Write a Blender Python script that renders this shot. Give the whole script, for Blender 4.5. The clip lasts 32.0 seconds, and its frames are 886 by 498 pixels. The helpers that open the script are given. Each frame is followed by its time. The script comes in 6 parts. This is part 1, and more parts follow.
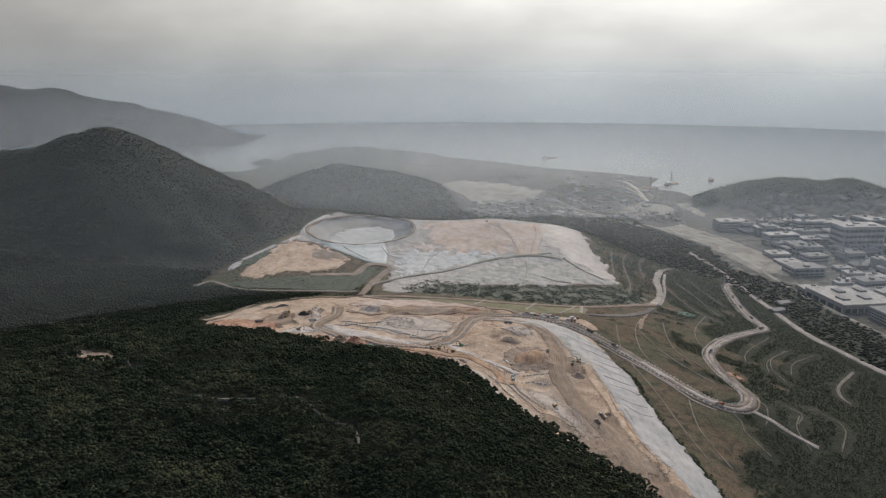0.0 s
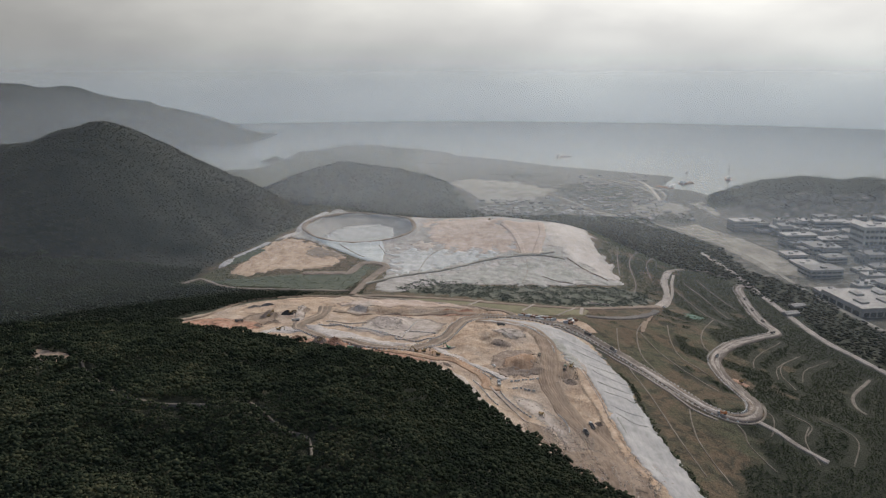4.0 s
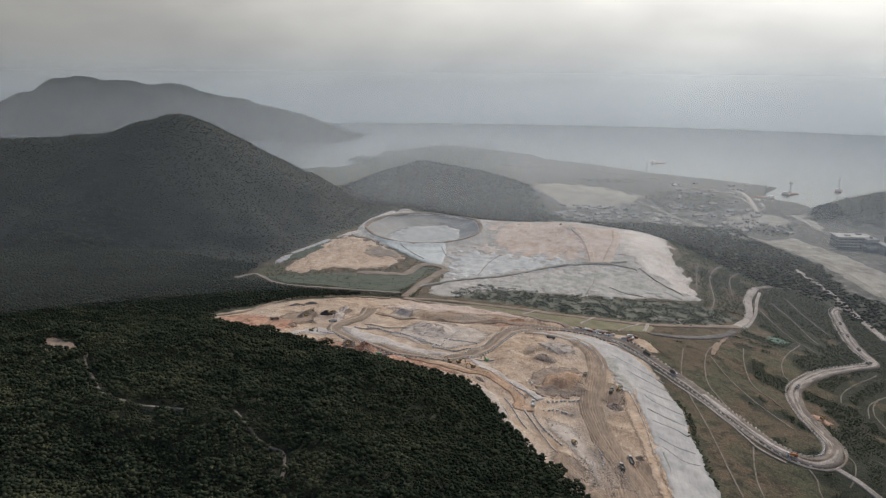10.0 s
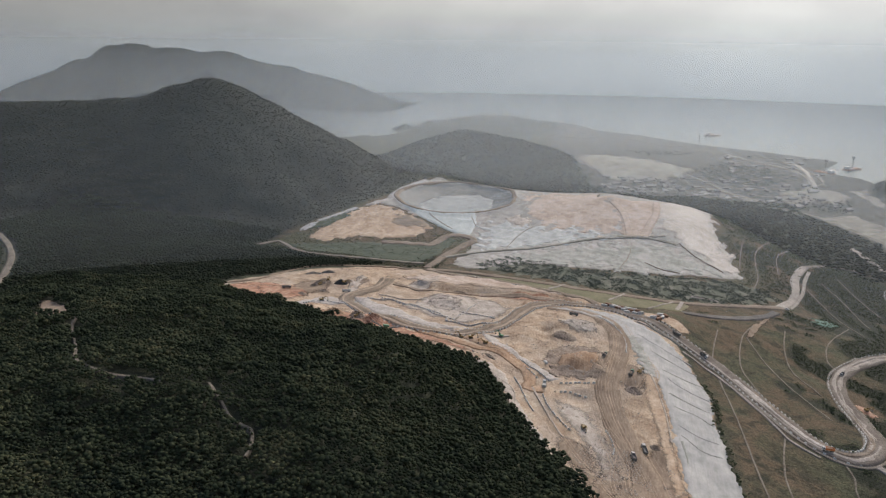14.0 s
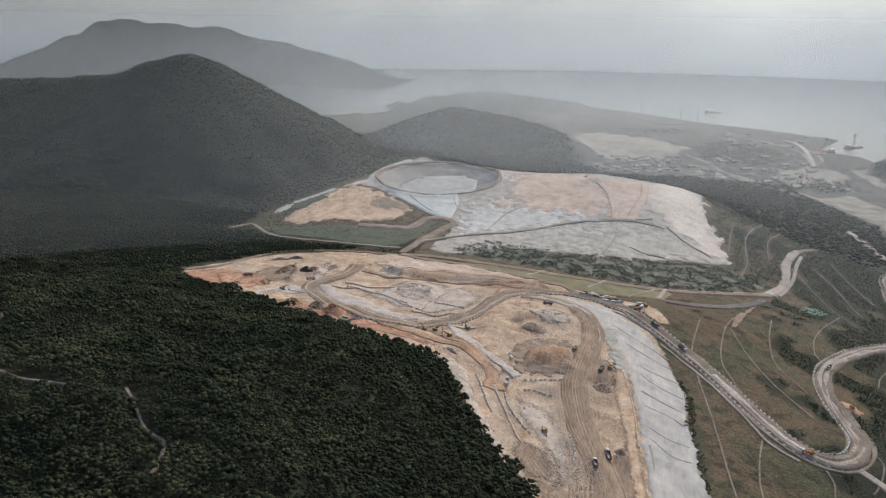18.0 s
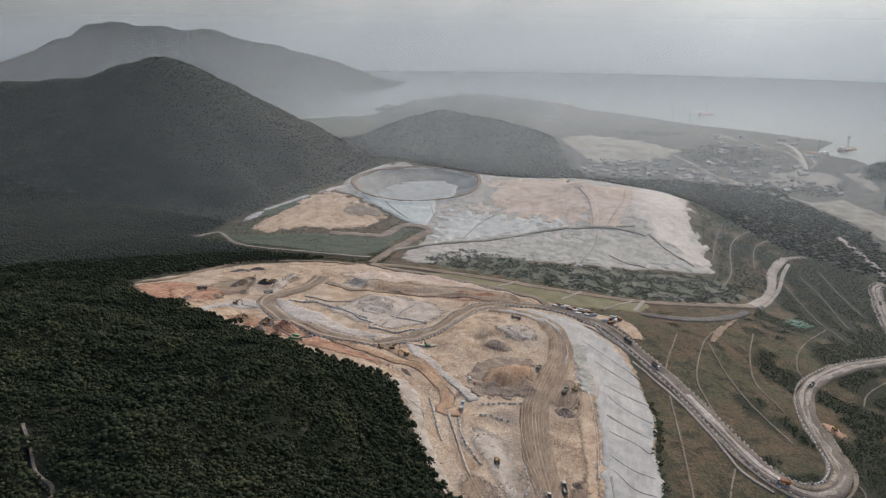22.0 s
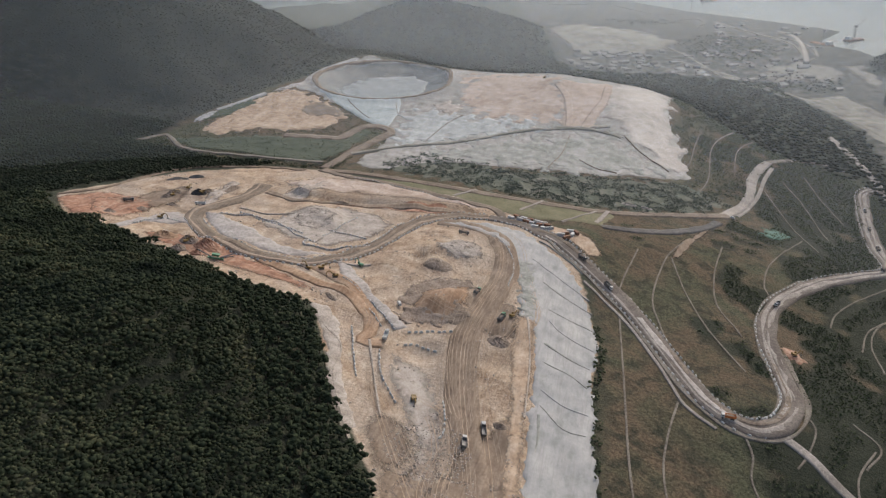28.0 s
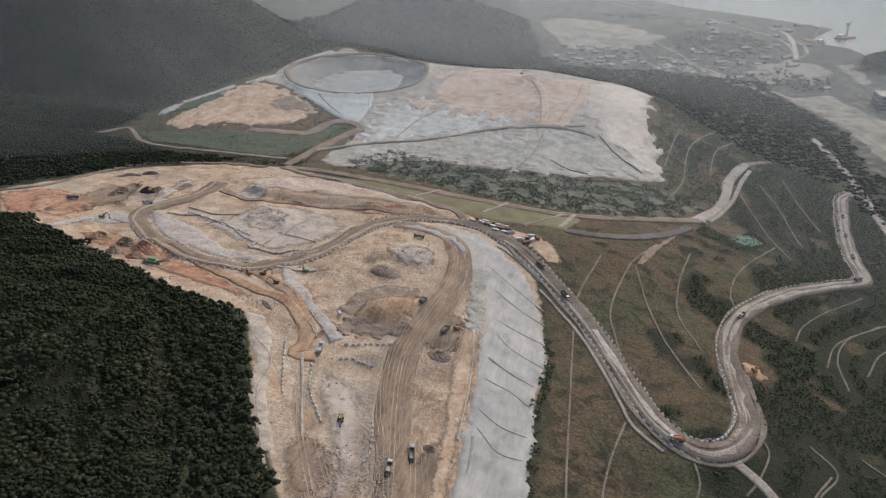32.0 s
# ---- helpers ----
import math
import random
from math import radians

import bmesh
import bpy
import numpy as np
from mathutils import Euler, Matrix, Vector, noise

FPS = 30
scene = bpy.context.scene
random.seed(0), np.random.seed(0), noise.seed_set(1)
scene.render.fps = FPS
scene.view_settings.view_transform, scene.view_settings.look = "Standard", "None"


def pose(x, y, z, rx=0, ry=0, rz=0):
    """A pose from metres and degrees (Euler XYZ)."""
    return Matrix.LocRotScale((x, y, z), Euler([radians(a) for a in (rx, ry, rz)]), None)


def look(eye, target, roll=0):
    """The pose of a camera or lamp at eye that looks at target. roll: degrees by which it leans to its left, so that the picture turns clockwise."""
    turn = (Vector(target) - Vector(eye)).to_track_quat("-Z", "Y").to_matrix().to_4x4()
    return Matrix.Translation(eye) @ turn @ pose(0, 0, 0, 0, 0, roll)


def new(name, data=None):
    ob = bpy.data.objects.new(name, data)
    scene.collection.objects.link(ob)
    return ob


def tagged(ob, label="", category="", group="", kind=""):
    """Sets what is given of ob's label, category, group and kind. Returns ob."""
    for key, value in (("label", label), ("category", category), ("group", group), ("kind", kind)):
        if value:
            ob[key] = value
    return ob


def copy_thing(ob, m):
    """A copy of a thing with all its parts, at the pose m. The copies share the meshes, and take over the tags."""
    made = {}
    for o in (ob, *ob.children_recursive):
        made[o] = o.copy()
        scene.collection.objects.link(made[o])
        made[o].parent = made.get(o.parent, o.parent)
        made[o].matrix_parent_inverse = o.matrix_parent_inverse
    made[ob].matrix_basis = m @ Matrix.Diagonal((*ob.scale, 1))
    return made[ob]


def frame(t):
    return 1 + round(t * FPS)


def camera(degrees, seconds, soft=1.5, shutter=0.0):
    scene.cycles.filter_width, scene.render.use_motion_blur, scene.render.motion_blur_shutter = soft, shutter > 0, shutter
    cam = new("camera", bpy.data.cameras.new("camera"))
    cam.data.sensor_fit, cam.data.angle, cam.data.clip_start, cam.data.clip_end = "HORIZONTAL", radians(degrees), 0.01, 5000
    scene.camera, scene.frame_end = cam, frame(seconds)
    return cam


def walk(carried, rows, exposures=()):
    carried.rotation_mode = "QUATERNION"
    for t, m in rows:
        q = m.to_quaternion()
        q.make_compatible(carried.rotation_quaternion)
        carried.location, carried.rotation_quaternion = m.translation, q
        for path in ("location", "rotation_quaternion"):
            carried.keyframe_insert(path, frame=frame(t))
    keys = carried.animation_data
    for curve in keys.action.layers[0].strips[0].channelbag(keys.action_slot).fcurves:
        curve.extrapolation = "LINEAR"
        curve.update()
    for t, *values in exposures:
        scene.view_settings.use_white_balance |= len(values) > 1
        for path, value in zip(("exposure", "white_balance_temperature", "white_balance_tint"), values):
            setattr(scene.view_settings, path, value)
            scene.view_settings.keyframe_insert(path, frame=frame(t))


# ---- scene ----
cam = camera(60.9, 32.0, 1.3)
METRES, EYE, TILT, LEAN, TURN = 400.0, 370.0, -14.0, 0.0, 0.0
ROWS = [
    (0.0, 0.0, 0.0, 0.0, 0.0, 0.0, -0.0),
    (0.5, 0.011, 0.0124, -0.0011, 0.02, -0.01, 0.04),
    (1.0, 0.0218, 0.0256, -0.002, 0.02, -0.01, 0.07),
    (1.5, 0.0326, 0.038, -0.003, 0.02, 0.0, 0.12),
    (2.0, 0.0435, 0.0504, -0.0041, 0.03, 0.0, 0.15),
    (2.5, 0.0543, 0.0639, -0.0049, 0.04, 0.0, 0.18),
    (4.5, 0.096, 0.1205, -0.0105, 3.51, 0.08, -1.04),
    (5.0, 0.1108, 0.132, -0.0108, 6.15, 0.07, -1.9),
    (5.5, 0.1217, 0.1444, -0.0112, 6.16, 0.07, -1.89),
    (6.0, 0.132, 0.1573, -0.0109, 6.16, 0.07, -1.87),
    (6.5, 0.142, 0.1701, -0.0108, 6.15, 0.09, -1.87),
    (7.0, 0.151, 0.1834, -0.0109, 6.26, 0.1, -1.9),
    (7.5, 0.1604, 0.1977, -0.0109, 7.43, 0.11, -2.31),
    (8.0, 0.1715, 0.2093, -0.0101, 8.69, 0.11, -2.72),
    (8.5, 0.18, 0.2219, -0.0085, 8.75, 0.16, -2.75),
    (9.0, 0.1899, 0.2342, -0.0073, 8.92, 0.13, -2.75),
    (9.5, 0.1988, 0.2471, -0.0078, 8.91, 0.15, -2.72),
    (10.0, 0.2071, 0.2606, -0.0087, 8.92, 0.17, -2.69),
    (10.5, 0.2156, 0.2744, -0.0089, 9.45, 0.18, -2.82),
    (11.0, 0.2246, 0.2879, -0.0095, 9.78, 0.18, -2.89),
    (11.5, 0.2333, 0.3014, -0.01, 9.81, 0.18, -2.87),
    (12.0, 0.2419, 0.315, -0.0121, 9.82, -0.43, -2.8),
    (12.5, 0.2499, 0.3295, -0.0114, 9.85, -1.38, -2.81),
    (13.0, 0.2577, 0.3436, -0.0108, 9.9, -1.38, -2.82),
    (13.5, 0.2644, 0.3581, -0.01, 10.69, -1.4, -3.08),
    (14.0, 0.2738, 0.3716, -0.0126, 12.9, -2.15, -3.76),
    (14.5, 0.282, 0.3863, -0.0078, 13.21, -3.21, -3.91),
    (16.5, 0.3116, 0.4388, 0.0025, 13.21, -3.94, -3.84),
    (17.0, 0.3189, 0.4526, 0.0047, 13.2, -3.91, -3.79),
    (17.5, 0.3262, 0.466, 0.0071, 13.19, -3.9, -3.76),
    (18.0, 0.3334, 0.4796, 0.0094, 13.19, -3.89, -3.74),
    (18.5, 0.3408, 0.4926, 0.0122, 13.19, -3.87, -3.71),
    (19.0, 0.3483, 0.5059, 0.0145, 13.19, -3.84, -3.66),
    (19.5, 0.3553, 0.5191, 0.0171, 13.18, -3.83, -3.66),
    (20.0, 0.3626, 0.5324, 0.0195, 13.18, -3.81, -3.63),
    (20.5, 0.3699, 0.5458, 0.0218, 13.18, -3.78, -3.61),
    (21.0, 0.3772, 0.5585, 0.0247, 13.17, -3.77, -3.57),
    (21.5, 0.3848, 0.5715, 0.0272, 13.18, -3.75, -3.55),
    (22.0, 0.3914, 0.585, 0.0299, 13.16, -3.74, -3.55),
    (22.5, 0.3987, 0.5982, 0.0325, 13.15, -3.71, -3.52),
    (23.0, 0.4061, 0.6112, 0.0352, 13.16, -3.69, -3.5),
    (23.5, 0.4134, 0.624, 0.038, 13.17, -3.66, -3.48),
    (24.0, 0.4209, 0.6367, 0.0407, 13.17, -3.64, -3.45),
    (24.5, 0.4282, 0.6495, 0.0436, 13.18, -3.62, -3.44),
    (25.0, 0.4364, 0.6616, 0.0456, 13.21, -3.91, -3.4),
    (25.5, 0.4458, 0.6725, 0.0443, 13.34, -7.94, -3.33),
    (27.5, 0.4722, 0.7248, 0.0589, 13.36, -11.43, -3.45),
    (28.0, 0.4793, 0.7381, 0.0624, 13.37, -11.92, -3.47),
    (28.5, 0.4865, 0.7511, 0.0654, 13.37, -11.91, -3.45),
    (29.0, 0.494, 0.7638, 0.0682, 13.36, -11.88, -3.42),
    (29.5, 0.502, 0.7759, 0.0713, 13.37, -11.9, -3.4),
    (30.0, 0.5105, 0.7869, 0.0742, 13.38, -12.53, -3.37),
    (30.5, 0.5194, 0.7968, 0.0763, 13.38, -12.54, -3.35),
    (31.0, 0.5288, 0.8052, 0.0782, 13.39, -12.59, -3.33),
    (31.5, 0.5383, 0.8122, 0.0797, 13.37, -12.62, -3.63),
    (32.0, 0.5466, 0.8178, 0.0809, 13.36, -12.56, -4.2),
]
walk(cam, [(t, pose(0, 0, EYE, TILT, LEAN, TURN) @ pose(METRES * x, METRES * y, METRES * z, 90 + pitch, roll, yaw)) for t, x, y, z, yaw, pitch, roll in ROWS],
     [(0, 0.16), (12, 0.2), (14, 0.3), (17, 0.42), (19, 0.38), (22, 0.28), (25, 0.1), (27, 0.2), (28, 0.3), (32, 0.27)])

# ---- world, sun ----
SUN_EL, SUN_AZ = radians(42), radians(14)
world = bpy.data.worlds.new("sky")
scene.world = world
world.use_nodes = True
wn = world.node_tree.nodes
sky = wn.new("ShaderNodeTexSky")
sky.sky_type, sky.sun_disc, sky.sun_elevation, sky.sun_rotation = "NISHITA", False, SUN_EL, SUN_AZ
sky.air_density, sky.dust_density, sky.ozone_density = 1.0, 4.0, 0.7
wn["Background"].inputs["Strength"].default_value = 0.16
world.node_tree.links.new(sky.outputs[0], wn["Background"].inputs["Color"])
lamp = bpy.data.lights.new("sun", "SUN")
lamp.energy, lamp.angle, lamp.color = 1.35, radians(16), (1.0, 0.92, 0.81)
sun = new("sun", lamp)
sun.matrix_world = look((900 * math.sin(SUN_AZ), 900 * math.cos(SUN_AZ), 900 * math.tan(SUN_EL)), (0, 0, 0))

# ---- materials ----


def node(nt, kind, **values):
    n = nt.nodes.new(kind)
    for k, v in values.items():
        n.inputs[k.replace("_", " ")].default_value = v
    return n


def noise_of(nt, vector, scale, detail=4.0, rough=0.55, distort=0.0):
    n = node(nt, "ShaderNodeTexNoise", Scale=scale, Detail=detail, Roughness=rough, Distortion=distort)
    nt.links.new(vector, n.inputs["Vector"])
    return n.outputs["Fac"]


def ramp_of(nt, fac, stops):
    r = nt.nodes.new("ShaderNodeValToRGB")
    marks = r.color_ramp.elements
    marks[0].position, marks[0].color = stops[0][0], (*stops[0][1], 1)
    marks[1].position, marks[1].color = stops[-1][0], (*stops[-1][1], 1)
    for p, c in stops[1:-1]:
        marks.new(p).color = (*c, 1)
    nt.links.new(fac, r.inputs[0])
    return r.outputs["Color"]


def blend(nt, fac, a, b, mode="MIX"):
    m = nt.nodes.new("ShaderNodeMix")
    m.data_type, m.blend_type = "RGBA", mode
    for sock, v in ((m.inputs[0], fac), (m.inputs[6], a), (m.inputs[7], b)):
        if hasattr(v, "links"):
            nt.links.new(v, sock)
        else:
            sock.default_value = v if isinstance(v, float) else (*v, 1)
    return m.outputs[2]


def begin(name, rough, metal=0.0, spec=0.3):
    m = bpy.data.materials.new(name)
    m.use_nodes = True
    nt = m.node_tree
    b = nt.nodes["Principled BSDF"]
    b.inputs["Roughness"].default_value, b.inputs["Metallic"].default_value, b.inputs["Specular IOR Level"].default_value = rough, metal, spec
    co = nt.nodes.new("ShaderNodeTexCoord").outputs["Object"]
    return m, nt, b, co


def bumped(nt, b, height, strength, distance):
    n = node(nt, "ShaderNodeBump", Strength=strength, Distance=distance)
    nt.links.new(height, n.inputs["Height"])
    nt.links.new(n.outputs[0], b.inputs["Normal"])


def surface(name, tones, coarse, fine, rough=0.85, bump=0.4, depth=0.3, stretch=(1, 1, 1), metal=0.0, spec=0.25, distort=0.4, drag=(), gritty=1.0):
    """A two-scale mottled surface: tones from dark to light, sizes as noise scales per metre."""
    m, nt, b, co = begin(name, rough, metal, spec)
    mp = node(nt, "ShaderNodeMapping", Scale=stretch)
    nt.links.new(co, mp.inputs[0])
    big, small = noise_of(nt, mp.outputs[0], coarse, 5, 0.6, distort), noise_of(nt, mp.outputs[0], fine, 5, 0.65)
    both = nt.nodes.new("ShaderNodeMath")
    both.operation = "MULTIPLY_ADD"
    nt.links.new(small, both.inputs[0])
    both.inputs[1].default_value = 0.55
    half = nt.nodes.new("ShaderNodeMath")
    half.operation, half.inputs[1].default_value = "MULTIPLY", 0.5
    nt.links.new(big, half.inputs[0])
    nt.links.new(half.outputs[0], both.inputs[2])
    n = len(tones)
    color = ramp_of(nt, both.outputs[0], [(0.40 + 0.23 * k / max(1, n - 1), c) for k, c in enumerate(tones)])
    grit = ramp_of(nt, noise_of(nt, co, min(2.0, max(0.5, fine * 2)), 5, 0.8), [(0.34, (0.72, 0.71, 0.70)), (0.5, (1, 1, 1)), (0.68, (1.2, 1.2, 1.19))])
    for turn, length, amount, tone in drag:
        dm = node(nt, "ShaderNodeMapping", Scale=(0.45, length, 0.1), Rotation=(0, 0, radians(turn)))
        nt.links.new(co, dm.inputs[0])
        line = ramp_of(nt, noise_of(nt, dm.outputs[0], 1.0, 5, 0.6, 1.2), [(0.40, (0.55 * amount,) * 3), (0.48, (0, 0, 0))])
        color = blend(nt, line, color, tone)
    nt.links.new(blend(nt, gritty, color, grit, "MULTIPLY"), b.inputs["Base Color"])
    if bump:
        bumped(nt, b, small, bump, depth)
    return m


def leafy(name, tones, rough=0.75, patch=0.03):
    """Foliage: every clump its own green, in patches."""
    m, nt, b, co = begin(name, rough, 0, 0.04)
    isle = nt.nodes.new("ShaderNodeNewGeometry").outputs["Random Per Island"]
    mix = nt.nodes.new("ShaderNodeMath")
    mix.operation, mix.inputs[1].default_value = "MULTIPLY_ADD", 0.24
    nt.links.new(isle, mix.inputs[0])
    half = nt.nodes.new("ShaderNodeMath")
    half.operation, half.inputs[1].default_value = "MULTIPLY", 0.86
    nt.links.new(noise_of(nt, co, patch, 5), half.inputs[0])
    nt.links.new(half.outputs[0], mix.inputs[2])
    n = len(tones)
    nt.links.new(ramp_of(nt, mix.outputs[0], [(0.27 + 0.5 * k / (n - 1), c) for k, c in enumerate(tones)]), b.inputs["Base Color"])
    bumped(nt, b, noise_of(nt, co, 1.6, 4, 0.7), 0.6, 0.5)
    through_leaf, mixed = nt.nodes.new("ShaderNodeBsdfTranslucent"), nt.nodes.new("ShaderNodeMixShader")
    mixed.inputs[0].default_value = 0.5
    nt.links.new(b.inputs["Base Color"].links[0].from_socket, through_leaf.inputs["Color"])
    nt.links.new(b.outputs[0], mixed.inputs[1])
    nt.links.new(through_leaf.outputs[0], mixed.inputs[2])
    nt.links.new(mixed.outputs[0], nt.nodes["Material Output"].inputs["Surface"])
    return m


EARTH = [(0.175, 0.118, 0.076), (0.30, 0.218, 0.15), (0.41, 0.318, 0.228), (0.49, 0.41, 0.315)]
M = dict(
    liner=surface("grey_liner", [(0.195, 0.199, 0.195), (0.248, 0.252, 0.248), (0.289, 0.286, 0.278), (0.323, 0.319, 0.308)], 0.03, 0.14, 0.65, 0.05, 0.2, (1.2, 0.6, 1), distort=2.0, drag=[(32, 0.035, 0.55, (0.180, 0.177, 0.166)), (58, 0.04, 0.4, (0.210, 0.206, 0.195))], gritty=0.3),
    pale_liner=surface("pale_liner", [(0.206, 0.182, 0.164), (0.289, 0.263, 0.240), (0.351, 0.323, 0.297)], 0.02, 0.25, 0.6, 0.3, 0.4, distort=1.2, drag=[(-10, 0.05, 0.45, (0.206, 0.179, 0.152))]),
    teal_liner=surface("blue_grey_liner", [(0.20, 0.235, 0.235), (0.27, 0.31, 0.31), (0.34, 0.37, 0.365)], 0.02, 0.2, 0.55, 0.25, 0.4),
    dark_liner=surface("dark_liner", [(0.06, 0.068, 0.07), (0.09, 0.10, 0.103), (0.14, 0.15, 0.152)], 0.03, 0.3, 0.6, 0.2, 0.3),
    mound=surface("capped_mound", [(0.160, 0.152, 0.136), (0.224, 0.217, 0.198), (0.271, 0.259, 0.238), (0.324, 0.316, 0.297)], 0.02, 0.11, 0.75, 0.5, 0.6, distort=2.2, drag=[(20, 0.05, 0.65, (0.167, 0.149, 0.122)), (-60, 0.05, 0.35, (0.350, 0.336, 0.312))]),
    cap_grey=surface("weathered_cap", [(0.144, 0.151, 0.132), (0.220, 0.224, 0.203), (0.296, 0.292, 0.270)], 0.03, 0.14, 0.75, 0.5, 0.6, distort=2.0, drag=[(8, 0.05, 0.5, (0.144, 0.148, 0.122)), (-30, 0.06, 0.35, (0.355, 0.347, 0.322))]),
    cap_blue=surface("bluish_cap", [(0.224, 0.240, 0.232), (0.298, 0.315, 0.306), (0.381, 0.389, 0.377)], 0.025, 0.13, 0.7, 0.4, 0.6, distort=2.0, drag=[(60, 0.05, 0.45, (0.232, 0.236, 0.224))]),
    pink=surface("pinkish_soil", [(0.26, 0.20, 0.155), (0.37, 0.295, 0.24), (0.44, 0.37, 0.315)], 0.018, 0.12, 0.9, 0.4, 0.5, distort=1.0, drag=[(80, 0.06, 0.5, (0.26, 0.19, 0.14)), (10, 0.06, 0.35, (0.46, 0.42, 0.37))]),
    tan=surface("tan_soil", [(0.202, 0.138, 0.092), (0.331, 0.244, 0.170), (0.432, 0.340, 0.253)], 0.02, 0.14, 0.9, 0.5, 0.5, distort=1.0, drag=[(15, 0.06, 0.55, (0.212, 0.143, 0.092)), (-50, 0.07, 0.4, (0.460, 0.386, 0.304))]),
    red=surface("red_earth", [(0.156, 0.074, 0.046), (0.285, 0.152, 0.097), (0.405, 0.276, 0.198)], 0.03, 0.2, 0.9, 0.5, 0.5, distort=1.0, drag=[(70, 0.06, 0.6, (0.175, 0.092, 0.060)), (50, 0.07, 0.5, (0.423, 0.304, 0.221))]),
    ochre=surface("ochre_earth", [(0.162, 0.098, 0.060), (0.264, 0.170, 0.106), (0.357, 0.251, 0.170)], 0.03, 0.16, 0.9, 0.5, 0.5, distort=1.0, drag=[(-12, 0.05, 0.6, (0.145, 0.085, 0.051)), (35, 0.06, 0.5, (0.391, 0.297, 0.212))]),
    track=surface("churned_track", [(0.125, 0.092, 0.066), (0.18, 0.135, 0.098), (0.25, 0.195, 0.147)], 0.06, 0.3, 0.9, 0.4, 0.3, (1.6, 0.4, 1), drag=[(8, 0.03, 0.65, (0.12, 0.085, 0.06)), (-6, 0.03, 0.5, (0.30, 0.245, 0.19))]),
    rut=surface("pressed_rut", [(0.23, 0.175, 0.13), (0.33, 0.26, 0.195)], 0.05, 0.4, 0.9, 0.2, 0.2),
    haul=surface("haul_road", [(0.105, 0.082, 0.062), (0.155, 0.123, 0.094), (0.215, 0.176, 0.138)], 0.06, 0.5, 0.9, 0.3, 0.2),
    roadbed=surface("worn_road_bed", [(0.085, 0.070, 0.058), (0.122, 0.102, 0.086), (0.17, 0.147, 0.126)], 0.06, 0.5, 0.88, 0.3, 0.2),
    concrete=surface("dusty_concrete_road", [(0.170, 0.149, 0.128), (0.238, 0.212, 0.187), (0.323, 0.293, 0.259)], 0.05, 0.6, 0.85, 0.2, 0.1),
    asphalt=surface("worn_asphalt", [(0.05, 0.048, 0.045), (0.08, 0.077, 0.073), (0.13, 0.12, 0.115)], 0.05, 0.6, 0.85, 0.2, 0.1),
    channel=surface("pale_channel", [(0.083, 0.071, 0.056), (0.143, 0.124, 0.101), (0.203, 0.180, 0.150)], 0.08, 0.8, 0.85, 0.2, 0.1),
    pond=surface("basin_floor", [(0.13, 0.15, 0.155), (0.18, 0.20, 0.205), (0.23, 0.25, 0.25)], 0.03, 0.15, 0.5, 0.1, 0.2),
    site=surface("pale_site", [(0.095, 0.091, 0.074), (0.164, 0.155, 0.129), (0.233, 0.220, 0.190)], 0.012, 0.05, 0.9, 0.3, 0.5, distort=1.5),
    scrubby=surface("grey_green_scrub", [(0.050, 0.060, 0.042), (0.085, 0.095, 0.068), (0.14, 0.135, 0.105)], 0.05, 0.3, 0.9, 0.5, 0.4),
    green=surface("dark_turf", [(0.030, 0.042, 0.026), (0.048, 0.062, 0.040), (0.072, 0.084, 0.056)], 0.03, 0.5, 0.9, 0.5, 0.3),
    grass=surface("dry_turf", [(0.085, 0.085, 0.045), (0.13, 0.125, 0.07), (0.18, 0.16, 0.10)], 0.03, 0.6, 0.9, 0.4, 0.2),
    dirt=surface("loose_spoil", [(0.111, 0.085, 0.064), (0.196, 0.153, 0.119), (0.281, 0.230, 0.187)], 0.1, 0.7, 0.95, 0.8, 0.4),
    rock=surface("grey_rubble", [(0.20, 0.172, 0.145), (0.32, 0.28, 0.24), (0.43, 0.385, 0.335)], 0.2, 1.2, 0.9, 0.6, 0.3),
    forest=leafy("forest_leaves", [(0.026, 0.033, 0.025), (0.038, 0.049, 0.033), (0.054, 0.068, 0.040), (0.079, 0.091, 0.054), (0.122, 0.122, 0.069)], 0.95, 0.022),
    wood_far=leafy("hillside_leaves", [(0.031, 0.038, 0.029), (0.043, 0.050, 0.037), (0.055, 0.061, 0.046), (0.074, 0.077, 0.060)], 0.9, 0.012),
    wood_low=leafy("lowland_leaves", [(0.020, 0.025, 0.018), (0.028, 0.034, 0.024), (0.037, 0.043, 0.030)], 0.9, 0.012),
    wood_foot=leafy("valley_leaves", [(0.035, 0.048, 0.033), (0.053, 0.065, 0.044), (0.069, 0.084, 0.057)], 0.9, 0.012),
    shrub=leafy("shrub_leaves", [(0.056, 0.071, 0.043), (0.087, 0.105, 0.062), (0.136, 0.148, 0.090)], 0.8),
    bush=leafy("bush_leaves", [(0.060, 0.078, 0.060), (0.088, 0.108, 0.084), (0.12, 0.14, 0.11)], 0.9),
    bark=surface("bark", [(0.06, 0.045, 0.035), (0.12, 0.10, 0.08)], 1.0, 8.0),
    white=surface("white_paint", [(0.368, 0.368, 0.352), (0.512, 0.512, 0.496)], 0.5, 4.0, 0.5, 0.1, 0.02),
    roof=surface("pale_roof", [(0.11, 0.11, 0.105), (0.17, 0.168, 0.16), (0.25, 0.245, 0.235)], 0.05, 0.8, 0.6, 0.1, 0.05),
    wall=surface("grey_wall", [(0.10, 0.10, 0.096), (0.18, 0.178, 0.17)], 0.05, 0.8, 0.8, 0.1, 0.05),
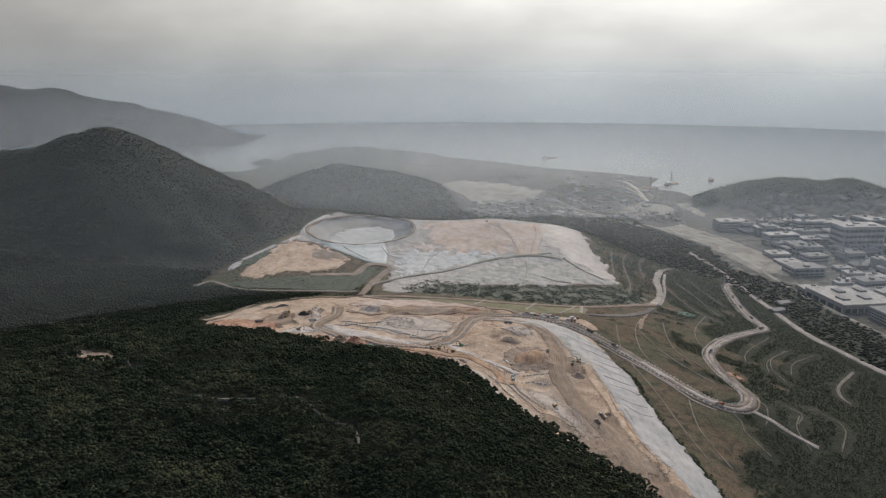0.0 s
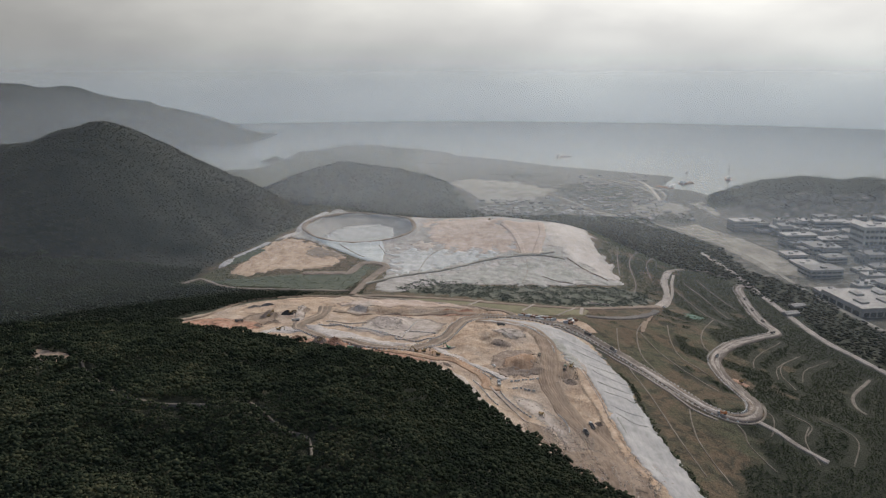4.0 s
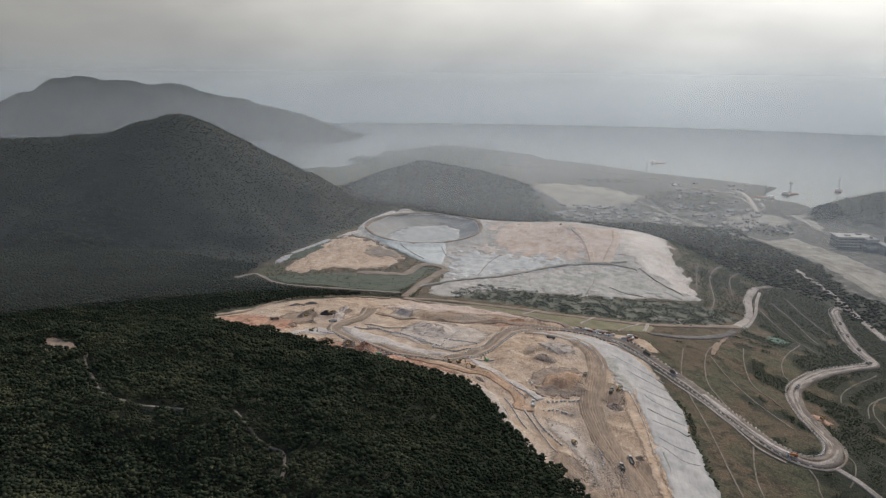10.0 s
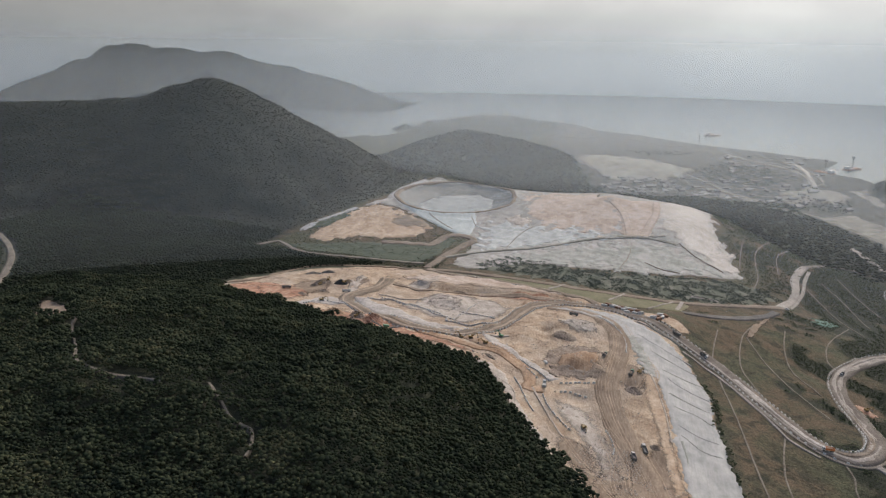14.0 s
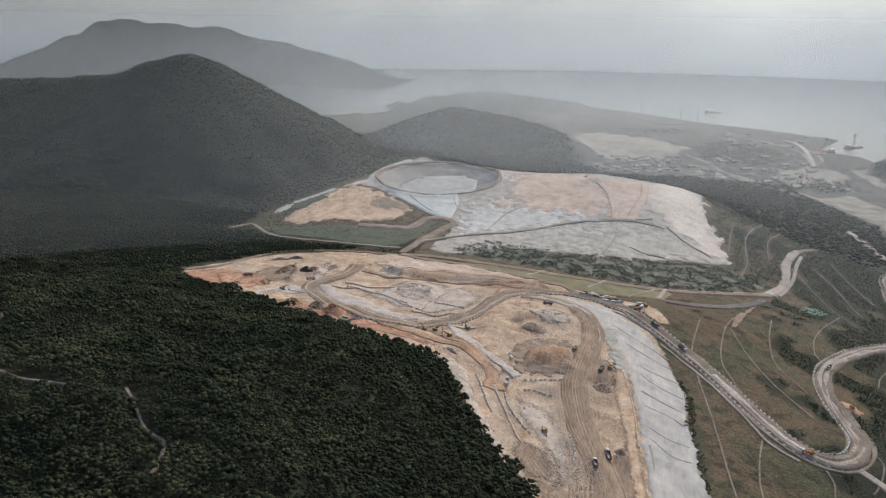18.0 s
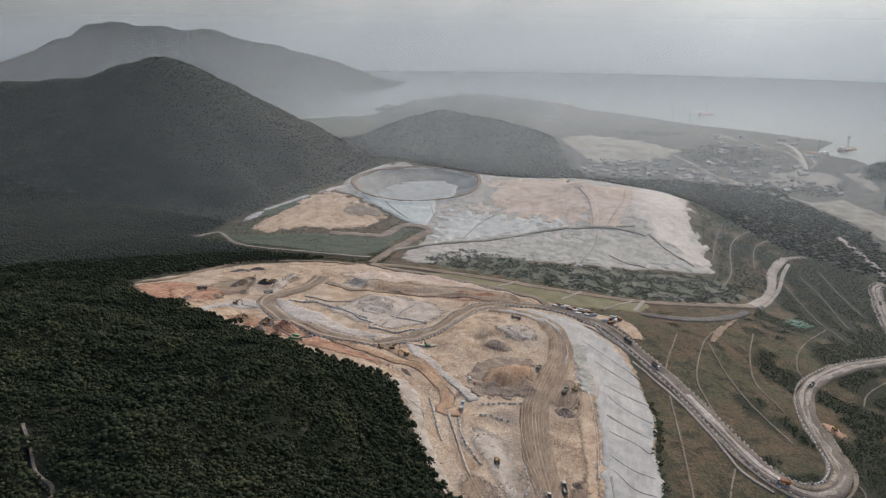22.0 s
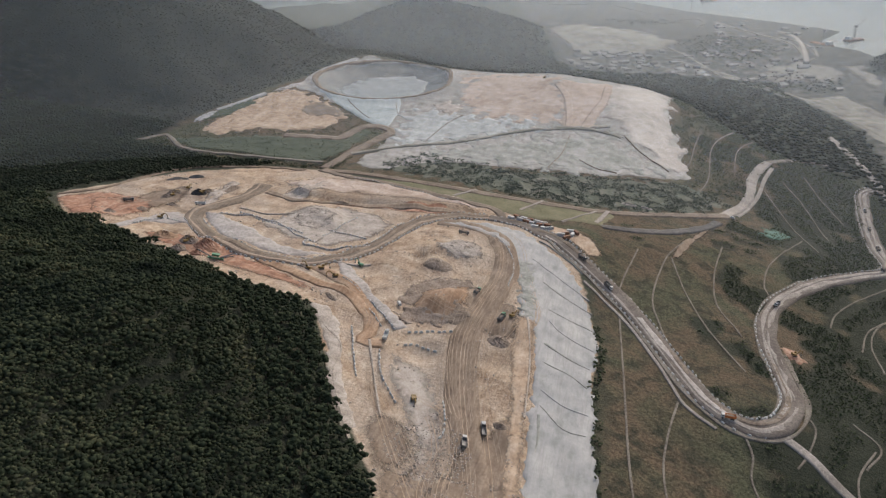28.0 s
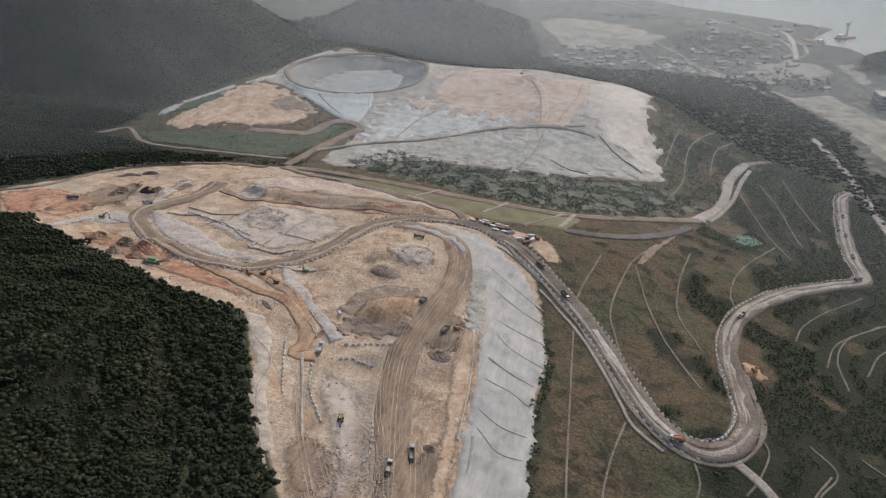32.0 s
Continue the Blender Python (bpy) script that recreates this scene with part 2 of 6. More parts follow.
    yellow=surface("yellow_paint", [(0.15, 0.095, 0.03), (0.24, 0.155, 0.05)], 0.8, 5.0, 0.5, 0.1, 0.02),
    orange=surface("orange_paint", [(0.42, 0.13, 0.04), (0.52, 0.18, 0.06)], 0.8, 5.0, 0.5, 0.1, 0.02),
    greenpaint=surface("green_paint", [(0.06, 0.16, 0.09), (0.10, 0.24, 0.14)], 0.8, 5.0, 0.5, 0.1, 0.02),
    steel=surface("dull_steel", [(0.10, 0.10, 0.10), (0.20, 0.195, 0.19)], 0.8, 5.0, 0.55, 0.1, 0.02, metal=0.4),
    rubber=surface("rubber", [(0.02, 0.02, 0.02), (0.045, 0.043, 0.04)], 2.0, 9.0, 0.85, 0.1, 0.02),
    net=surface("green_net", [(0.05, 0.10, 0.075), (0.085, 0.16, 0.12)], 0.2, 1.5, 0.8, 0.3, 0.1),
    rust=surface("rusty_steel", [(0.14, 0.07, 0.04), (0.26, 0.15, 0.10)], 0.5, 3.0, 0.8, 0.2, 0.02),
)
glass, gnt, gb, _co = begin("dark_glass", 0.12, 0.0, 0.5)
gb.inputs["Base Color"].default_value = (0.03, 0.035, 0.04, 1)
M["glass"] = glass


def zone(nt, co, name, width, rough_edge, scale=0.06):
    """How far a place is inside an area, by the distance kept on the ground, with a ragged border."""
    a = nt.nodes.new("ShaderNodeAttribute")
    a.attribute_name = name
    n = nt.nodes.new("ShaderNodeMath")
    n.operation, n.inputs[1].default_value = "MULTIPLY_ADD", rough_edge
    nt.links.new(noise_of(nt, co, scale, 5, 0.6), n.inputs[0])
    nt.links.new(a.outputs["Fac"], n.inputs[2])
    r = nt.nodes.new("ShaderNodeMapRange")
    r.inputs[1].default_value, r.inputs[2].default_value = rough_edge * 0.5 - width, rough_edge * 0.5 + width
    nt.links.new(n.outputs[0], r.inputs[0])
    return r.outputs[0]


def ground_material():
    m, nt, b, co = begin("ground", 0.92, 0, 0.2)
    fine, mid, big = noise_of(nt, co, 0.45, 6, 0.65), noise_of(nt, co, 0.07, 5, 0.6, 0.8), noise_of(nt, co, 0.013, 4, 0.6, 1.0)
    wood = ramp_of(nt, mid, [(0.3, (0.034, 0.040, 0.026)), (0.6, (0.046, 0.050, 0.032)), (0.8, (0.07, 0.064, 0.044))])
    grit = noise_of(nt, co, 0.55, 6, 0.8)
    olive = ramp_of(nt, grit, [(0.36, (0.022, 0.029, 0.016)), (0.5, (0.061, 0.062, 0.035)), (0.64, (0.109, 0.102, 0.061))])
    brown = ramp_of(nt, grit, [(0.36, (0.040, 0.030, 0.019)), (0.5, (0.092, 0.067, 0.042)), (0.64, (0.148, 0.114, 0.073))])
    # shrubby ground, its tone deepened to imitate the lens's dark corner
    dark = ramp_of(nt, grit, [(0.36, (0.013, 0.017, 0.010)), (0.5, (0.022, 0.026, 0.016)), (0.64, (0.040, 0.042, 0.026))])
    slope = blend(nt, ramp_of(nt, big, [(0.36, (0, 0, 0)), (0.52, (1, 1, 1))]), olive, brown)
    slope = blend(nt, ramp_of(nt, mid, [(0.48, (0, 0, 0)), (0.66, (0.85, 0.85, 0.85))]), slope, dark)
    slope = blend(nt, ramp_of(nt, fine, [(0.62, (0, 0, 0)), (0.75, (0.5, 0.5, 0.5))]), slope, (0.10, 0.08, 0.058))
    slope = blend(nt, zone(nt, co, "thicket_vignette", 8.0, 10.0, 0.05), slope, dark)
    soil = ramp_of(nt, mid, [(0.30, EARTH[0]), (0.43, EARTH[1]), (0.57, EARTH[2]), (0.72, EARTH[3])])
    soil = blend(nt, ramp_of(nt, big, [(0.45, (0, 0, 0)), (0.62, (0.75, 0.75, 0.75))]), soil, ramp_of(nt, fine, [(0.3, (0.27, 0.225, 0.18)), (0.7, (0.43, 0.37, 0.305))]))
    mp = node(nt, "ShaderNodeMapping", Scale=(0.42, 0.10, 0.1), Rotation=(0, 0, 0.2))
    nt.links.new(co, mp.inputs[0])
    drag = noise_of(nt, mp.outputs[0], 1.0, 6, 0.65, 1.8)
    soil = blend(nt, ramp_of(nt, drag, [(0.41, (0.35, 0.35, 0.35)), (0.48, (0, 0, 0))]), soil, (0.21, 0.145, 0.095))
    soil = blend(nt, ramp_of(nt, drag, [(0.555, (0, 0, 0)), (0.62, (0.3, 0.3, 0.3))]), soil, (0.53, 0.45, 0.355))
    for turn, tone, amount in ((1.15, (0.24, 0.17, 0.115), 0.35), (-0.7, (0.48, 0.39, 0.30), 0.3)):
        mq = node(nt, "ShaderNodeMapping", Scale=(0.55, 0.07, 0.1), Rotation=(0, 0, turn))
        nt.links.new(co, mq.inputs[0])
        soil = blend(nt, ramp_of(nt, noise_of(nt, mq.outputs[0], 1.0, 6, 0.65, 1.5), [(0.39, (amount, amount, amount)), (0.44, (0, 0, 0))]), soil, tone)
    soil = blend(nt, ramp_of(nt, fine, [(0.30, (0.4, 0.4, 0.4)), (0.40, (0, 0, 0))]), soil, (0.22, 0.165, 0.12))
    soil = blend(nt, ramp_of(nt, fine, [(0.60, (0, 0, 0)), (0.70, (0.35, 0.35, 0.35))]), soil, (0.56, 0.50, 0.42))
    soil = blend(nt, 1.0, soil, ramp_of(nt, grit, [(0.34, (0.68, 0.66, 0.64)), (0.5, (1, 1, 1)), (0.66, (1.2, 1.2, 1.2))]), "MULTIPLY")
    town = ramp_of(nt, mid, [(0.35, (0.031, 0.034, 0.028)), (0.52, (0.062, 0.062, 0.053)), (0.62, (0.118, 0.112, 0.099)), (0.75, (0.186, 0.177, 0.155))])
    scrub = ramp_of(nt, mid, [(0.3, (0.018, 0.023, 0.018)), (0.7, (0.029, 0.034, 0.027))])
    scrub = blend(nt, 1.0, scrub, ramp_of(nt, grit, [(0.36, (0.72, 0.74, 0.74)), (0.5, (0.95, 0.95, 0.95)), (0.64, (1.18, 1.17, 1.15))]), "MULTIPLY")
    wood = blend(nt, zone(nt, co, "mountain", 40.0, 30.0, 0.02), wood, scrub)
    color = blend(nt, zone(nt, co, "slope", 6.0, 30.0, 0.02), wood, slope)
    color = blend(nt, zone(nt, co, "town", 10.0, 60.0, 0.015), color, town)
    color = blend(nt, zone(nt, co, "pit", 1.0, 7.0, 0.12), color, soil)
    nt.links.new(color, b.inputs["Base Color"])
    bumped(nt, b, fine, 1.0, 1.2)
    return m


def water_material():
    m, nt, b, co = begin("sea_water", 0.22, 0, 0.5)
    b.inputs["Base Color"].default_value = (0.07, 0.09, 0.09, 1)
    bumped(nt, b, noise_of(nt, co, 0.05, 6, 0.7), 0.35, 1.0)
    return m


M["ground"], M["water"] = ground_material(), water_material()


def hazy_sky_material():
    """The bright veiled sky over the bay, and its own glow low over the water."""
    m = bpy.data.materials.new("hazy_sky")
    m.use_nodes = True
    nt = m.node_tree
    nt.nodes.remove(nt.nodes["Principled BSDF"])
    co = nt.nodes.new("ShaderNodeTexCoord").outputs["Object"]
    sep = nt.nodes.new("ShaderNodeSeparateXYZ")
    nt.links.new(co, sep.inputs[0])
    up = nt.nodes.new("ShaderNodeMapRange")
    up.inputs[1].default_value, up.inputs[2].default_value = 0.0, 1000.0
    nt.links.new(sep.outputs["Z"], up.inputs[0])
    glow = ramp_of(nt, up.outputs[0], [(0.0, (0.41, 0.42, 0.415)), (0.12, (0.48, 0.49, 0.48)), (0.32, (0.59, 0.595, 0.58)), (0.55, (0.75, 0.745, 0.72)), (0.75, (0.95, 0.935, 0.89)), (1.0, (1.08, 1.05, 1.0))])
    side = nt.nodes.new("ShaderNodeMapRange")
    side.inputs[1].default_value, side.inputs[2].default_value, side.inputs[3].default_value, side.inputs[4].default_value = -2900.0, 900.0, 0.38, 1.0
    nt.links.new(sep.outputs["X"], side.inputs[0])
    mp = node(nt, "ShaderNodeMapping", Scale=(1, 1, 2.6))
    nt.links.new(co, mp.inputs[0])
    cloud = ramp_of(nt, noise_of(nt, mp.outputs[0], 0.0011, 5, 0.5), [(0.35, (0.86, 0.86, 0.87)), (0.7, (1.1, 1.1, 1.09))])
    e = nt.nodes.new("ShaderNodeEmission")
    nt.links.new(blend(nt, 1.0, glow, cloud, "MULTIPLY"), e.inputs["Color"])
    nt.links.new(side.outputs[0], e.inputs["Strength"])
    nt.links.new(e.outputs[0], nt.nodes["Material Output"].inputs["Surface"])
    return m


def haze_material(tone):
    """Pale tinted sheet standing in for mist; it scatters daylight forwards and back."""
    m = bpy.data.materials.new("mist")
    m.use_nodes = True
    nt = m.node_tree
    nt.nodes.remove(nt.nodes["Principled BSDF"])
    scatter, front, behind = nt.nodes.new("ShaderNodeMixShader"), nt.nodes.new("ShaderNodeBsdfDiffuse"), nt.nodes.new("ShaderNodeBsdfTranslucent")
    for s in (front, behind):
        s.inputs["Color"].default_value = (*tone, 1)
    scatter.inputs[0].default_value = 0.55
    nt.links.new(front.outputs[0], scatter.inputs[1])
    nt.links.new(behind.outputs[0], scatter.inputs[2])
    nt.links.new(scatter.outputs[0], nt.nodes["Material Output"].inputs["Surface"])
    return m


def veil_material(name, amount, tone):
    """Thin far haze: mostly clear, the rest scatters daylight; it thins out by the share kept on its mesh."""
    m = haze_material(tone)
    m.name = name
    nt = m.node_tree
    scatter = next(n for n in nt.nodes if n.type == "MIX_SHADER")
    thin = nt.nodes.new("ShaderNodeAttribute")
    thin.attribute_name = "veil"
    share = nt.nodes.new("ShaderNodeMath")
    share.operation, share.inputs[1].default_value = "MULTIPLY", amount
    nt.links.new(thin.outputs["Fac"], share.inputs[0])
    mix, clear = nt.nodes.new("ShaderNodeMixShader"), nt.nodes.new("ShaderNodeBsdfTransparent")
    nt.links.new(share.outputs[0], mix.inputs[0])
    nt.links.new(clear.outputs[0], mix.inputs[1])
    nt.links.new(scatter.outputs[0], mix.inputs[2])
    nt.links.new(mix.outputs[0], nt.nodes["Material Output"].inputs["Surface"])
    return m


M["sky"] = hazy_sky_material()
# ---- the lie of the land: levels in metres above the sea at spots of the plan (x, y, z) ----
PIT_LEVELS = [(84, 677, 76), (145, 725, 71), (100, 631, 73), (160, 650, 67), (42, 717, 79), (9, 729, 80), (60, 790, 76), (23, 779, 74), (-144, 830, 78),
              (-266, 832, 80), (-156, 781, 84), (120, 840, 67), (168, 878, 64), (132, 887, 58), (21, 870, 67), (110, 560, 74), (125, 500, 76), (60, 640, 78),
              (187, 610, 60), (150, 560, 68), (-60, 900, 66), (-180, 900, 72), (-90, 720, 88), (180, 746, 57), (191, 633, 58), (165, 520, 70), (215, 520, 52)]
MOUND_LEVELS = [(-124, 1014, 51), (-345, 1064, 54), (-304, 1094, 59), (-258, 1150, 66), (-93, 1161, 54), (59, 1065, 50), (262, 1106, 41), (247, 1346, 67),
                (171, 1329, 82), (-59, 1393, 77), (-202, 1415, 83), (-165, 1330, 76), (221, 1395, 66), (225, 1261, 74), (90, 1385, 83), (-200, 1040, 54),
                (60, 1250, 70), (-40, 1260, 68), (150, 1180, 60), (-150, 1250, 68), (-70, 1010, 53), (160, 1000, 47), (40, 985, 54)]
EAST_LEVELS = [(245, 873, 45), (226, 863, 47), (297, 1010, 35), (355, 1195, 29), (302, 801, 36), (297, 838, 32), (328, 778, 29), (247, 701, 47), (307, 684, 40),
               (347, 632, 22), (432, 962, 16), (417, 925, 16), (478, 1082, 8), (470, 1185, 7), (482, 838, 5), (560, 1131, 4), (356, 1047, 16), (508, 1726, 4),
               (462, 1961, 4), (145, 1743, 9), (330, 1350, 34), (330, 1600, 14), (260, 560, 34), (330, 500, 14), (300, 400, 20), (450, 650, 6), (420, 760, 10)]
HILL_LEVELS = [(-129, 514, 140), (-37, 567, 133), (-31, 548, 131), (-40, 600, 122), (-7, 439, 136), (-66, 445, 130), (17, 509, 115), (34, 514, 108), (41, 566, 92),
               (-31, 496, 138), (-38, 467, 138), (-220, 560, 136), (-120, 330, 138), (40, 420, 120), (90, 420, 95), (130, 440, 76), (-100, 640, 112), (-250, 420, 142),
               (-200, 680, 110), (-330, 600, 128), (-260, 640, 122), (-420, 500, 112), (80, 300, 112), (180, 330, 74), (-500, 850, 78), (-420, 900, 76), (-330, 780, 82), (0, 100, 120),
               (-430, 690, 78), (-640, 920, 82), (-560, 600, 84), (0, -300, 90), (300, 0, 40), (-500, 150, 110)]
FAR_LEVELS = [(-260, 1250, 80), (-230, 1480, 84), (-60, 1560, 40), (120, 1560, 30), (700, 1100, 4), (700, 1600, 4), (900, 900, 4), (900, 1300, 4), (600, 2100, 4),
              (300, 2300, 5), (100, 2400, 8), (-100, 2700, 12), (650, 500, 4), (900, 300, 4), (-700, 1900, 20), (-900, 2300, -20), (1200, 1500, 4), (600, 100, 6),
              (-250, 1780, 24), (-300, 2350, 6), (-100, 2150, 8), (-520, 2300, 6), (-220, 2550, 8), (-450, 2650, 6), (900, 2000, 5), (-560, 2750, 6)]

_ctrl = np.array(PIT_LEVELS + MOUND_LEVELS + EAST_LEVELS + HILL_LEVELS + FAR_LEVELS, float)


def _spread(d2):
    return np.sqrt(d2 + 400.0)


_d2 = ((_ctrl[:, None, :2] - _ctrl[None, :, :2]) ** 2).sum(-1)
_sys = np.zeros((len(_ctrl) + 1, len(_ctrl) + 1))
_sys[:-1, :-1] = _spread(_d2) - 2.0 * np.eye(len(_ctrl))
_sys[-1, :-1] = _sys[:-1, -1] = 1
_weights = np.linalg.solve(_sys, np.r_[_ctrl[:, 2], 0])

# ridges: (x, y, crest height) along the crest, then fall of the flank per metre and width of the rounded top
RIDGES = [
    ([(-1500, 1150, 216), (-1050, 1240, 208), (-820, 1330, 211), (-735, 1362, 218), (-672, 1385, 240), (-626, 1400, 252), (-590, 1435, 224), (-560, 1510, 150), (-520, 1600, 104), (-475, 1700, 66), (-430, 1800, 36), (-400, 1900, 14)], 0.6, 36.0),
    ([(-470, 2080, 12), (-420, 2080, 42), (-389, 2080, 58), (-341, 2070, 79), (-287, 2060, 95), (-233, 2040, 89), (-157, 2010, 84), (-98, 1985, 74), (-41, 1950, 52), (16, 1910, 24), (60, 1870, 4)], 0.42, 26.0),
    ([(-760, 2450, 4), (-707, 2480, 16), (-660, 2530, 6), (-607, 2640, 20), (-551, 2720, 48), (-501, 2760, 44), (-448, 2790, 50), (-395, 2820, 57), (-300, 2850, 57), (-263, 2870, 46), (-200, 2900, 40), (-60, 2950, 22)], 0.3, 26.0),
    ([(721, 2080, 4), (752, 2040, 20), (781, 2000, 46), (824, 1960, 67), (888, 1940, 78), (942, 1930, 74), (979, 1930, 69), (1033, 1910, 81), (1052, 1905, 75), (1074, 1900, 58), (1131, 1900, 42), (1300, 1950, 55)], 0.4, 22.0),
]


COAST = [(-3600, -1600), (2600, -1600), (2600, 1100), (1500, 1700), (1380, 2120), (1050, 2210), (770, 2130), (700, 2080), (690, 2170), (606, 2246), (705, 2440),
         (560, 2560), (356, 2690), (170, 2880), (-150, 3110), (-350, 3190), (-470, 3060), (-520, 2900), (-610, 2720), (-690, 2600), (-830, 2500), (-960, 2250), (-1200, 2050), (-2000, 1950), (-3600, 1500)]
BASIN = [(-213, 1245), (-237, 1282), (-234, 1336), (-206, 1381), (-143, 1423), (-76, 1396), (-54, 1341), (-54, 1297), (-83, 1262), (-126, 1242), (-172, 1233)]
PIT = [(-283, 811), (-260, 850), (-224, 919), (-167, 978), (-116, 1002), (-43, 972), (50, 948), (109, 919), (146, 870), (167, 831), (179, 781), (192, 715), (190, 666),
       (191, 616), (200, 560), (205, 500), (190, 460), (160, 470), (110, 520), (85, 560), (53, 607), (28, 651), (14, 675), (-41, 682), (-101, 709), (-177, 739), (-226, 751)]
SLOPES = [(192, 715), (180, 800), (150, 880), (60, 955), (-110, 1008), (-230, 985), (-360, 1030), (-345, 1110), (-290, 1215), (-258, 1270), (-248, 1350), (-222, 1440), (-60, 1450), (150, 1400), (265, 1400),
          (310, 1335), (365, 1265), (455, 1235), (500, 1120), (505, 960), (540, 830), (500, 700), (400, 560), (300, 430), (215, 430), (205, 540)]
WHITE_SLOPE = [(51, 865), (74, 878), (94, 883), (117, 876), (138, 844), (159, 817), (173, 793), (184, 755), (192, 715), (192, 689), (190, 666), (194, 640), (195, 616), (200, 580), (206, 530),
               (212, 480), (188, 470), (168, 540), (162, 583), (161, 605), (158, 624), (158, 647), (155, 677), (150, 704), (149, 716), (140, 718), (136, 745), (135, 763), (124, 797), (112, 826),
               (96, 848), (74, 860)]
TERRACE = [(-100, 886), (-48, 882), (-13, 890), (21, 888), (50, 901), (74, 910), (78, 922), (54, 925), (15, 941), (-24, 953), (-60, 962), (-95, 955), (-112, 925)]
HEAPS = [(37, 765, 16, 3.0), (52, 788, 12, 3.0), (91, 655, 9, -2.5), (90, 710, 15, 6.5), (97, 724, 11, 3.0), (70, 763, 10, 4.0), (82, 797, 20, 5.0), (66, 785, 12, 3.0), (134, 702, 12, 2.5), (-73, 750, 14, 4.5), (-100, 735, 16, 4.0),
         (-202, 1426, 14, 5.0), (98, 1332, 24, 4.0), (-166, 850, 16, 4.0), (-60, 850, 22, 3.5), (-40, 838, 16, 3.0), (-190, 880, 20, -3.0), (20, 700, 14, 2.0)]


def edge_distance(x, y, outline):
    """Metres to the outline of an area, positive inside."""
    x, y = np.asarray(x, float), np.asarray(y, float)
    best, inside = np.full(x.shape, 1e18), np.zeros(x.shape, bool)
    for (ax, ay), (bx, by) in zip(outline, outline[1:] + outline[:1]):
        ux, uy = bx - ax, by - ay
        k = np.clip(((x - ax) * ux + (y - ay) * uy) / (ux * ux + uy * uy + 1e-9), 0, 1)
        best = np.minimum(best, (x - ax - k * ux) ** 2 + (y - ay - k * uy) ** 2)
        if ay != by:
            inside ^= ((ay > y) != (by > y)) & (x < ux * (y - ay) / uy + ax)
    return np.where(inside, 1, -1) * np.sqrt(best)


def _wave(x, y, size, seed):
    """Smooth waves of the given size, about -1 to 1."""
    rng, total = np.random.RandomState(seed), 0
    for k in range(7):
        a, p = rng.uniform(0, 2 * math.pi, 2)
        s = 2 * math.pi / (size * rng.uniform(0.7, 1.5))
        total = total + np.sin(s * (x * math.cos(a) + y * math.sin(a)) + p + 1.3 * np.sin(0.6 * s * (y * math.cos(a) - x * math.sin(a)) + 2 * p))
    return total / 3.2


def land(x, y):
    """The height of the ground at places of the plan."""
    x, y = np.atleast_1d(np.asarray(x, float)), np.atleast_1d(np.asarray(y, float))
    shape, fx, fy = x.shape, x.ravel(), y.ravel()
    z = np.empty(len(fx))
    for k in range(0, len(fx), 20000):
        s = slice(k, k + 20000)
        d2 = (fx[s, None] - _ctrl[:, 0]) ** 2 + (fy[s, None] - _ctrl[:, 1]) ** 2
        z[s] = _spread(d2) @ _weights[:-1] + _weights[-1]
    out = np.hypot(np.maximum(np.abs(fx) - 1100, 0), np.maximum(np.abs(fy - 1100) - 1500, 0))
    z = z - 0.03 * out
    gully = 1 + 0.07 * _wave(fx, fy, 210, 5) + 0.025 * _wave(fx, fy, 70, 9)
    worked = np.maximum(edge_distance(fx, fy, SLOPES), edge_distance(fx, fy, PIT))
    for crest, fall, top in RIDGES:
        best = np.full(len(fx), -999.0)
        for (ax, ay, az), (bx, by, bz) in zip(crest, crest[1:]):
            ux, uy = bx - ax, by - ay
            k = np.clip(((fx - ax) * ux + (fy - ay) * uy) / (ux * ux + uy * uy), 0, 1)
            d = np.hypot(fx - ax - k * ux, fy - ay - k * uy)
            best = np.maximum(best, az + k * (bz - az) - fall * gully * (np.sqrt(d * d + top * top) - top))
        best = best - 0.8 * np.clip(worked + 60, 0, 300)
        k = np.clip((best - z) / 16 + 0.5, 0, 1)
        z = z + (best - z) * k + 16 * 0.5 * k * (1 - k)
    # spoil heaps, the sunk basin on the mound and its bank, small unevenness
    for cx, cy, r, h in HEAPS:
        z = z + h * np.exp(-(((fx - cx) ** 2 + (fy - cy) ** 2) / (r * r)) ** 1.5)
    inside = edge_distance(fx, fy, BASIN)
    z = z - 11 * np.clip(inside / 34, 0, 1) ** 0.8 + 3.0 * np.exp(-((inside + 4) / 7) ** 2)
    z = z + 0.35 * _wave(fx, fy, 21, 3) + 1.2 * _wave(fx, fy, 75, 4) * np.clip((z - 86) / 30, 0, 1)
    z = z + 0.9 * _wave(fx, fy, 30, 12) * np.clip(edge_distance(fx, fy, PIT) / 12, 0, 1) * np.clip(-edge_distance(fx, fy, WHITE_SLOPE) / 8, 0, 1)
    z = z + 5.5 * _wave(fx, fy, 130, 14) * np.clip((z - 92) / 25, 0, 1) * np.clip((-edge_distance(fx, fy, PIT) - 25) / 60, 0, 1) * np.clip((760 - fy) / 60, 0, 1)
    z = z + 4.5 * np.clip(edge_distance(fx, fy, TERRACE) / 9, 0, 1)
    # the shore: land stays dry inside it and dips under the sea outside
    coast = edge_distance(fx, fy, COAST)
    dry = np.clip(coast / 60, 0, 1)
    z = np.where(coast > 0, np.maximum(z, 3.2) * dry + 1.2 * (1 - dry), np.maximum(-12, -0.3 + 0.12 * coast))
    return z.reshape(shape)


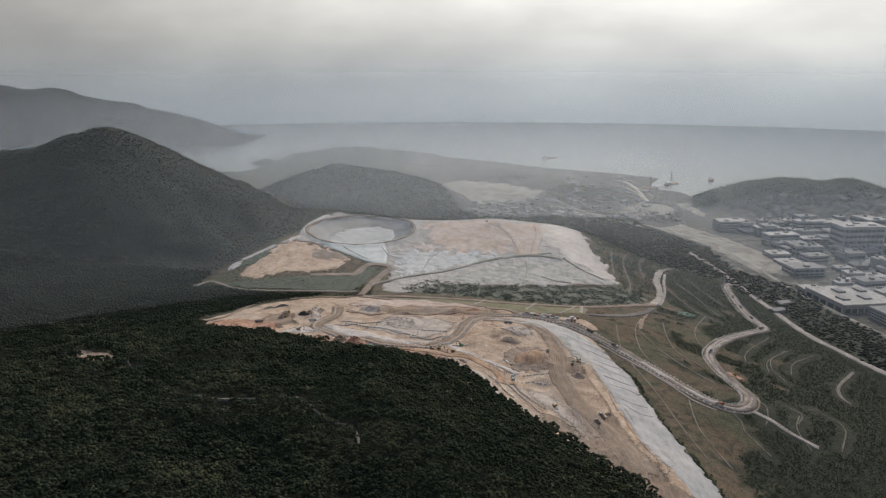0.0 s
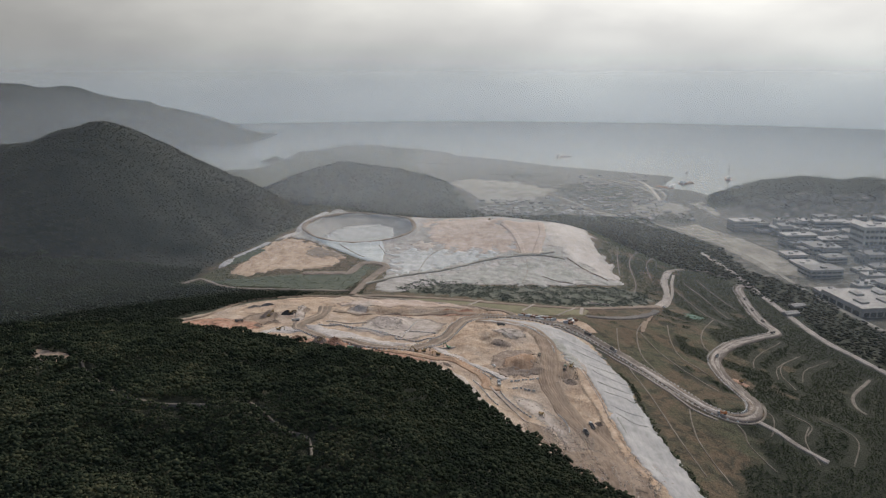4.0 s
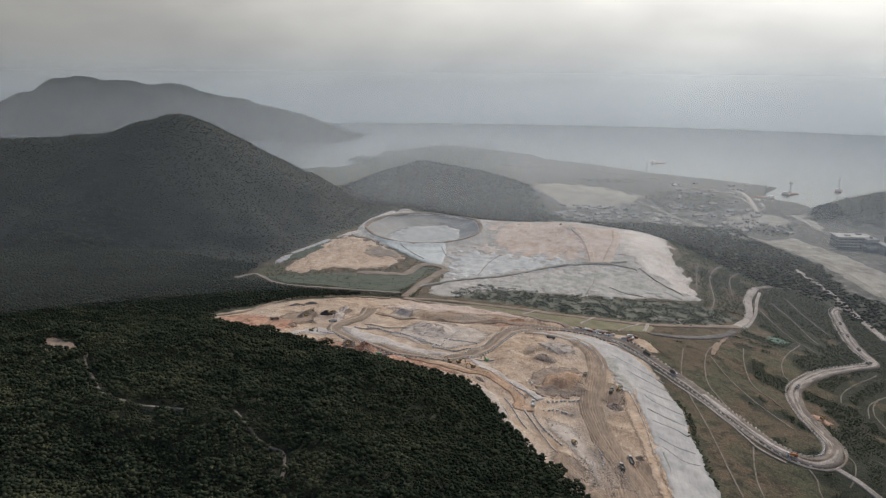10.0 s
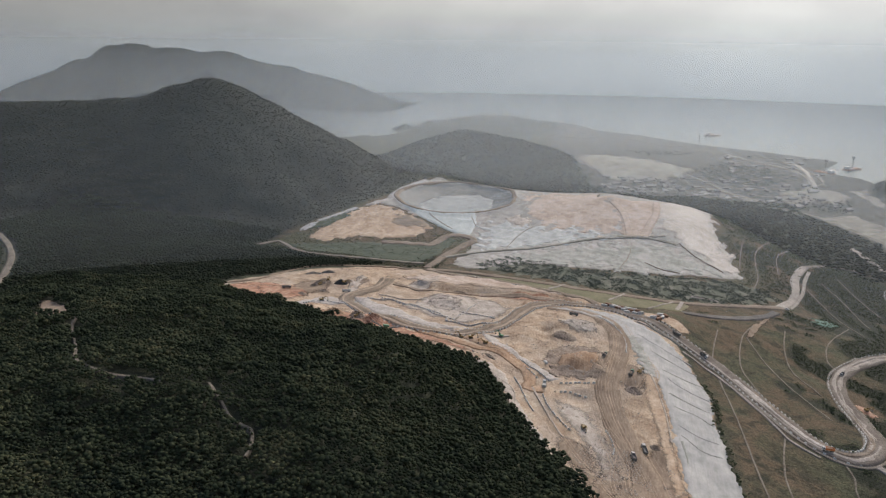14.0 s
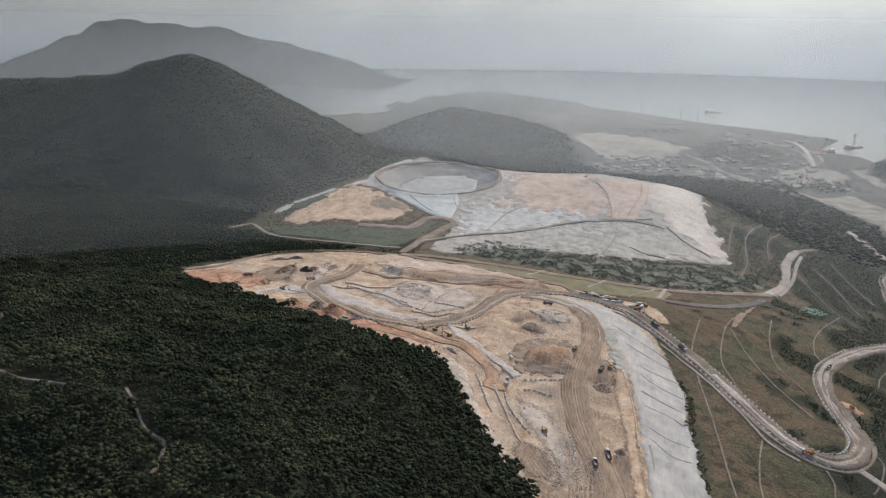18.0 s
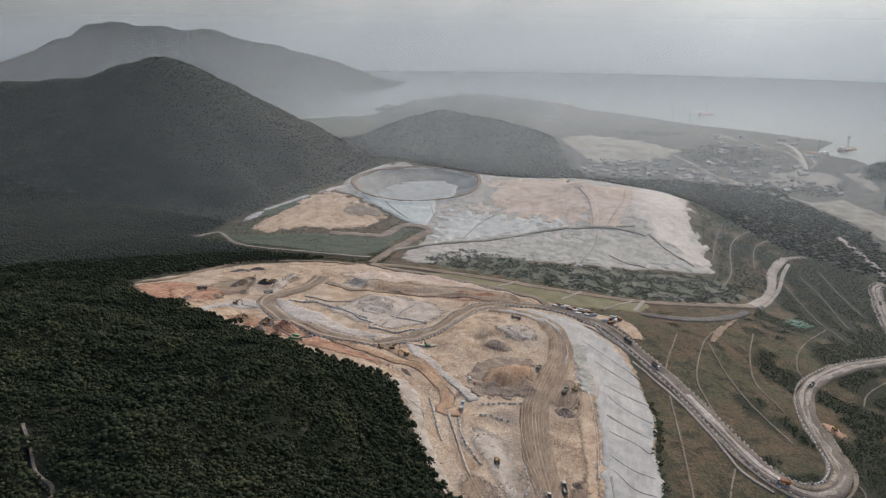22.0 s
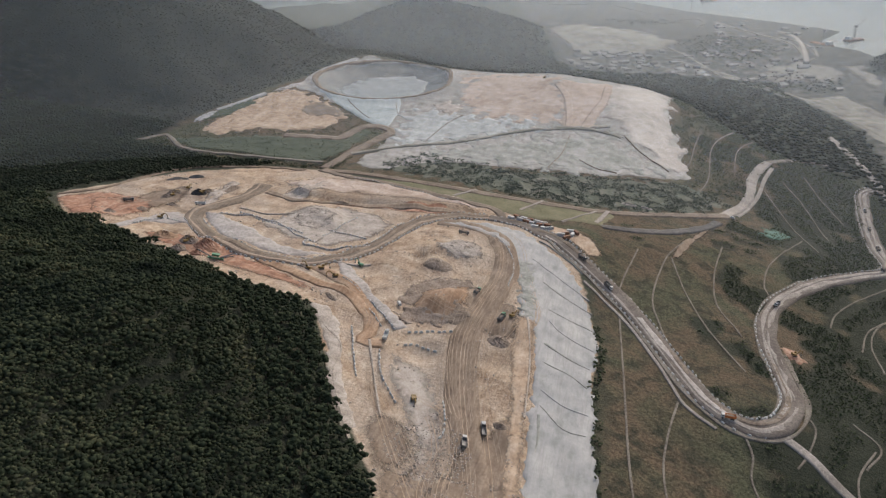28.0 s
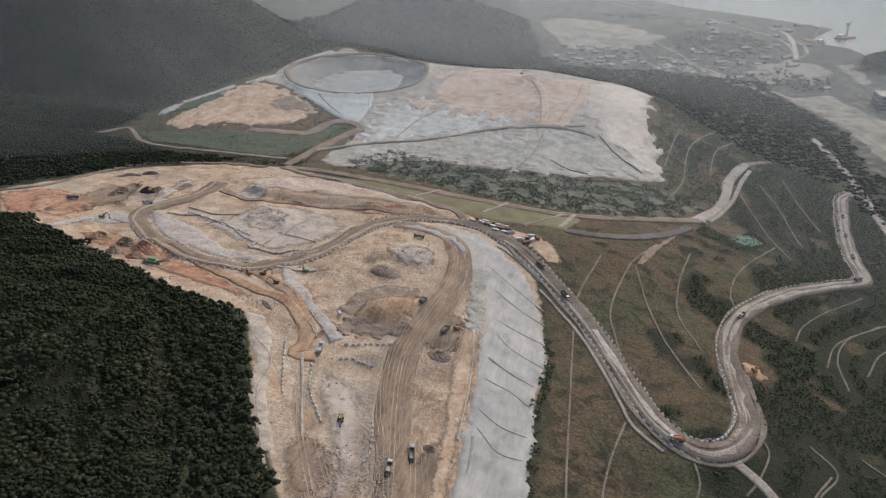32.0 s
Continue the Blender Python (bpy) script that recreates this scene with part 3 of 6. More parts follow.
# ---- mesh helpers ----
def mesh_of(name, verts, faces, material, smooth=True):
    """A mesh from arrays of corners and of triangles or quads."""
    verts, faces = np.asarray(verts, np.float32), np.asarray(faces, np.int32)
    me = bpy.data.meshes.new(name)
    n, k = faces.shape
    me.vertices.add(len(verts))
    me.vertices.foreach_set("co", verts.ravel())
    me.loops.add(n * k)
    me.loops.foreach_set("vertex_index", faces.ravel())
    me.polygons.add(n)
    me.polygons.foreach_set("loop_start", np.arange(0, n * k, k, dtype=np.int32))
    me.polygons.foreach_set("use_smooth", np.full(n, smooth))
    me.materials.append(material)
    me.update(calc_edges=True)
    me.validate()
    return me


def part(name, bm, material, parent, label=""):
    me = bpy.data.meshes.new(name)
    bm.to_mesh(me)
    bm.free()
    me.materials.append(material)
    ob = new(name, me)
    ob.parent = parent
    return tagged(ob, label)


def box(bm, lo, hi, bevel=0.0, taper=1.0):
    r = bmesh.ops.create_cube(bm, size=1)
    c, s = [(a + b) / 2 for a, b in zip(lo, hi)], [b - a for a, b in zip(lo, hi)]
    for v in r["verts"]:
        k = taper if v.co.z > 0 else 1.0
        v.co = Vector((c[0] + v.co.x * s[0] * k, c[1] + v.co.y * s[1] * k, c[2] + v.co.z * s[2]))
    if bevel:
        bmesh.ops.bevel(bm, geom=list({e for v in r["verts"] for e in v.link_edges}), offset=bevel, segments=1, affect="EDGES")
    return bm


def rod(bm, a, b, r0, r1=None, sides=8):
    a, b = Vector(a), Vector(b)
    m = Matrix.Translation((a + b) / 2) @ (b - a).to_track_quat("Z", "Y").to_matrix().to_4x4()
    bmesh.ops.create_cone(bm, cap_ends=True, segments=sides, radius1=r0, radius2=r0 if r1 is None else r1, depth=(b - a).length, matrix=m)
    return bm


def bm_box(lo, hi, bevel=0.0, taper=1.0):
    return box(bmesh.new(), lo, hi, bevel, taper)


def bm_rod(a, b, r0, r1=None, sides=8):
    return rod(bmesh.new(), a, b, r0, r1, sides)


def lz(x, y):
    return float(land(x, y)[0])


def grid_faces(nu, nv):
    i = np.arange((nu - 1) * (nv - 1))
    u, v = i // (nv - 1), i % (nv - 1)
    a = u * nv + v
    return np.stack([a, a + nv, a + nv + 1, a + 1], 1)


def curve_through(points, step=4.0):
    """A smooth line through the points of the plan."""
    p = np.array(points, float)
    p = np.vstack([2 * p[0] - p[1], p, 2 * p[-1] - p[-2]])
    out = []
    for a, b, c, d in zip(p, p[1:], p[2:], p[3:]):
        n = max(2, int(np.hypot(*(c - b)[:2]) / step))
        for t in np.arange(n) / n:
            out.append(0.5 * (2 * b + (c - a) * t + (2 * a - 5 * b + 4 * c - d) * t**2 + (3 * b - a - 3 * c + d) * t**3))
    return np.array(out + [p[-2]])


def sides_of(line):
    d = np.gradient(line, axis=0)
    d /= np.linalg.norm(d, axis=1)[:, None] + 1e-9
    return np.stack([d[:, 1], -d[:, 0]], 1)


def ribbon(name, points, width, material, lift=0.5, label="", wobble=0.06, shift=0.0, ob=True, bank=0.35):
    """A strip laid over the ground along a line, level across, with sloping edges."""
    line = curve_through(points)
    n = sides_of(line)
    s = np.arange(len(line)) * 4.0
    half = width / 2 * (1 + wobble * np.sin(s * 0.13 + width) + wobble * np.sin(s * 0.047 + 2 * width))
    cols, z_mid = [], land(line[:, 0] + n[:, 0] * shift, line[:, 1] + n[:, 1] * shift)
    z_mid = np.convolve(np.pad(z_mid, 2, mode="edge"), np.ones(5) / 5, "valid")
    for k in (-1.12, -1, -0.5, 0, 0.5, 1, 1.12):
        xy = line + n * (k * half + shift)[:, None]
        zz = land(xy[:, 0], xy[:, 1])
        z = np.maximum(zz, z_mid * (1 - bank) + zz * bank) + lift if abs(k) <= 1 else zz - 0.6
        cols.append(np.c_[xy, z])
    v = np.stack(cols, 1)
    me = mesh_of(name, v.reshape(-1, 3), grid_faces(len(line), 7), material)
    if not ob:
        return me
    return tagged(new(name, me), label, "road", kind="structure")


def sheet(name, outline, material, cell=4.0, lift=0.4, label="", category="", kind="structure", ragged=3.0, grain=18.0, seed=1, ripple=0.0, fade=0.0):
    """A sheet laid over the ground inside an outline, with a ragged border that runs out into it."""
    o = np.array(outline, float)
    x = np.arange(o[:, 0].min() - 8, o[:, 0].max() + 8, cell)
    y = np.arange(o[:, 1].min() - 8, o[:, 1].max() + 8, cell)
    gx, gy = np.meshgrid(x, y, indexing="ij")
    d = edge_distance(gx, gy, outline) + ragged * (_wave(gx, gy, grain, seed) + 0.6 * _wave(gx, gy, grain / 3, seed + 1))
    verts, index, faces = [], {}, []

    def vert(key, px, py, drop=0.0):
        if key not in index:
            index[key] = len(verts)
            verts.append((px, py, drop))
        return index[key]

    for i in range(len(x) - 1):
        for j in range(len(y) - 1):
            ring = [(i, j), (i + 1, j), (i + 1, j + 1), (i, j + 1)]
            vals = [d[c] for c in ring]
            if max(vals) <= 0:
                continue
            poly = []
            for k in range(4):
                (ia, ja), (ib, jb), va, vb = ring[k], ring[(k + 1) % 4], vals[k], vals[(k + 1) % 4]
                if va > 0:
                    poly.append(vert((ia, ja), x[ia], y[ja]))
                if (va > 0) != (vb > 0):
                    t = va / (va - vb)
                    px, py = x[ia] + t * (x[ib] - x[ia]), y[ja] + t * (y[jb] - y[ja])
                    key = (min((ia, ja), (ib, jb)), max((ia, ja), (ib, jb)))
                    poly.append(vert(key, px, py, -lift - 0.12))
            if len(poly) >= 3:
                faces.append(poly)
    v = np.array(verts)
    z = land(v[:, 0], v[:, 1]) + lift + v[:, 2]
    if ripple:
        z = z + ripple * _wave(v[:, 0], v[:, 1], 9, seed + 7)
    v[:, 2] = z
    me = bpy.data.meshes.new(name)
    me.from_pydata(v.tolist(), [], faces)
    for p in me.polygons:
        p.use_smooth = True
    me.materials.append(thinned(material, fade) if fade else material)
    me.update()
    if fade:
        rim = edge_distance(v[:, 0], v[:, 1], outline) - fade * 0.6
        me.attributes.new("rim", "FLOAT", "POINT").data.foreach_set("value", rim.astype(np.float32))
    return tagged(new(name, me), label, category, kind=kind)


FADED = {}


def thinned(material, width):
    """The same soil, spread thinner and thinner towards its ragged rim."""
    if (material.name, width) in FADED:
        return FADED[material.name, width]
    m = material.copy()
    nt = m.node_tree
    co = next(n for n in nt.nodes if n.type == "TEX_COORD").outputs["Object"]
    inner = zone(nt, co, "rim", width * 0.5, width * 1.6, 0.25)
    mix, clear = nt.nodes.new("ShaderNodeMixShader"), nt.nodes.new("ShaderNodeBsdfTransparent")
    nt.links.new(inner, mix.inputs[0])
    nt.links.new(clear.outputs[0], mix.inputs[1])
    nt.links.new(nt.nodes["Principled BSDF"].outputs[0], mix.inputs[2])
    nt.links.new(mix.outputs[0], nt.nodes["Material Output"].inputs["Surface"])
    FADED[material.name, width] = m
    return m


# ---- plan: areas ----
TOWN = [(520, 1300), (600, 1200), (585, 1100), (600, 1000), (620, 900), (700, 650), (1400, 500), (1400, 1800), (900, 1850), (640, 1900), (700, 2080), (690, 2170), (606, 2246), (705, 2440),
        (560, 2560), (356, 2690), (170, 2880), (-100, 3080), (-140, 2600), (-60, 2250), (30, 1900), (90, 1760), (260, 1790), (450, 1760), (470, 1640), (530, 1450)]
MOUND = [(-250, 1242), (-246, 1300), (-222, 1412), (-140, 1448), (-42, 1415), (36, 1405), (136, 1385), (172, 1380), (215, 1395), (251, 1377), (246, 1254), (259, 1181), (268, 1096),
         (226, 1084), (168, 1069), (109, 1067), (49, 1065), (0, 1060), (-32, 1033), (-60, 1018), (-89, 1030), (-84, 1079), (-78, 1148), (-115, 1179), (-169, 1212)]
WEST_FIELD = [(-302, 1084), (-300, 1124), (-283, 1179), (-266, 1221), (-235, 1232), (-191, 1213), (-149, 1175), (-170, 1126), (-200, 1111), (-232, 1108), (-263, 1086), (-278, 1072)]
TURF = [(-327, 1054), (-271, 1064), (-225, 1084), (-143, 1107), (-112, 1157), (-108, 1135), (-114, 1078), (-130, 1031), (-173, 1025), (-280, 1022)]
SCRUB = [(-59, 1022), (-50, 1058), (-19, 1081), (14, 1068), (82, 1055), (169, 1063), (255, 1082), (286, 1078), (305, 1059), (271, 1008), (219, 980), (178, 975), (97, 980), (18, 999)]
# ---- ground: one sheet from under the camera to under the sea ----


def lines_at(*stops):
    out = [stops[0][0]]
    for (a, step), (b, _) in zip(stops, stops[1:]):
        n = max(1, round((b - a) / step))
        out += [a + (b - a) * k / n for k in range(1, n + 1)]
    return np.array(out)


gx = lines_at((-4600, 300), (-1700, 60), (-900, 20), (-560, 9), (-300, 3), (360, 6), (560, 12), (900, 40), (1500, 200), (4600, 1))
gy = lines_at((-1500, 150), (0, 25), (240, 8), (430, 3), (1010, 5), (1460, 11), (2300, 25), (3300, 120), (4700, 1))
GX, GY = np.meshgrid(gx, gy, indexing="ij")
ground_mesh = mesh_of("ground", np.c_[GX.ravel(), GY.ravel(), land(GX, GY).ravel()], grid_faces(len(gx), len(gy)), M["ground"])
def thicket_vignette(x, y):
    """Where shrubs stand thick on the eastern slopes; the last two terms also paint lens corner darkening."""
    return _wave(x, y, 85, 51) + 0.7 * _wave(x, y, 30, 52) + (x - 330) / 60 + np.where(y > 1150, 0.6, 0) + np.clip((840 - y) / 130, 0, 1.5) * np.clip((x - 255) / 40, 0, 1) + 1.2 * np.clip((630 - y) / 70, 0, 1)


ground_mesh.attributes.new("thicket_vignette", "FLOAT", "POINT").data.foreach_set("value", (25 * (thicket_vignette(GX.ravel(), GY.ravel()) - 0.1)).astype(np.float32))
MOUNTAIN = [(-3000, 820), (-480, 830), (-330, 900), (-265, 1000), (-240, 1500), (-380, 1900), (-1200, 2000), (-3000, 2000)]
for key, outline in (("mountain", MOUNTAIN), ("pit", PIT), ("slope", SLOPES), ("town", TOWN)):
    ground_mesh.attributes.new(key, "FLOAT", "POINT").data.foreach_set("value", edge_distance(GX.ravel(), GY.ravel(), outline).astype(np.float32))
ground = tagged(new("ground", ground_mesh), "wooded hills, dry slopes and bare graded earth above the bay", "ground", kind="structure")

sea_mesh = mesh_of("water", [(4680 * math.cos(a), 160 + 4680 * math.sin(a), 0) for a in np.linspace(0, 2 * math.pi, 96, endpoint=False)] + [(0, 160, 0)],
                   [(k, (k + 1) % 96, 96) for k in range(96)], M["water"], False)
tagged(new("water", sea_mesh), "calm grey sea in the bay", "sea", kind="structure")

ring = np.linspace(0, 2 * math.pi, 128, endpoint=False)
levels = [-60, 200, 500, 900, 1400]
back = np.array([(110 + 4690 * math.cos(a), 160 + 4690 * math.sin(a), z) for a in ring for z in levels])
nl = len(levels)
back_faces = [(k * nl + j, k * nl + j + 1, ((k + 1) % 128) * nl + j + 1, ((k + 1) % 128) * nl + j) for k in range(128) for j in range(nl - 1)]
tagged(new("backdrop", mesh_of("backdrop", back, back_faces, M["sky"])), "bright hazy overcast sky low over the sea", "sky", kind="structure")

# ---- laid sheets and earthworks ----
sheet("landfill_cap", MOUND, M["mound"], 3.0, 0.6, "wide grey capped landfill mound with patchy soil", "landfill", ragged=3, grain=40)
sheet("soil_cover", [(-37, 1385), (61, 1375), (104, 1345), (121, 1256), (114, 1190), (65, 1204), (14, 1211), (-23, 1265)], M["pink"], 4.0, 1.1, "pinkish soil cover spread over the landfill", "soil", ragged=16, grain=34, seed=4)
sheet("pale_cap", [(172, 1336), (200, 1385), (249, 1372), (245, 1251), (258, 1180), (266, 1097), (230, 1126), (198, 1189), (170, 1238)], M["pale_liner"], 3.5, 1.1, "pale sprayed cover on the shoulder of the landfill", "landfill cover", ragged=9, grain=40, seed=5)
sheet("churned_strip", [(98, 1325), (172, 1345), (170, 1262), (158, 1186), (122, 1184), (112, 1260)], M["pink"], 3.0, 1.5, "grey-brown strip worn by vehicles on the landfill", "soil", ragged=4, grain=30, seed=6)
sheet("bluish_cap", [(-84, 1200), (-50, 1225), (16, 1203), (66, 1198), (109, 1188), (71, 1171), (6, 1133), (-60, 1105), (-72, 1136)], M["cap_blue"], 3.0, 1.2, "bluish-white sheeted part of the landfill cap", "landfill cover", ragged=15, grain=30, seed=35)
sheet("weathered_cap", [(-22, 1091), (75, 1150), (176, 1182), (217, 1134), (237, 1103), (167, 1077), (78, 1074), (-14, 1068)], M["cap_grey"], 3.0, 1.1, "weathered grey lower face of the landfill", "landfill cover", ragged=15, grain=28, seed=36)
sheet("side_liner", [(-241, 1259), (-183, 1215), (-125, 1174), (-91, 1159), (-90, 1209), (-100, 1252), (-126, 1240), (-172, 1231), (-213, 1243)], M["teal_liner"], 4.0, 1.2, "blue-grey liner sheet below the basin rim", "liner", ragged=1.0, seed=7)
sheet("basin_liner", BASIN, M["dark_liner"], 4.0, 1.0, "dark grey lining of the sunken basin", "liner", ragged=0.5, seed=8)
sheet("basin_floor", [(-203, 1286), (-196, 1325), (-176, 1360), (-128, 1384), (-96, 1365), (-84, 1325), (-92, 1290), (-120, 1268), (-160, 1262), (-190, 1270)], M["pond"], 4.0, 1.6, "pale level floor of the basin", "liner", ragged=3, seed=9)
sheet("west_field", WEST_FIELD, M["tan"], 4.0, 0.8, "bare tan soil platform beside the landfill", "soil", ragged=5, seed=10)
sheet("scrub_ground", SCRUB, M["scrubby"], 4.0, 0.3, "grey-green weedy ground at the foot of the landfill", "scrub", ragged=9, grain=20, seed=60)
sheet("turf_slope", TURF, M["green"], 4.0, 0.8, "dark green turfed bank below the soil platform", "grass", ragged=2, seed=11)
sheet("turf_strip", [(-58, 980), (13, 978), (71, 971), (137, 965), (194, 960), (183, 917), (134, 918), (82, 927), (19, 943), (-37, 957)], M["grass"], 4.0, 0.5, "dry olive turf strip beside the road", "grass", ragged=1.5, seed=12)
sheet("white_slope", WHITE_SLOPE, M["liner"], 2.5, 0.7, "pale sprayed-concrete slope with grey streaks", "slope", ragged=1.6, grain=14, seed=13, ripple=0.03)
sheet("pale_crescent", [(-139, 809), (-121, 806), (-86, 789), (-49, 765), (-29, 761), (-13, 765), (-24, 751), (-48, 747), (-78, 752), (-104, 770), (-124, 788)], M["pale_liner"], 2.5, 0.7, "pale sheeted bank inside the road bend", "slope", ragged=0.8, seed=14)
sheet("pale_platform", [(-179, 733), (-173, 769), (-157, 801), (-132, 784), (-95, 755), (-107, 758), (-135, 772), (-163, 762), (-166, 737)], M["pale_liner"], 2.5, 0.7, "pale gravel platform at the pit's edge", "platform", ragged=1.2, seed=15)
sheet("pale_ramp", [(1, 750), (13, 746), (45, 706), (76, 677), (69, 671), (39, 703), (14, 725)], M["pale_liner"], 2.0, 0.7, "pale straight ramp running down into the pit", "ramp", ragged=0.6, seed=16)
sheet("grey_bench", [(11, 676), (24, 679), (38, 658), (50, 629), (60, 606), (78, 575), (72, 570), (50, 606), (40, 633), (26, 656)], M["rock"], 2.0, 0.7, "grey stony bench below the trees", "slope", ragged=0.8, seed=17)
sheet("red_cut", [(-241, 801), (-214, 821), (-189, 817), (-176, 792), (-182, 756), (-217, 763)], M["red"], 3.0, 0.5, "freshly cut red-brown earth", "soil", ragged=4, seed=18, fade=6.0)
sheet("red_spoil", [(-150, 737), (-134, 757), (-107, 742), (-79, 740), (-48, 727), (-7, 705), (17, 692), (-36, 696), (-68, 706), (-100, 715), (-131, 725)], M["red"], 3.0, 0.5, "red-brown earth pushed below the haul road", "soil", ragged=4, seed=19, fade=4.0)
sheet("upper_terrace", [(-57, 950), (-14, 958), (54, 951), (79, 936), (65, 912), (5, 905), (-47, 900), (-98, 903), (-126, 926), (-106, 955)], M["pink"], 3.0, 0.5, "bare pinkish soil terrace above the haul road", "soil", ragged=5, seed=37, fade=6.0)
sheet("inner_gravel", [(-93, 802), (-75, 841), (-45, 872), (0, 862), (19, 839), (7, 799), (-18, 774), (-48, 779)], M["rock"], 3.0, 0.45, "grey gravelly ground inside the road bend", "gravel", ragged=7, seed=38, fade=8.0)
sheet("stock_rubble", [(-108, 876), (-104, 900), (-78, 938), (-72, 907), (-86, 864)], M["rock"], 2.0, 0.6, "grey stockpile of broken rock by the haul road", "rubble", ragged=4, grain=9, seed=39, ripple=0.5, fade=4.0)
sheet("cut_bank", [(138, 718), (152, 714), (155, 681), (158, 647), (158, 624), (161, 600), (163, 575), (170, 520), (158, 520), (151, 580), (146, 631), (138, 680)], M["tan"], 2.0, 0.5, "brownish bank along the pale slope", "soil", ragged=1.5, grain=9, seed=40, fade=4.0)
sheet("brown_streaks", [(78, 578), (84, 597), (99, 591), (110, 577), (111, 562), (103, 548), (92, 553)], M["track"], 2.0, 0.5, "brown tongue of earth streaked by a bulldozer", "soil", ragged=2, grain=12, seed=41, fade=7.0)
sheet("brown_apron", [(66, 722), (75, 738), (88, 750), (104, 742), (108, 715), (100, 690), (74, 684)], M["ochre"], 2.0, 0.45, "brown earth fanned out round the spoil heap", "soil", ragged=4, grain=14, seed=42, fade=5.0)
sheet("red_edge", [(-275, 795), (-252, 828), (-206, 820), (-200, 757), (-226, 752)], M["red"], 3.0, 0.4, "red-brown cut earth at the pit's western end", "soil", ragged=5, grain=16, seed=43, fade=6.0)
sheet("heap_rim", [(58, 702), (62, 730), (78, 748), (100, 751), (111, 736), (98, 735), (84, 731), (76, 720), (74, 702)], M["dirt"], 2.0, 0.7, "dark brown churned foot of the spoil heap", "soil", ragged=2.5, grain=9, seed=57, ripple=0.35, fade=3.0)
sheet("lower_spoil", [(92, 556), (112, 560), (135, 566), (166, 566), (172, 500), (205, 470), (190, 452), (160, 462), (108, 512)], M["track"], 2.5, 0.4, "dark brown loose spoil at the pit's southern end", "soil", ragged=5, grain=16, seed=59, ripple=0.3, fade=8.0)
sheet("rubble_field", [(62, 806), (76, 815), (98, 806), (102, 788), (84, 776), (66, 786)], M["rock"], 2.0, 0.6, "grey heap of broken rock", "rubble", ragged=3, grain=9, seed=20, ripple=0.5, fade=3.0)
sheet("spoil_heap", [(64, 690), (72, 681), (84, 685), (101, 689), (109, 700), (108, 718), (102, 712), (98, 699), (85, 697), (76, 702), (70, 700)], M["dirt"], 1.5, 0.7, "dark brown churned rim of the dumped spoil heap", "heap", ragged=2.5, grain=9, seed=21, ripple=0.4)
sheet("yard_pad", [(100, 912), (118, 922), (139, 904), (181, 867), (190, 846), (176, 838), (150, 866), (128, 888)], M["tan"], 3.0, 0.5, "dusty storage yard beside the road", "yard", ragged=2, seed=22, fade=4.0)
sheet("dark_cut", [(-60, 878), (-5, 888), (14, 900), (35, 907), (58, 904), (76, 904), (58, 894), (41, 889), (21, 879), (2, 882), (-48, 873)], M["red"], 2.0, 0.6, "brown cut face below the upper terrace", "soil", ragged=1.5, grain=12, seed=44, fade=2.0)
sheet("rubble_row", [(-139, 818), (-152, 899), (-164, 896), (-153, 818)], M["rock"], 2.0, 0.6, "row of grey rubble along the haul road", "rubble", ragged=4, grain=10, seed=45, ripple=0.4, fade=3.0)
sheet("lower_track", [(126, 548), (127, 582), (138, 600), (152, 634), (160, 600), (166, 560), (170, 500), (132, 500)], M["track"], 2.5, 0.42, "brown earth churned by lorries at the pit's lower end", "soil", ragged=4, grain=14, seed=46, fade=6.0)
sheet("upper_churn", [(113, 712), (116, 690), (130, 678), (142, 688), (141, 722), (128, 735)], M["track"], 2.5, 0.42, "brown earth turned over by a digger", "soil", ragged=4, grain=12, seed=54, fade=5.0)
sheet("ripped_ground", [(104, 586), (121, 578), (127, 556), (122, 528), (104, 540), (110, 560), (109, 574)], M["dirt"], 2.0, 0.42, "grey-brown ground ripped into chevrons", "soil", ragged=2, grain=9, seed=55, ripple=0.25, fade=4.0)
sheet("tip_floor", [(-200, 770), (-180, 792), (-166, 812), (-172, 850), (-192, 866), (-210, 840), (-214, 800)], M["track"], 2.5, 0.4, "dark trodden earth round the tipping place", "soil", ragged=5, grain=14, seed=56, fade=8.0)
sheet("inner_rubble", [(-69, 833), (-49, 842), (-32, 843), (-37, 811), (-55, 807)], M["rock"], 2.0, 0.7, "low grey rubble mound inside the road bend", "rubble", ragged=4, grain=9, seed=47, ripple=0.5, fade=4.0)
sheet("slope_patch", [(123, 804), (137, 801), (141, 777), (146, 758), (150, 716), (140, 716), (134, 755), (132, 765)], M["cap_grey"], 2.0, 0.9, "darker damp patch of the sprayed slope", "slope", ragged=2.5, grain=10, seed=48)
sheet("field_scar", [(-212, 1168), (-206, 1207), (-183, 1206), (-157, 1188), (-160, 1172), (-189, 1162)], M["haul"], 3.0, 1.1, "dark brown scar across the soil platform", "soil", ragged=7, grain=14, seed=49)
sheet("field_verge", [(-320, 1112), (-315, 1149), (-285, 1187), (-275, 1174), (-294, 1134)], M["green"], 3.0, 1.1, "green verge of the soil platform", "grass", ragged=3, grain=12, seed=50)
sheet("wall_patch", [(-272, 1219), (-262, 1236), (-244, 1267), (-243, 1250), (-256, 1228)], M["pale_liner"], 2.5, 1.2, "white sheeted patch at the mountain's foot", "slope", ragged=1.0, seed=51)
sheet("wall_patch", [(-330, 1105), (-328, 1134), (-315, 1147), (-313, 1119)], M["liner"], 2.5, 1.0, "pale grey patch of sprayed wall at the mountain's foot", "slope", ragged=1.0, seed=52)
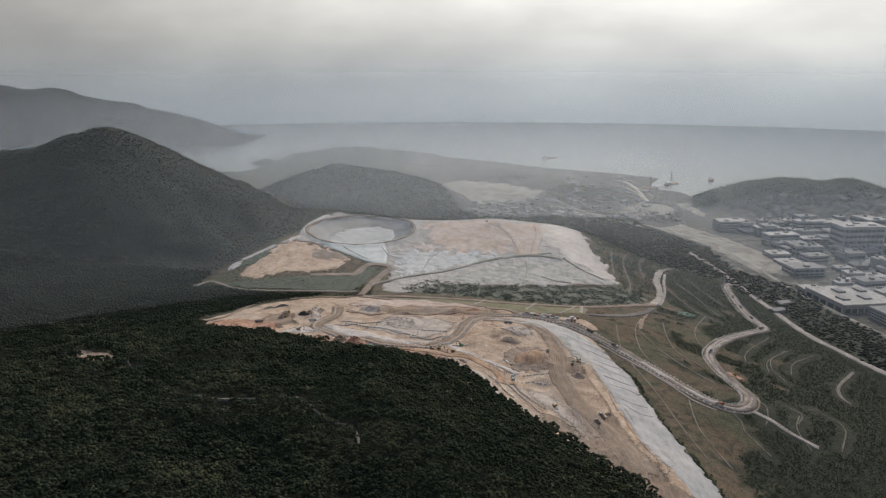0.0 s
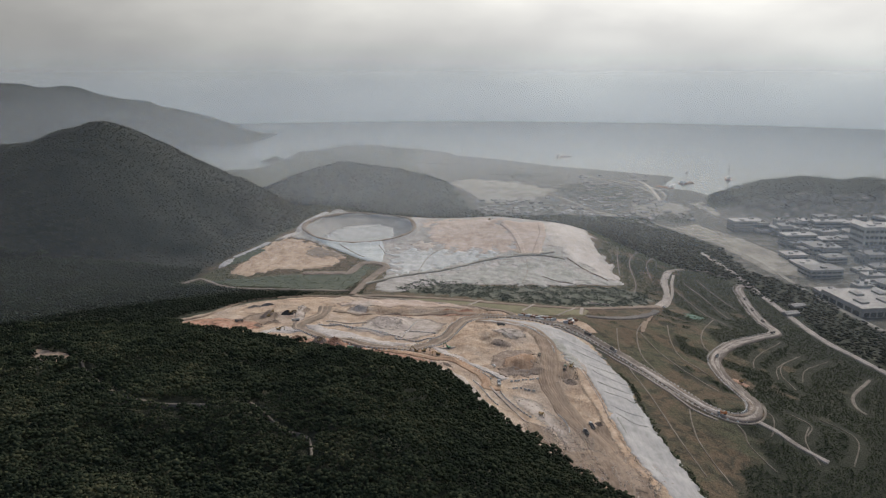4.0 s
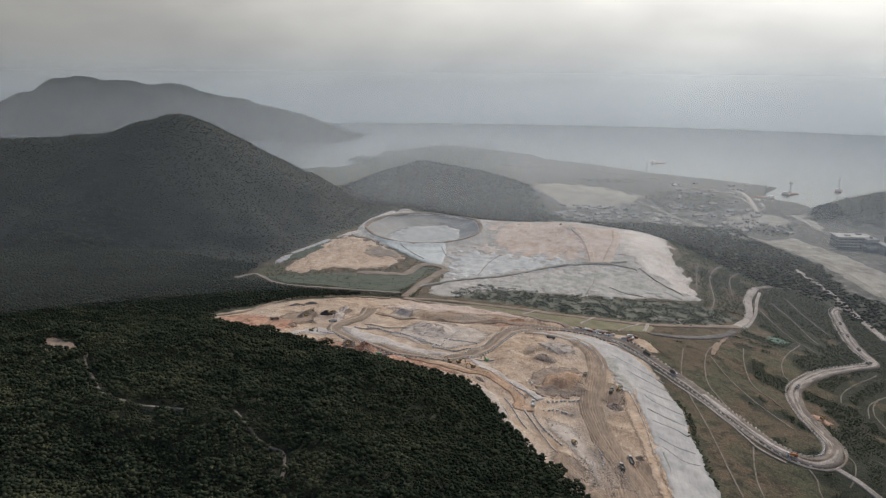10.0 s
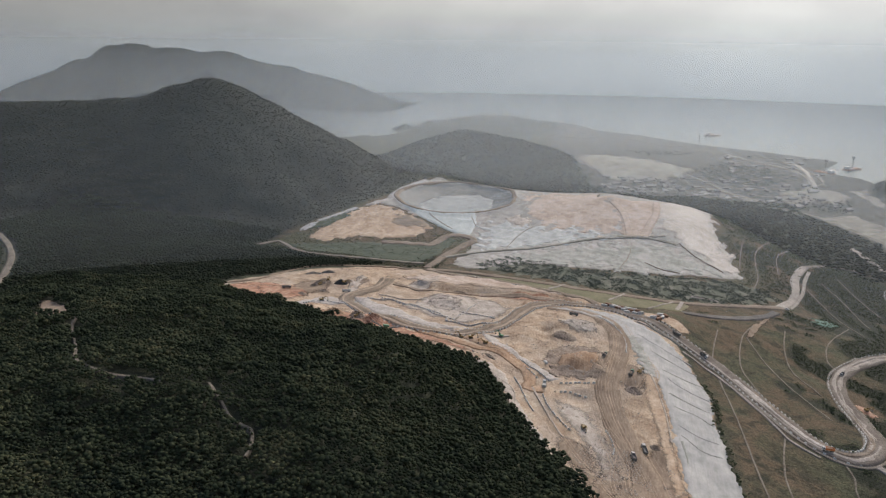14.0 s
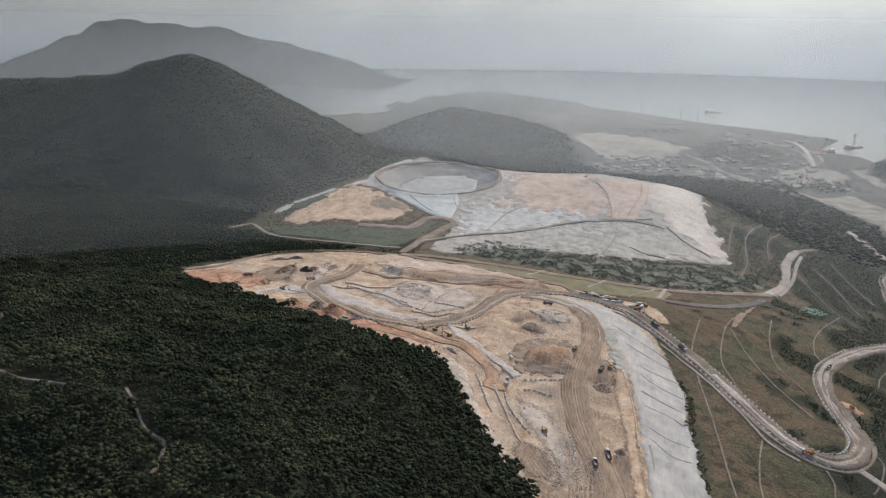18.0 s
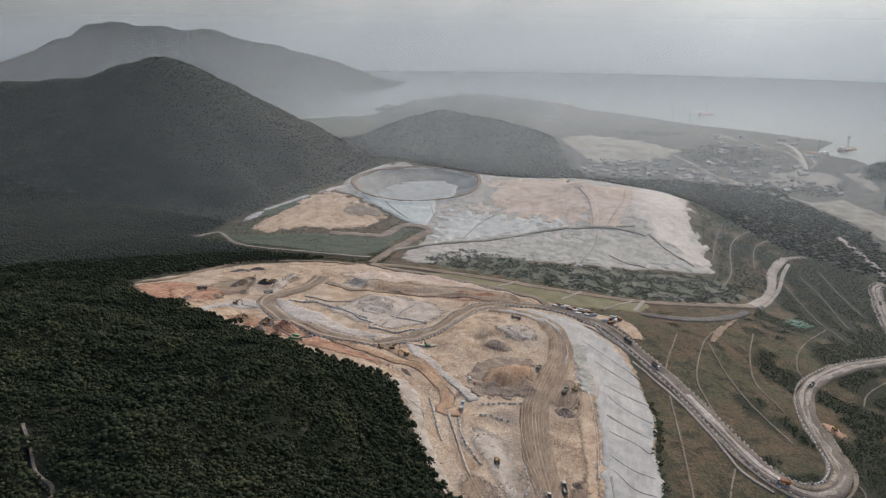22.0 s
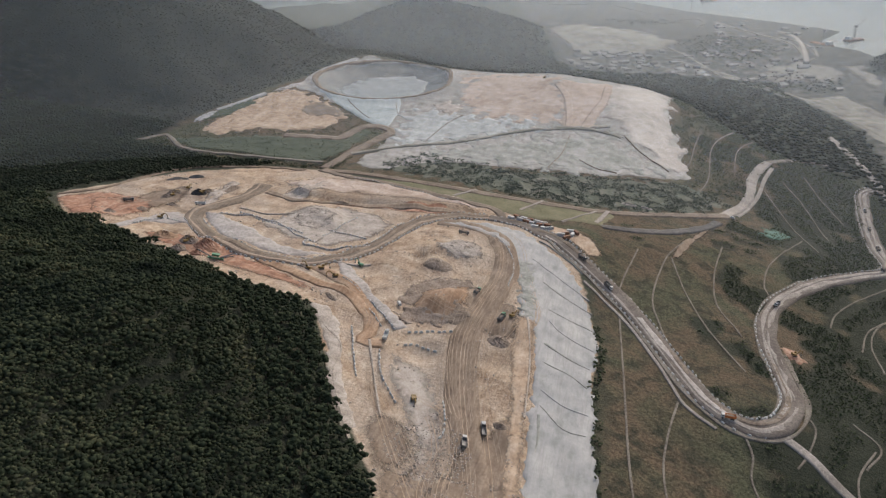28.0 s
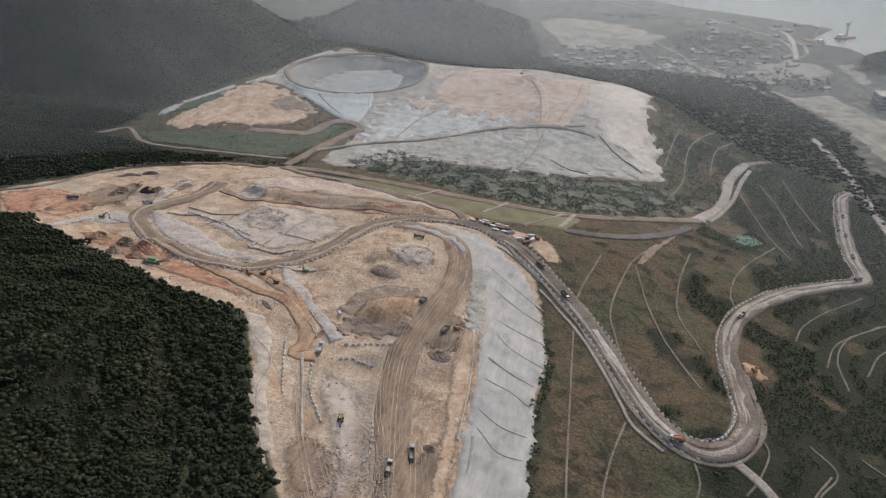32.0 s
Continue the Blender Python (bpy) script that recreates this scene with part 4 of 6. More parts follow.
sheet("cap_gravel", [(-52, 1232), (-37, 1257), (-13, 1232), (-24, 1206)], M["rock"], 3.0, 1.6, "grey gravel patch on the landfill", "gravel", ragged=5, grain=14, seed=53)
sheet("grey_gravel", [(70, 655), (100, 640), (115, 612), (124, 584), (124, 550), (110, 540), (106, 575), (92, 600), (76, 625)], M["rock"], 3.0, 0.45, "grey gravel spread on the pit floor", "gravel", ragged=6, seed=23, fade=8.0)
sheet("drain_cut", [(241, 884), (253, 930), (284, 985), (290, 988), (266, 935), (250, 888)], M["track"], 3.0, 0.5, "brown earth strip beside a drain on the slope", "soil", ragged=2, seed=24, fade=2.0)
sheet("quarry_floor", [(-11, 2258), (77, 2335), (205, 2268), (303, 2152), (220, 2003), (134, 1920), (58, 1988)], M["site"], 14.0, 1.2, "pale bare ground of the far reclaimed site", "site", ragged=14, grain=90, seed=25)
sheet("field_platform", [(475, 1647), (551, 1700), (603, 1540), (642, 1370), (612, 1270), (556, 1290), (532, 1479)], M["site"], 8.0, 1.0, "grey empty platform beside the factories", "site", ragged=3, grain=60, seed=26)
sheet("sand_yard", [(460, 1913), (534, 1964), (574, 1826), (536, 1812), (450, 1800)], M["site"], 8.0, 1.2, "pale sandy yard near the port", "site", ragged=8, grain=60, seed=27)

# ---- roads, tracks and drainage channels ----
HAUL = [(-132, 905), (-129, 857), (-142, 812), (-139, 791), (-121, 771), (-94, 750), (-66, 738), (-39, 735), (-15, 742), (3, 765), (17, 795), (27, 833), (38, 865), (60, 890), (85, 900)]
MAIN = [(85, 900), (112, 897), (142, 866), (169, 833), (194, 803), (217, 770), (237, 729), (255, 693), (270, 677), (285, 673), (301, 683), (312, 711), (311, 742), (308, 774), (309, 803),
        (319, 845), (339, 880), (370, 917), (407, 946), (438, 970), (441, 1020), (447, 1077), (457, 1140), (470, 1195), (498, 1215)]
NORTH = [(-112, 998), (-76, 995), (-23, 985), (52, 972), (127, 965), (179, 962), (229, 980), (281, 1006), (303, 1022)]
ROADS = [
    ("haul_road", HAUL, 13, "haul", 0.9, "brown haul road bending round the pit"),
    ("main_road", MAIN, 13, "roadbed", 0.9, "dusty grey-brown haul road with a hairpin bend"),
    ("upper_road", [(-114, 998), (-84, 980), (-60, 974), (-24, 963), (15, 950), (54, 936), (77, 931), (92, 918), (97, 900)], 8, "haul", 0.9, "grey-brown road between the turf and the upper terrace"),
    ("rim_track", [(-278, 806), (-256, 831), (-247, 876), (-238, 918), (-220, 944), (-192, 964), (-160, 983), (-128, 990)], 5, "track", 0.9, "dark earth track along the rim of the pit"),
    ("edge_track", [(-100, 752), (-72, 741), (-46, 729), (-9, 712), (17, 702), (33, 697), (47, 681)], 8, "ochre", 0.6, "brown earth track below the haul road"),
    ("landfill_lane", [(101, 1316), (116, 1281), (125, 1233), (128, 1191)], 9, "pink", 2.2, "brown vehicle lane up the landfill"),
    ("landfill_lane", [(168, 1325), (165, 1266), (155, 1224), (148, 1190)], 11, "pink", 2.2, "brown vehicle lane up the landfill"),
    ("landfill_ridge_lane", [(112, 1187), (140, 1188), (165, 1186), (192, 1174)], 5, "site", 2.0, "brown lane along the shoulder of the landfill"),
    ("turf_link", [(41, 951), (58, 979)], 3, "concrete", 1.0, "short pale path across the turf strip"),
    ("turf_link", [(108, 937), (125, 972)], 3, "concrete", 1.0, "short pale path across the turf strip"),
    ("turf_link", [(178, 923), (187, 967)], 4, "concrete", 1.0, "short pale path across the turf strip"),
    ("turf_link", [(148, 915), (177, 962)], 2, "concrete", 1.0, "short pale path across the turf strip"),
    ("side_drain", [(176, 800), (204, 766), (220, 737), (236, 699), (245, 678), (262, 664)], 2.2, "concrete", 0.8, "pale concrete drain beside the road"),
    ("pit_track", [(48, 866), (72, 866), (97, 852), (112, 820), (120, 782), (119, 744), (115, 709), (112, 679), (116, 648), (124, 614), (137, 572), (150, 520)], 17, "track", 0.4, "churned brown track down the pit floor"),
    ("turning_track", [(-23, 741), (4, 728), (30, 707), (49, 682), (55, 664), (54, 652), (66, 655)], 9, "ochre", 0.55, "brown dirt track curving down to a turning place"),
    ("north_road", NORTH, 10, "haul", 0.9, "pale dirt road along the foot of the landfill"),
    ("spur_road", [(297, 1018), (323, 1075), (335, 1118), (339, 1148), (353, 1191), (366, 1220)], 10, "concrete", 0.8, "wide pale concrete track over the spur"),
    ("spur_side_road", [(312, 1033), (337, 1096), (347, 1130), (354, 1159), (368, 1203)], 4, "concrete", 0.8, "narrow pale track beside the spur"),
    ("spur_crest_road", [(366, 1220), (402, 1256), (437, 1269), (462, 1256)], 8, "channel", 0.8, "pale stony platform along the spur's end"),
    ("landfill_road", [(-115, 1006), (-106, 1066), (-92, 1117), (-83, 1147), (-103, 1162), (-122, 1150), (-134, 1110), (-149, 1105), (-200, 1094)], 11, "haul", 1.4, "brown dirt road up to the landfill"),
    ("cap_road", [(-104, 1062), (-58, 1098), (8, 1127), (72, 1168), (129, 1187), (177, 1199)], 5, "site", 1.8, "grey-brown track across the landfill cap"),
    ("bank_path", [(-358, 1034), (-340, 1065), (-292, 1019), (-251, 1009), (-201, 1015), (-165, 1021), (-124, 1029)], 5, "channel", 1.2, "pale path along the turfed bank"),
    ("asphalt_road", [(183, 913), (211, 924), (245, 944), (277, 974), (290, 995)], 9, "asphalt", 0.9, "short dark asphalt road on the slope"),
    ("shore_road", [(470, 1420), (492, 1253), (494, 1164), (494, 1079), (492, 998), (497, 950), (511, 912), (524, 874), (560, 790)], 9, "concrete", 0.8, "pale road along the foot of the hills"),
    ("port_road", [(546, 2358), (573, 2264), (547, 1999), (523, 1970)], 10, "concrete", 1.5, "pale road to the far port"),
    ("town_road", [(294, 1924), (370, 1825), (427, 1743), (500, 1600), (560, 1400), (575, 1200), (600, 1000), (650, 800)], 8, "site", 1.2, "pale road through the industrial estate"),
    ("west_wall_strip", [(-316, 1147), (-298, 1174), (-277, 1209)], 6, "liner", 1.4, "pale sprayed wall at the mountain's foot"),
    ("north_wall_strip", [(-245, 1290), (-240, 1346), (-220, 1412)], 8, "liner", 1.4, "pale sprayed wall beside the basin"),
    ("basin_rim_road", BASIN + BASIN[:2], 6, "haul", 1.6, "brown track round the rim of the basin"),
    ("bank_track", [(-118, 884), (-85, 872), (-40, 880), (20, 893), (62, 900)], 7, "track", 0.9, "brown track along the top of the inner bank"),
    ("service_ramp", [(301, 671), (314, 662), (330, 645), (348, 632)], 6, "concrete", 0.8, "straight brown ramp below the hairpin"),
]
for name, line, width, m, lift, label in ROADS:
    ribbon(name, line, width, M[m], lift, label, bank=1.0 if "wall" in name or "landfill" in name else 0.35)
for name, line, width, shift, m, label in (("road_lane", MAIN[:14], 2.6, -3.2, "haul", "darker wheel-worn lane of the road"), ("road_lane", MAIN[2:9], 1.6, 3.6, "concrete", "pale dusty edge of the road"), ("road_lane", MAIN[8:], 4.5, 2.0, "concrete", "pale dusty lane of the road"), ("road_lane", MAIN[10:], 3.0, -3.0, "concrete", "pale dusty lane of the road"),
                                           ("road_lane", MAIN[5:9], 4.0, -0.4, "pale_liner", "pale dusty stretch of the road"), ("road_lane", HAUL, 2.6, -2.6, "track", "darker wheel-worn lane of the road"), ("road_lane", HAUL, 2.4, 2.8, "rut", "pale wheel-worn lane of the road"),
                                           ("road_verge", MAIN[2:14], 3.0, 8.8, "channel", "pale stony verge of the road"), ("road_verge", MAIN[9:], 2.2, -8.2, "channel", "pale stony verge of the road")):
    tagged(new(name, ribbon(name, line, width, M[m], 1.1 if name == "road_lane" else 0.7, wobble=0.3, shift=shift, ob=False)), label, "road", kind="structure")
for line in ([(132, 1166), (129, 1120), (118, 1072)], [(149, 1103), (167, 1086), (191, 1079)], [(-90, 1200), (-104, 1236)], [(-167, 1225), (-140, 1196), (-121, 1180)], [(-7, 1208), (-21, 1180), (-32, 1125)], [(195, 1181), (217, 1141), (246, 1109)]):
    tagged(new("cap_seam", ribbon("cap_seam", line, 0.55, M["haul"], 1.9, ob=False, bank=1.0)), "thin dark seam across the landfill cap", "seam", "landfill seams", "structure")
PORT_ROADS = [[(230, 2163), (308, 1988), (363, 1803), (405, 1746), (432, 1703), (450, 1645)], [(496, 2292), (528, 2252), (551, 2170), (549, 2066), (528, 1998)], [(530, 2268), (567, 2230), (583, 2153), (578, 2057), (554, 2004)], [(241, 2384), (293, 2447), (354, 2509), (372, 2443), (344, 2364)], [(-322, 3211), (-218, 3077), (-101, 2913), (6, 2828)], [(-193, 2775), (-57, 2673), (48, 2714)], [(132, 2722), (237, 2566), (306, 2584)], [(407, 2452), (464, 2349), (508, 2287)]]
for line in PORT_ROADS:
    tagged(new("estate_track", ribbon("estate_track", line, 6, M["site"], 1.4, ob=False, wobble=0.3)), "pale track across the far works site", "road", "far tracks", "structure")
for k, outline in enumerate([[(449, 1864), (526, 1967), (577, 1960), (591, 1881), (540, 1808), (491, 1830), (447, 1770)], [(356, 1806), (378, 1802), (418, 1733), (427, 1697), (391, 1749)], [(613, 1960), (642, 1954), (647, 1838), (636, 1766), (621, 1831)]]):
    sheet("works_pad", outline, M["site"], 7.0, 1.3, "pale bare pad of the far works site", "site", ragged=7, grain=50, seed=61 + k)
SLOPE_STAINS = [[(136, 849), (155, 831), (174, 809)], [(136, 810), (159, 790), (182, 773)], [(148, 778), (165, 765), (185, 757)], [(156, 739), (174, 735), (188, 731)], [(159, 722), (170, 711), (189, 705)], [(159, 694), (174, 686), (188, 683)], [(161, 673), (175, 670), (188, 663)], [(163, 647), (175, 640), (190, 639)], [(164, 625), (166, 608), (166, 595)], [(164, 633), (178, 620), (190, 621)]]
for k, line in enumerate(SLOPE_STAINS):
    me = ribbon("slope_stain", line, 0.35 + 0.3 * (k % 3), M["liner" if k % 3 == 1 else "cap_grey"], 1.0, ob=False, wobble=0.35, bank=1.0)
    tagged(new("slope_stain", me), "grey-brown run-off streak down the pale slope", "stain", "run-off streaks", "structure")
CHANNELS = [
    [(215, 884), (206, 832), (202, 802)], [(255, 927), (238, 881), (227, 808), (232, 767), (238, 742)], [(243, 886), (253, 829), (266, 778), (286, 734)],
    [(289, 939), (278, 881), (276, 826), (289, 781)], [(371, 1013), (331, 934), (319, 889), (320, 870)], [(204, 763), (207, 712), (211, 650), (214, 610), (220, 560)],
    [(241, 680), (234, 644), (232, 610), (240, 560)], [(278, 664), (281, 650), (279, 630), (290, 600)], [(313, 705), (321, 690), (313, 665), (305, 651)],
    [(362, 842), (371, 866), (393, 897), (429, 935)], [(438, 898), (404, 865), (389, 830), (389, 793)], [(348, 712), (360, 694), (346, 670)],
    [(270, 1142), (277, 1193), (288, 1254)], [(278, 1076), (290, 1123), (299, 1210), (333, 1306)], [(320, 1156), (330, 1225), (355, 1286)],
    [(346, 1146), (365, 1069), (381, 987)], [(376, 1167), (390, 1113), (399, 1029)], [(405, 1204), (412, 1146), (424, 1081)],
    [(337, 624), (339, 658), (356, 690)], [(496, 848), (455, 802), (442, 771), (445, 756)], [(371, 634), (399, 682), (395, 704), (379, 718)],
    [(379, 816), (394, 854), (434, 896)], [(407, 819), (427, 857), (468, 890)], [(109, 930), (125, 962)], [(149, 912), (172, 955)], [(178, 920), (189, 955)],
]
for k, line in enumerate(CHANNELS):
    me = ribbon("drainage_channel", line, 1.2 if k not in (19,) else 4.0, M["channel"], 0.5, ob=False)
    tagged(new("drainage_channel", me), "narrow pale concrete drainage channel on the slope", "channel", "drainage channels", "structure")


# ---- trees and shrubs ----
_t = (1 + 5**0.5) / 2
ICO = np.array([(-1, _t, 0), (1, _t, 0), (-1, -_t, 0), (1, -_t, 0), (0, -1, _t), (0, 1, _t), (0, -1, -_t), (0, 1, -_t), (_t, 0, -1), (_t, 0, 1), (-_t, 0, -1), (-_t, 0, 1)]) / 1.902
ICO_F = np.array([(0, 11, 5), (0, 5, 1), (0, 1, 7), (0, 7, 10), (0, 10, 11), (1, 5, 9), (5, 11, 4), (11, 10, 2), (10, 7, 6), (7, 1, 8),
                  (3, 9, 4), (3, 4, 2), (3, 2, 6), (3, 6, 8), (3, 8, 9), (4, 9, 5), (2, 4, 11), (6, 2, 10), (8, 6, 7), (9, 8, 1)])
rng = np.random.RandomState(7)


def clumps(centres, radii, squash=0.8):
    """Ragged leaf clumps: corners and faces."""
    n = len(centres)
    jag = rng.uniform(0.62, 1.3, (n, 12, 1))
    turn = rng.uniform(0, 2 * math.pi, n)
    c, s = np.cos(turn)[:, None], np.sin(turn)[:, None]
    v = ICO[None] * jag * radii[:, None, None]
    v = np.stack([v[..., 0] * c - v[..., 1] * s, v[..., 0] * s + v[..., 1] * c, v[..., 2] * squash], -1) + centres[:, None]
    return v.reshape(-1, 3), (ICO_F[None] + 12 * np.arange(n)[:, None, None]).reshape(-1, 3)


OCT = np.array([(1, 0, 0), (-1, 0, 0), (0, 1, 0), (0, -1, 0), (0, 0, 1), (0, 0, -1)], float)
OCT_F = np.array([(0, 2, 4), (2, 1, 4), (1, 3, 4), (3, 0, 4), (2, 0, 5), (1, 2, 5), (3, 1, 5), (0, 3, 5)])


def sprays(x, y, height, radius, count, flat=0.8, size=(0.26, 0.46), dome=0.8):
    """Whole crowns of many small leaf sprays over a dome: corners and faces."""
    n, z = len(x), land(x, y)
    a = 2.4 * np.arange(count)[None] + rng.uniform(0, 6.28, (n, 1)) + rng.uniform(-0.5, 0.5, (n, count))
    up = (np.arange(count)[None] + rng.uniform(0, 1, (n, count))) / count
    out = radius[:, None] * np.sqrt(1 - (1 - up * 0.98) ** 2) * rng.uniform(0.75, 1.08, (n, count))
    c = np.stack([x[:, None] + out * np.cos(a), y[:, None] + out * np.sin(a), z[:, None] + height[:, None] - radius[:, None] * dome * up * rng.uniform(0.8, 1.15, (n, count))], -1).reshape(-1, 3)
    size = (radius[:, None] * rng.uniform(*size, (n, count))).ravel()
    m = len(c)
    spin = rng.uniform(0, 6.28, (m, 1))
    v = OCT[None] * rng.uniform(0.6, 1.35, (m, 6, 1)) * size[:, None, None]
    tip = rng.uniform(-0.6, 0.6, (m, 1)) * flat
    vx, vy, vz = v[..., 0], v[..., 1] * np.cos(tip) - v[..., 2] * np.sin(tip), v[..., 1] * np.sin(tip) + v[..., 2] * np.cos(tip)
    v = np.stack([vx * np.cos(spin) - vy * np.sin(spin), vx * np.sin(spin) + vy * np.cos(spin), vz * flat], -1) + c[:, None]
    return v.reshape(-1, 3), (OCT_F[None] + 6 * np.arange(m)[:, None, None]).reshape(-1, 3)


def crowns(x, y, height, radius, count):
    """Clump centres of whole trees: a top clump and others round it."""
    n = len(x)
    z = land(x, y)
    a = rng.uniform(0, 2 * math.pi, (n, count)) + np.arange(count) * 2.4
    r = radius[:, None] * np.where(np.arange(count) == 0, 0.1, rng.uniform(0.4, 0.75, (n, count)))
    up = height[:, None] * np.where(np.arange(count) == 0, 0.92, rng.uniform(0.45, 0.85, (n, count)))
    c = np.stack([x[:, None] + r * np.cos(a), y[:, None] + r * np.sin(a), z[:, None] + up], -1)
    size = radius[:, None] * rng.uniform(0.34, 0.66, (n, count))
    return c.reshape(-1, 3), size.ravel()


def spots(x0, x1, y0, y1, step, keep):
    gx, gy = np.meshgrid(np.arange(x0, x1, step), np.arange(y0, y1, step), indexing="ij")
    x, y = gx.ravel() + rng.uniform(-0.48, 0.48, gx.size) * step, gy.ravel() + rng.uniform(-0.48, 0.48, gx.size) * step
    k = keep(x, y)
    return x[k], y[k]


def wooded(x, y):
    return (edge_distance(x, y, PIT) < np.where(x < 0, -9, -2)) & (edge_distance(x, y, SLOPES) < -2) & (edge_distance(x, y, TOWN) < -4) & (edge_distance(x, y, COAST) > 15)


TRAILS = [[(-102, 482), (-89, 471), (-76, 459), (-61, 451), (-54, 436), (-53, 429)], [(-254, 566), (-243, 548), (-216, 518), (-188, 485), (-163, 473), (-141, 475), (-126, 474)], [(-652, 912), (-608, 880), (-563, 836), (-524, 781), (-502, 736), (-485, 690)]]
CLEARING = [(-320, 606), (-314, 612), (-277, 591), (-261, 570), (-271, 561), (-290, 564)]
_trail = np.vstack([curve_through(t, 3.0) for t in TRAILS])


def off_trail(x, y, wide=3.3):
    keep = np.ones(len(x), bool)
    for tx, ty in _trail:
        keep &= (x - tx) ** 2 + (y - ty) ** 2 > wide * wide
    return keep


for line in TRAILS:
    me = ribbon("trail", line, 1.6 if line[0][0] > -600 else 7.0, M["channel"], 2.5 if line[0][0] > -600 else 1.2, ob=False)
    tagged(new("trail", me), "pale footpath worn through the forest", "path", "forest trails", "structure")


sheet("forest_clearing", CLEARING, M["track"], 2.5, 1.5, "small clearing of bare reddish earth in the forest", "soil", ragged=2, grain=9, seed=58, fade=3.0)


def tree_variant(seed):
    """One broadleaf tree: a tapered trunk with limbs and a crown of ragged clumps."""
    r = np.random.RandomState(seed)
    root = new("tree")
    bm = bmesh.new()
    rod(bm, (0, 0, -1.5), (0.2, 0.1, 3.6), 0.32, 0.2, 7)
    centres, sizes = [(0.1, 0, 7.2)], [1.7]
    for k in range(13):
        a, q = k * 2.4 + r.uniform(-0.4, 0.4), r.uniform(1.1, 2.9)
        p = (q * math.cos(a), q * math.sin(a), r.uniform(3.6, 6.6))
        centres.append(p)
        sizes.append(r.uniform(0.8, 1.45))
        if k < 6:
            rod(bm, (0.15, 0.08, 2.6), p, 0.14, 0.04, 5)
    part("trunk", bm, M["bark"], root)
    v, fc = clumps(np.array(centres), np.array(sizes))
    ob = new("crown", mesh_of("crown", v, fc, M["forest"], False))
    ob.parent = root
    return tagged(root, "dark green broadleaf tree on the edge of the forest", "tree", "trees on the hill's edge")


variants = [tree_variant(s) for s in (11, 12, 13, 14)]
EDGE = [(14, 672), (-41, 680), (-62, 664), (-20, 640), (10, 600), (40, 552), (70, 510), (100, 470), (130, 480), (85, 555), (53, 604), (28, 648)]
ex, ey = spots(-60, 130, 465, 682, 5.2, lambda x, y: (edge_distance(x, y, EDGE) > 0) & wooded(x, y))
ez = land(ex, ey)
for k in range(len(ex)):
    if k < 4:
        t = variants[k]
        t.matrix_basis = pose(ex[k], ey[k], ez[k], 0, 0, 40 * k)
    elif k < 290:
        t = copy_thing(variants[k % 4], pose(ex[k], ey[k], ez[k], 0, 0, rng.uniform(0, 360)))
        t.scale = [rng.uniform(0.75, 1.15)] * 3
print("edge trees", len(ex))

hx, hy = spots(-470, 150, 320, 800, 4.9, lambda x, y: wooded(x, y) & ((edge_distance(x, y, EDGE) < -1) | (x > ex[285])))
k = off_trail(hx, hy) & (edge_distance(hx, hy, CLEARING) < 1)
hx, hy = hx[k], hy[k]
lower = np.clip(1.0 + 0.16 * _wave(hx, hy, 40, 31), 0.7, 1.3)
big = rng.uniform(0, 1, len(hx)) ** 2.2
v, fc = sprays(hx, hy, (5.4 + 3.2 * big) * lower, 2.9 + 2.4 * big, 15, 0.75, (0.22, 0.40), 0.55)
tagged(new("forest", mesh_of("forest", v, fc, M["forest"], True)), "dense dark green broadleaf forest covering the near hill", "forest", kind="stuff")
print("forest", len(hx))

vx_, vy_ = spots(-700, -110, 700, 1100, 5.6, lambda x, y: wooded(x, y) & ~((x > -470) & (y < 800)) & (land(x, y) < 112) & off_trail(x, y, 9.0))
v, fc = sprays(vx_, vy_, rng.uniform(3.0, 6.0, len(vx_)), rng.uniform(3.0, 4.6, len(vx_)), 6, 0.6, (0.34, 0.56))
tagged(new("valley_woods", mesh_of("valley_woods", v, fc, M["wood_foot"], True)), "dark woods filling the valley below the mountain", "woods", kind="stuff")
front = lambda x, y: wooded(x, y) & (land(x, y) >= 3) & (x < -170) & (y < 1560) & (x > -1150) & ~((x > -700) & (y < 1100) & (land(x, y) < 112)) & ~((x > -470) & (y < 800)) & off_trail(x, y, 9.0)
mx, my = spots(-1150, -170, 760, 1560, 7.0, front)
v, fc = sprays(mx, my, rng.uniform(0.5, 1.8, len(mx)), rng.uniform(3.4, 5.6, len(mx)), 4, 0.35, (0.4, 0.62))
tagged(new("mountain_scrub", mesh_of("mountain_scrub", v, fc, M["wood_far"], True)), "grey-green scrub covering the mountain side", "scrub", kind="stuff")
nx, ny = spots(-560, 720, 600, 2130, 10.5, lambda x, y: wooded(x, y) & (land(x, y) > 3) & (((y >= 1235) & (x > 255)) | ((y >= 1400) & ((x > -170) | (y > 1560))) | (x > 480)))
v, fc = sprays(nx, ny, rng.uniform(1.8, 4.0, len(nx)), rng.uniform(4.5, 8.0, len(nx)), 5, 0.4, (0.42, 0.68))
tagged(new("hillside_woods", mesh_of("hillside_woods", v, fc, M["wood_low"], True)), "dark scrubby woods on the far hills and lowland", "woods", kind="stuff")
rx, ry = spots(460, 1400, 1800, 2200, 14.0, lambda x, y: wooded(x, y) | ((land(x, y) > 14) & (edge_distance(x, y, COAST) > 15)))
DARK = [[(290, 2150), (381, 2291), (488, 2207), (506, 2073), (435, 1963), (326, 1995)], [(383, 1762), (499, 1882), (587, 1821), (548, 1722), (454, 1716)], [(120, 2420), (260, 2480), (330, 2420), (200, 2360)]]
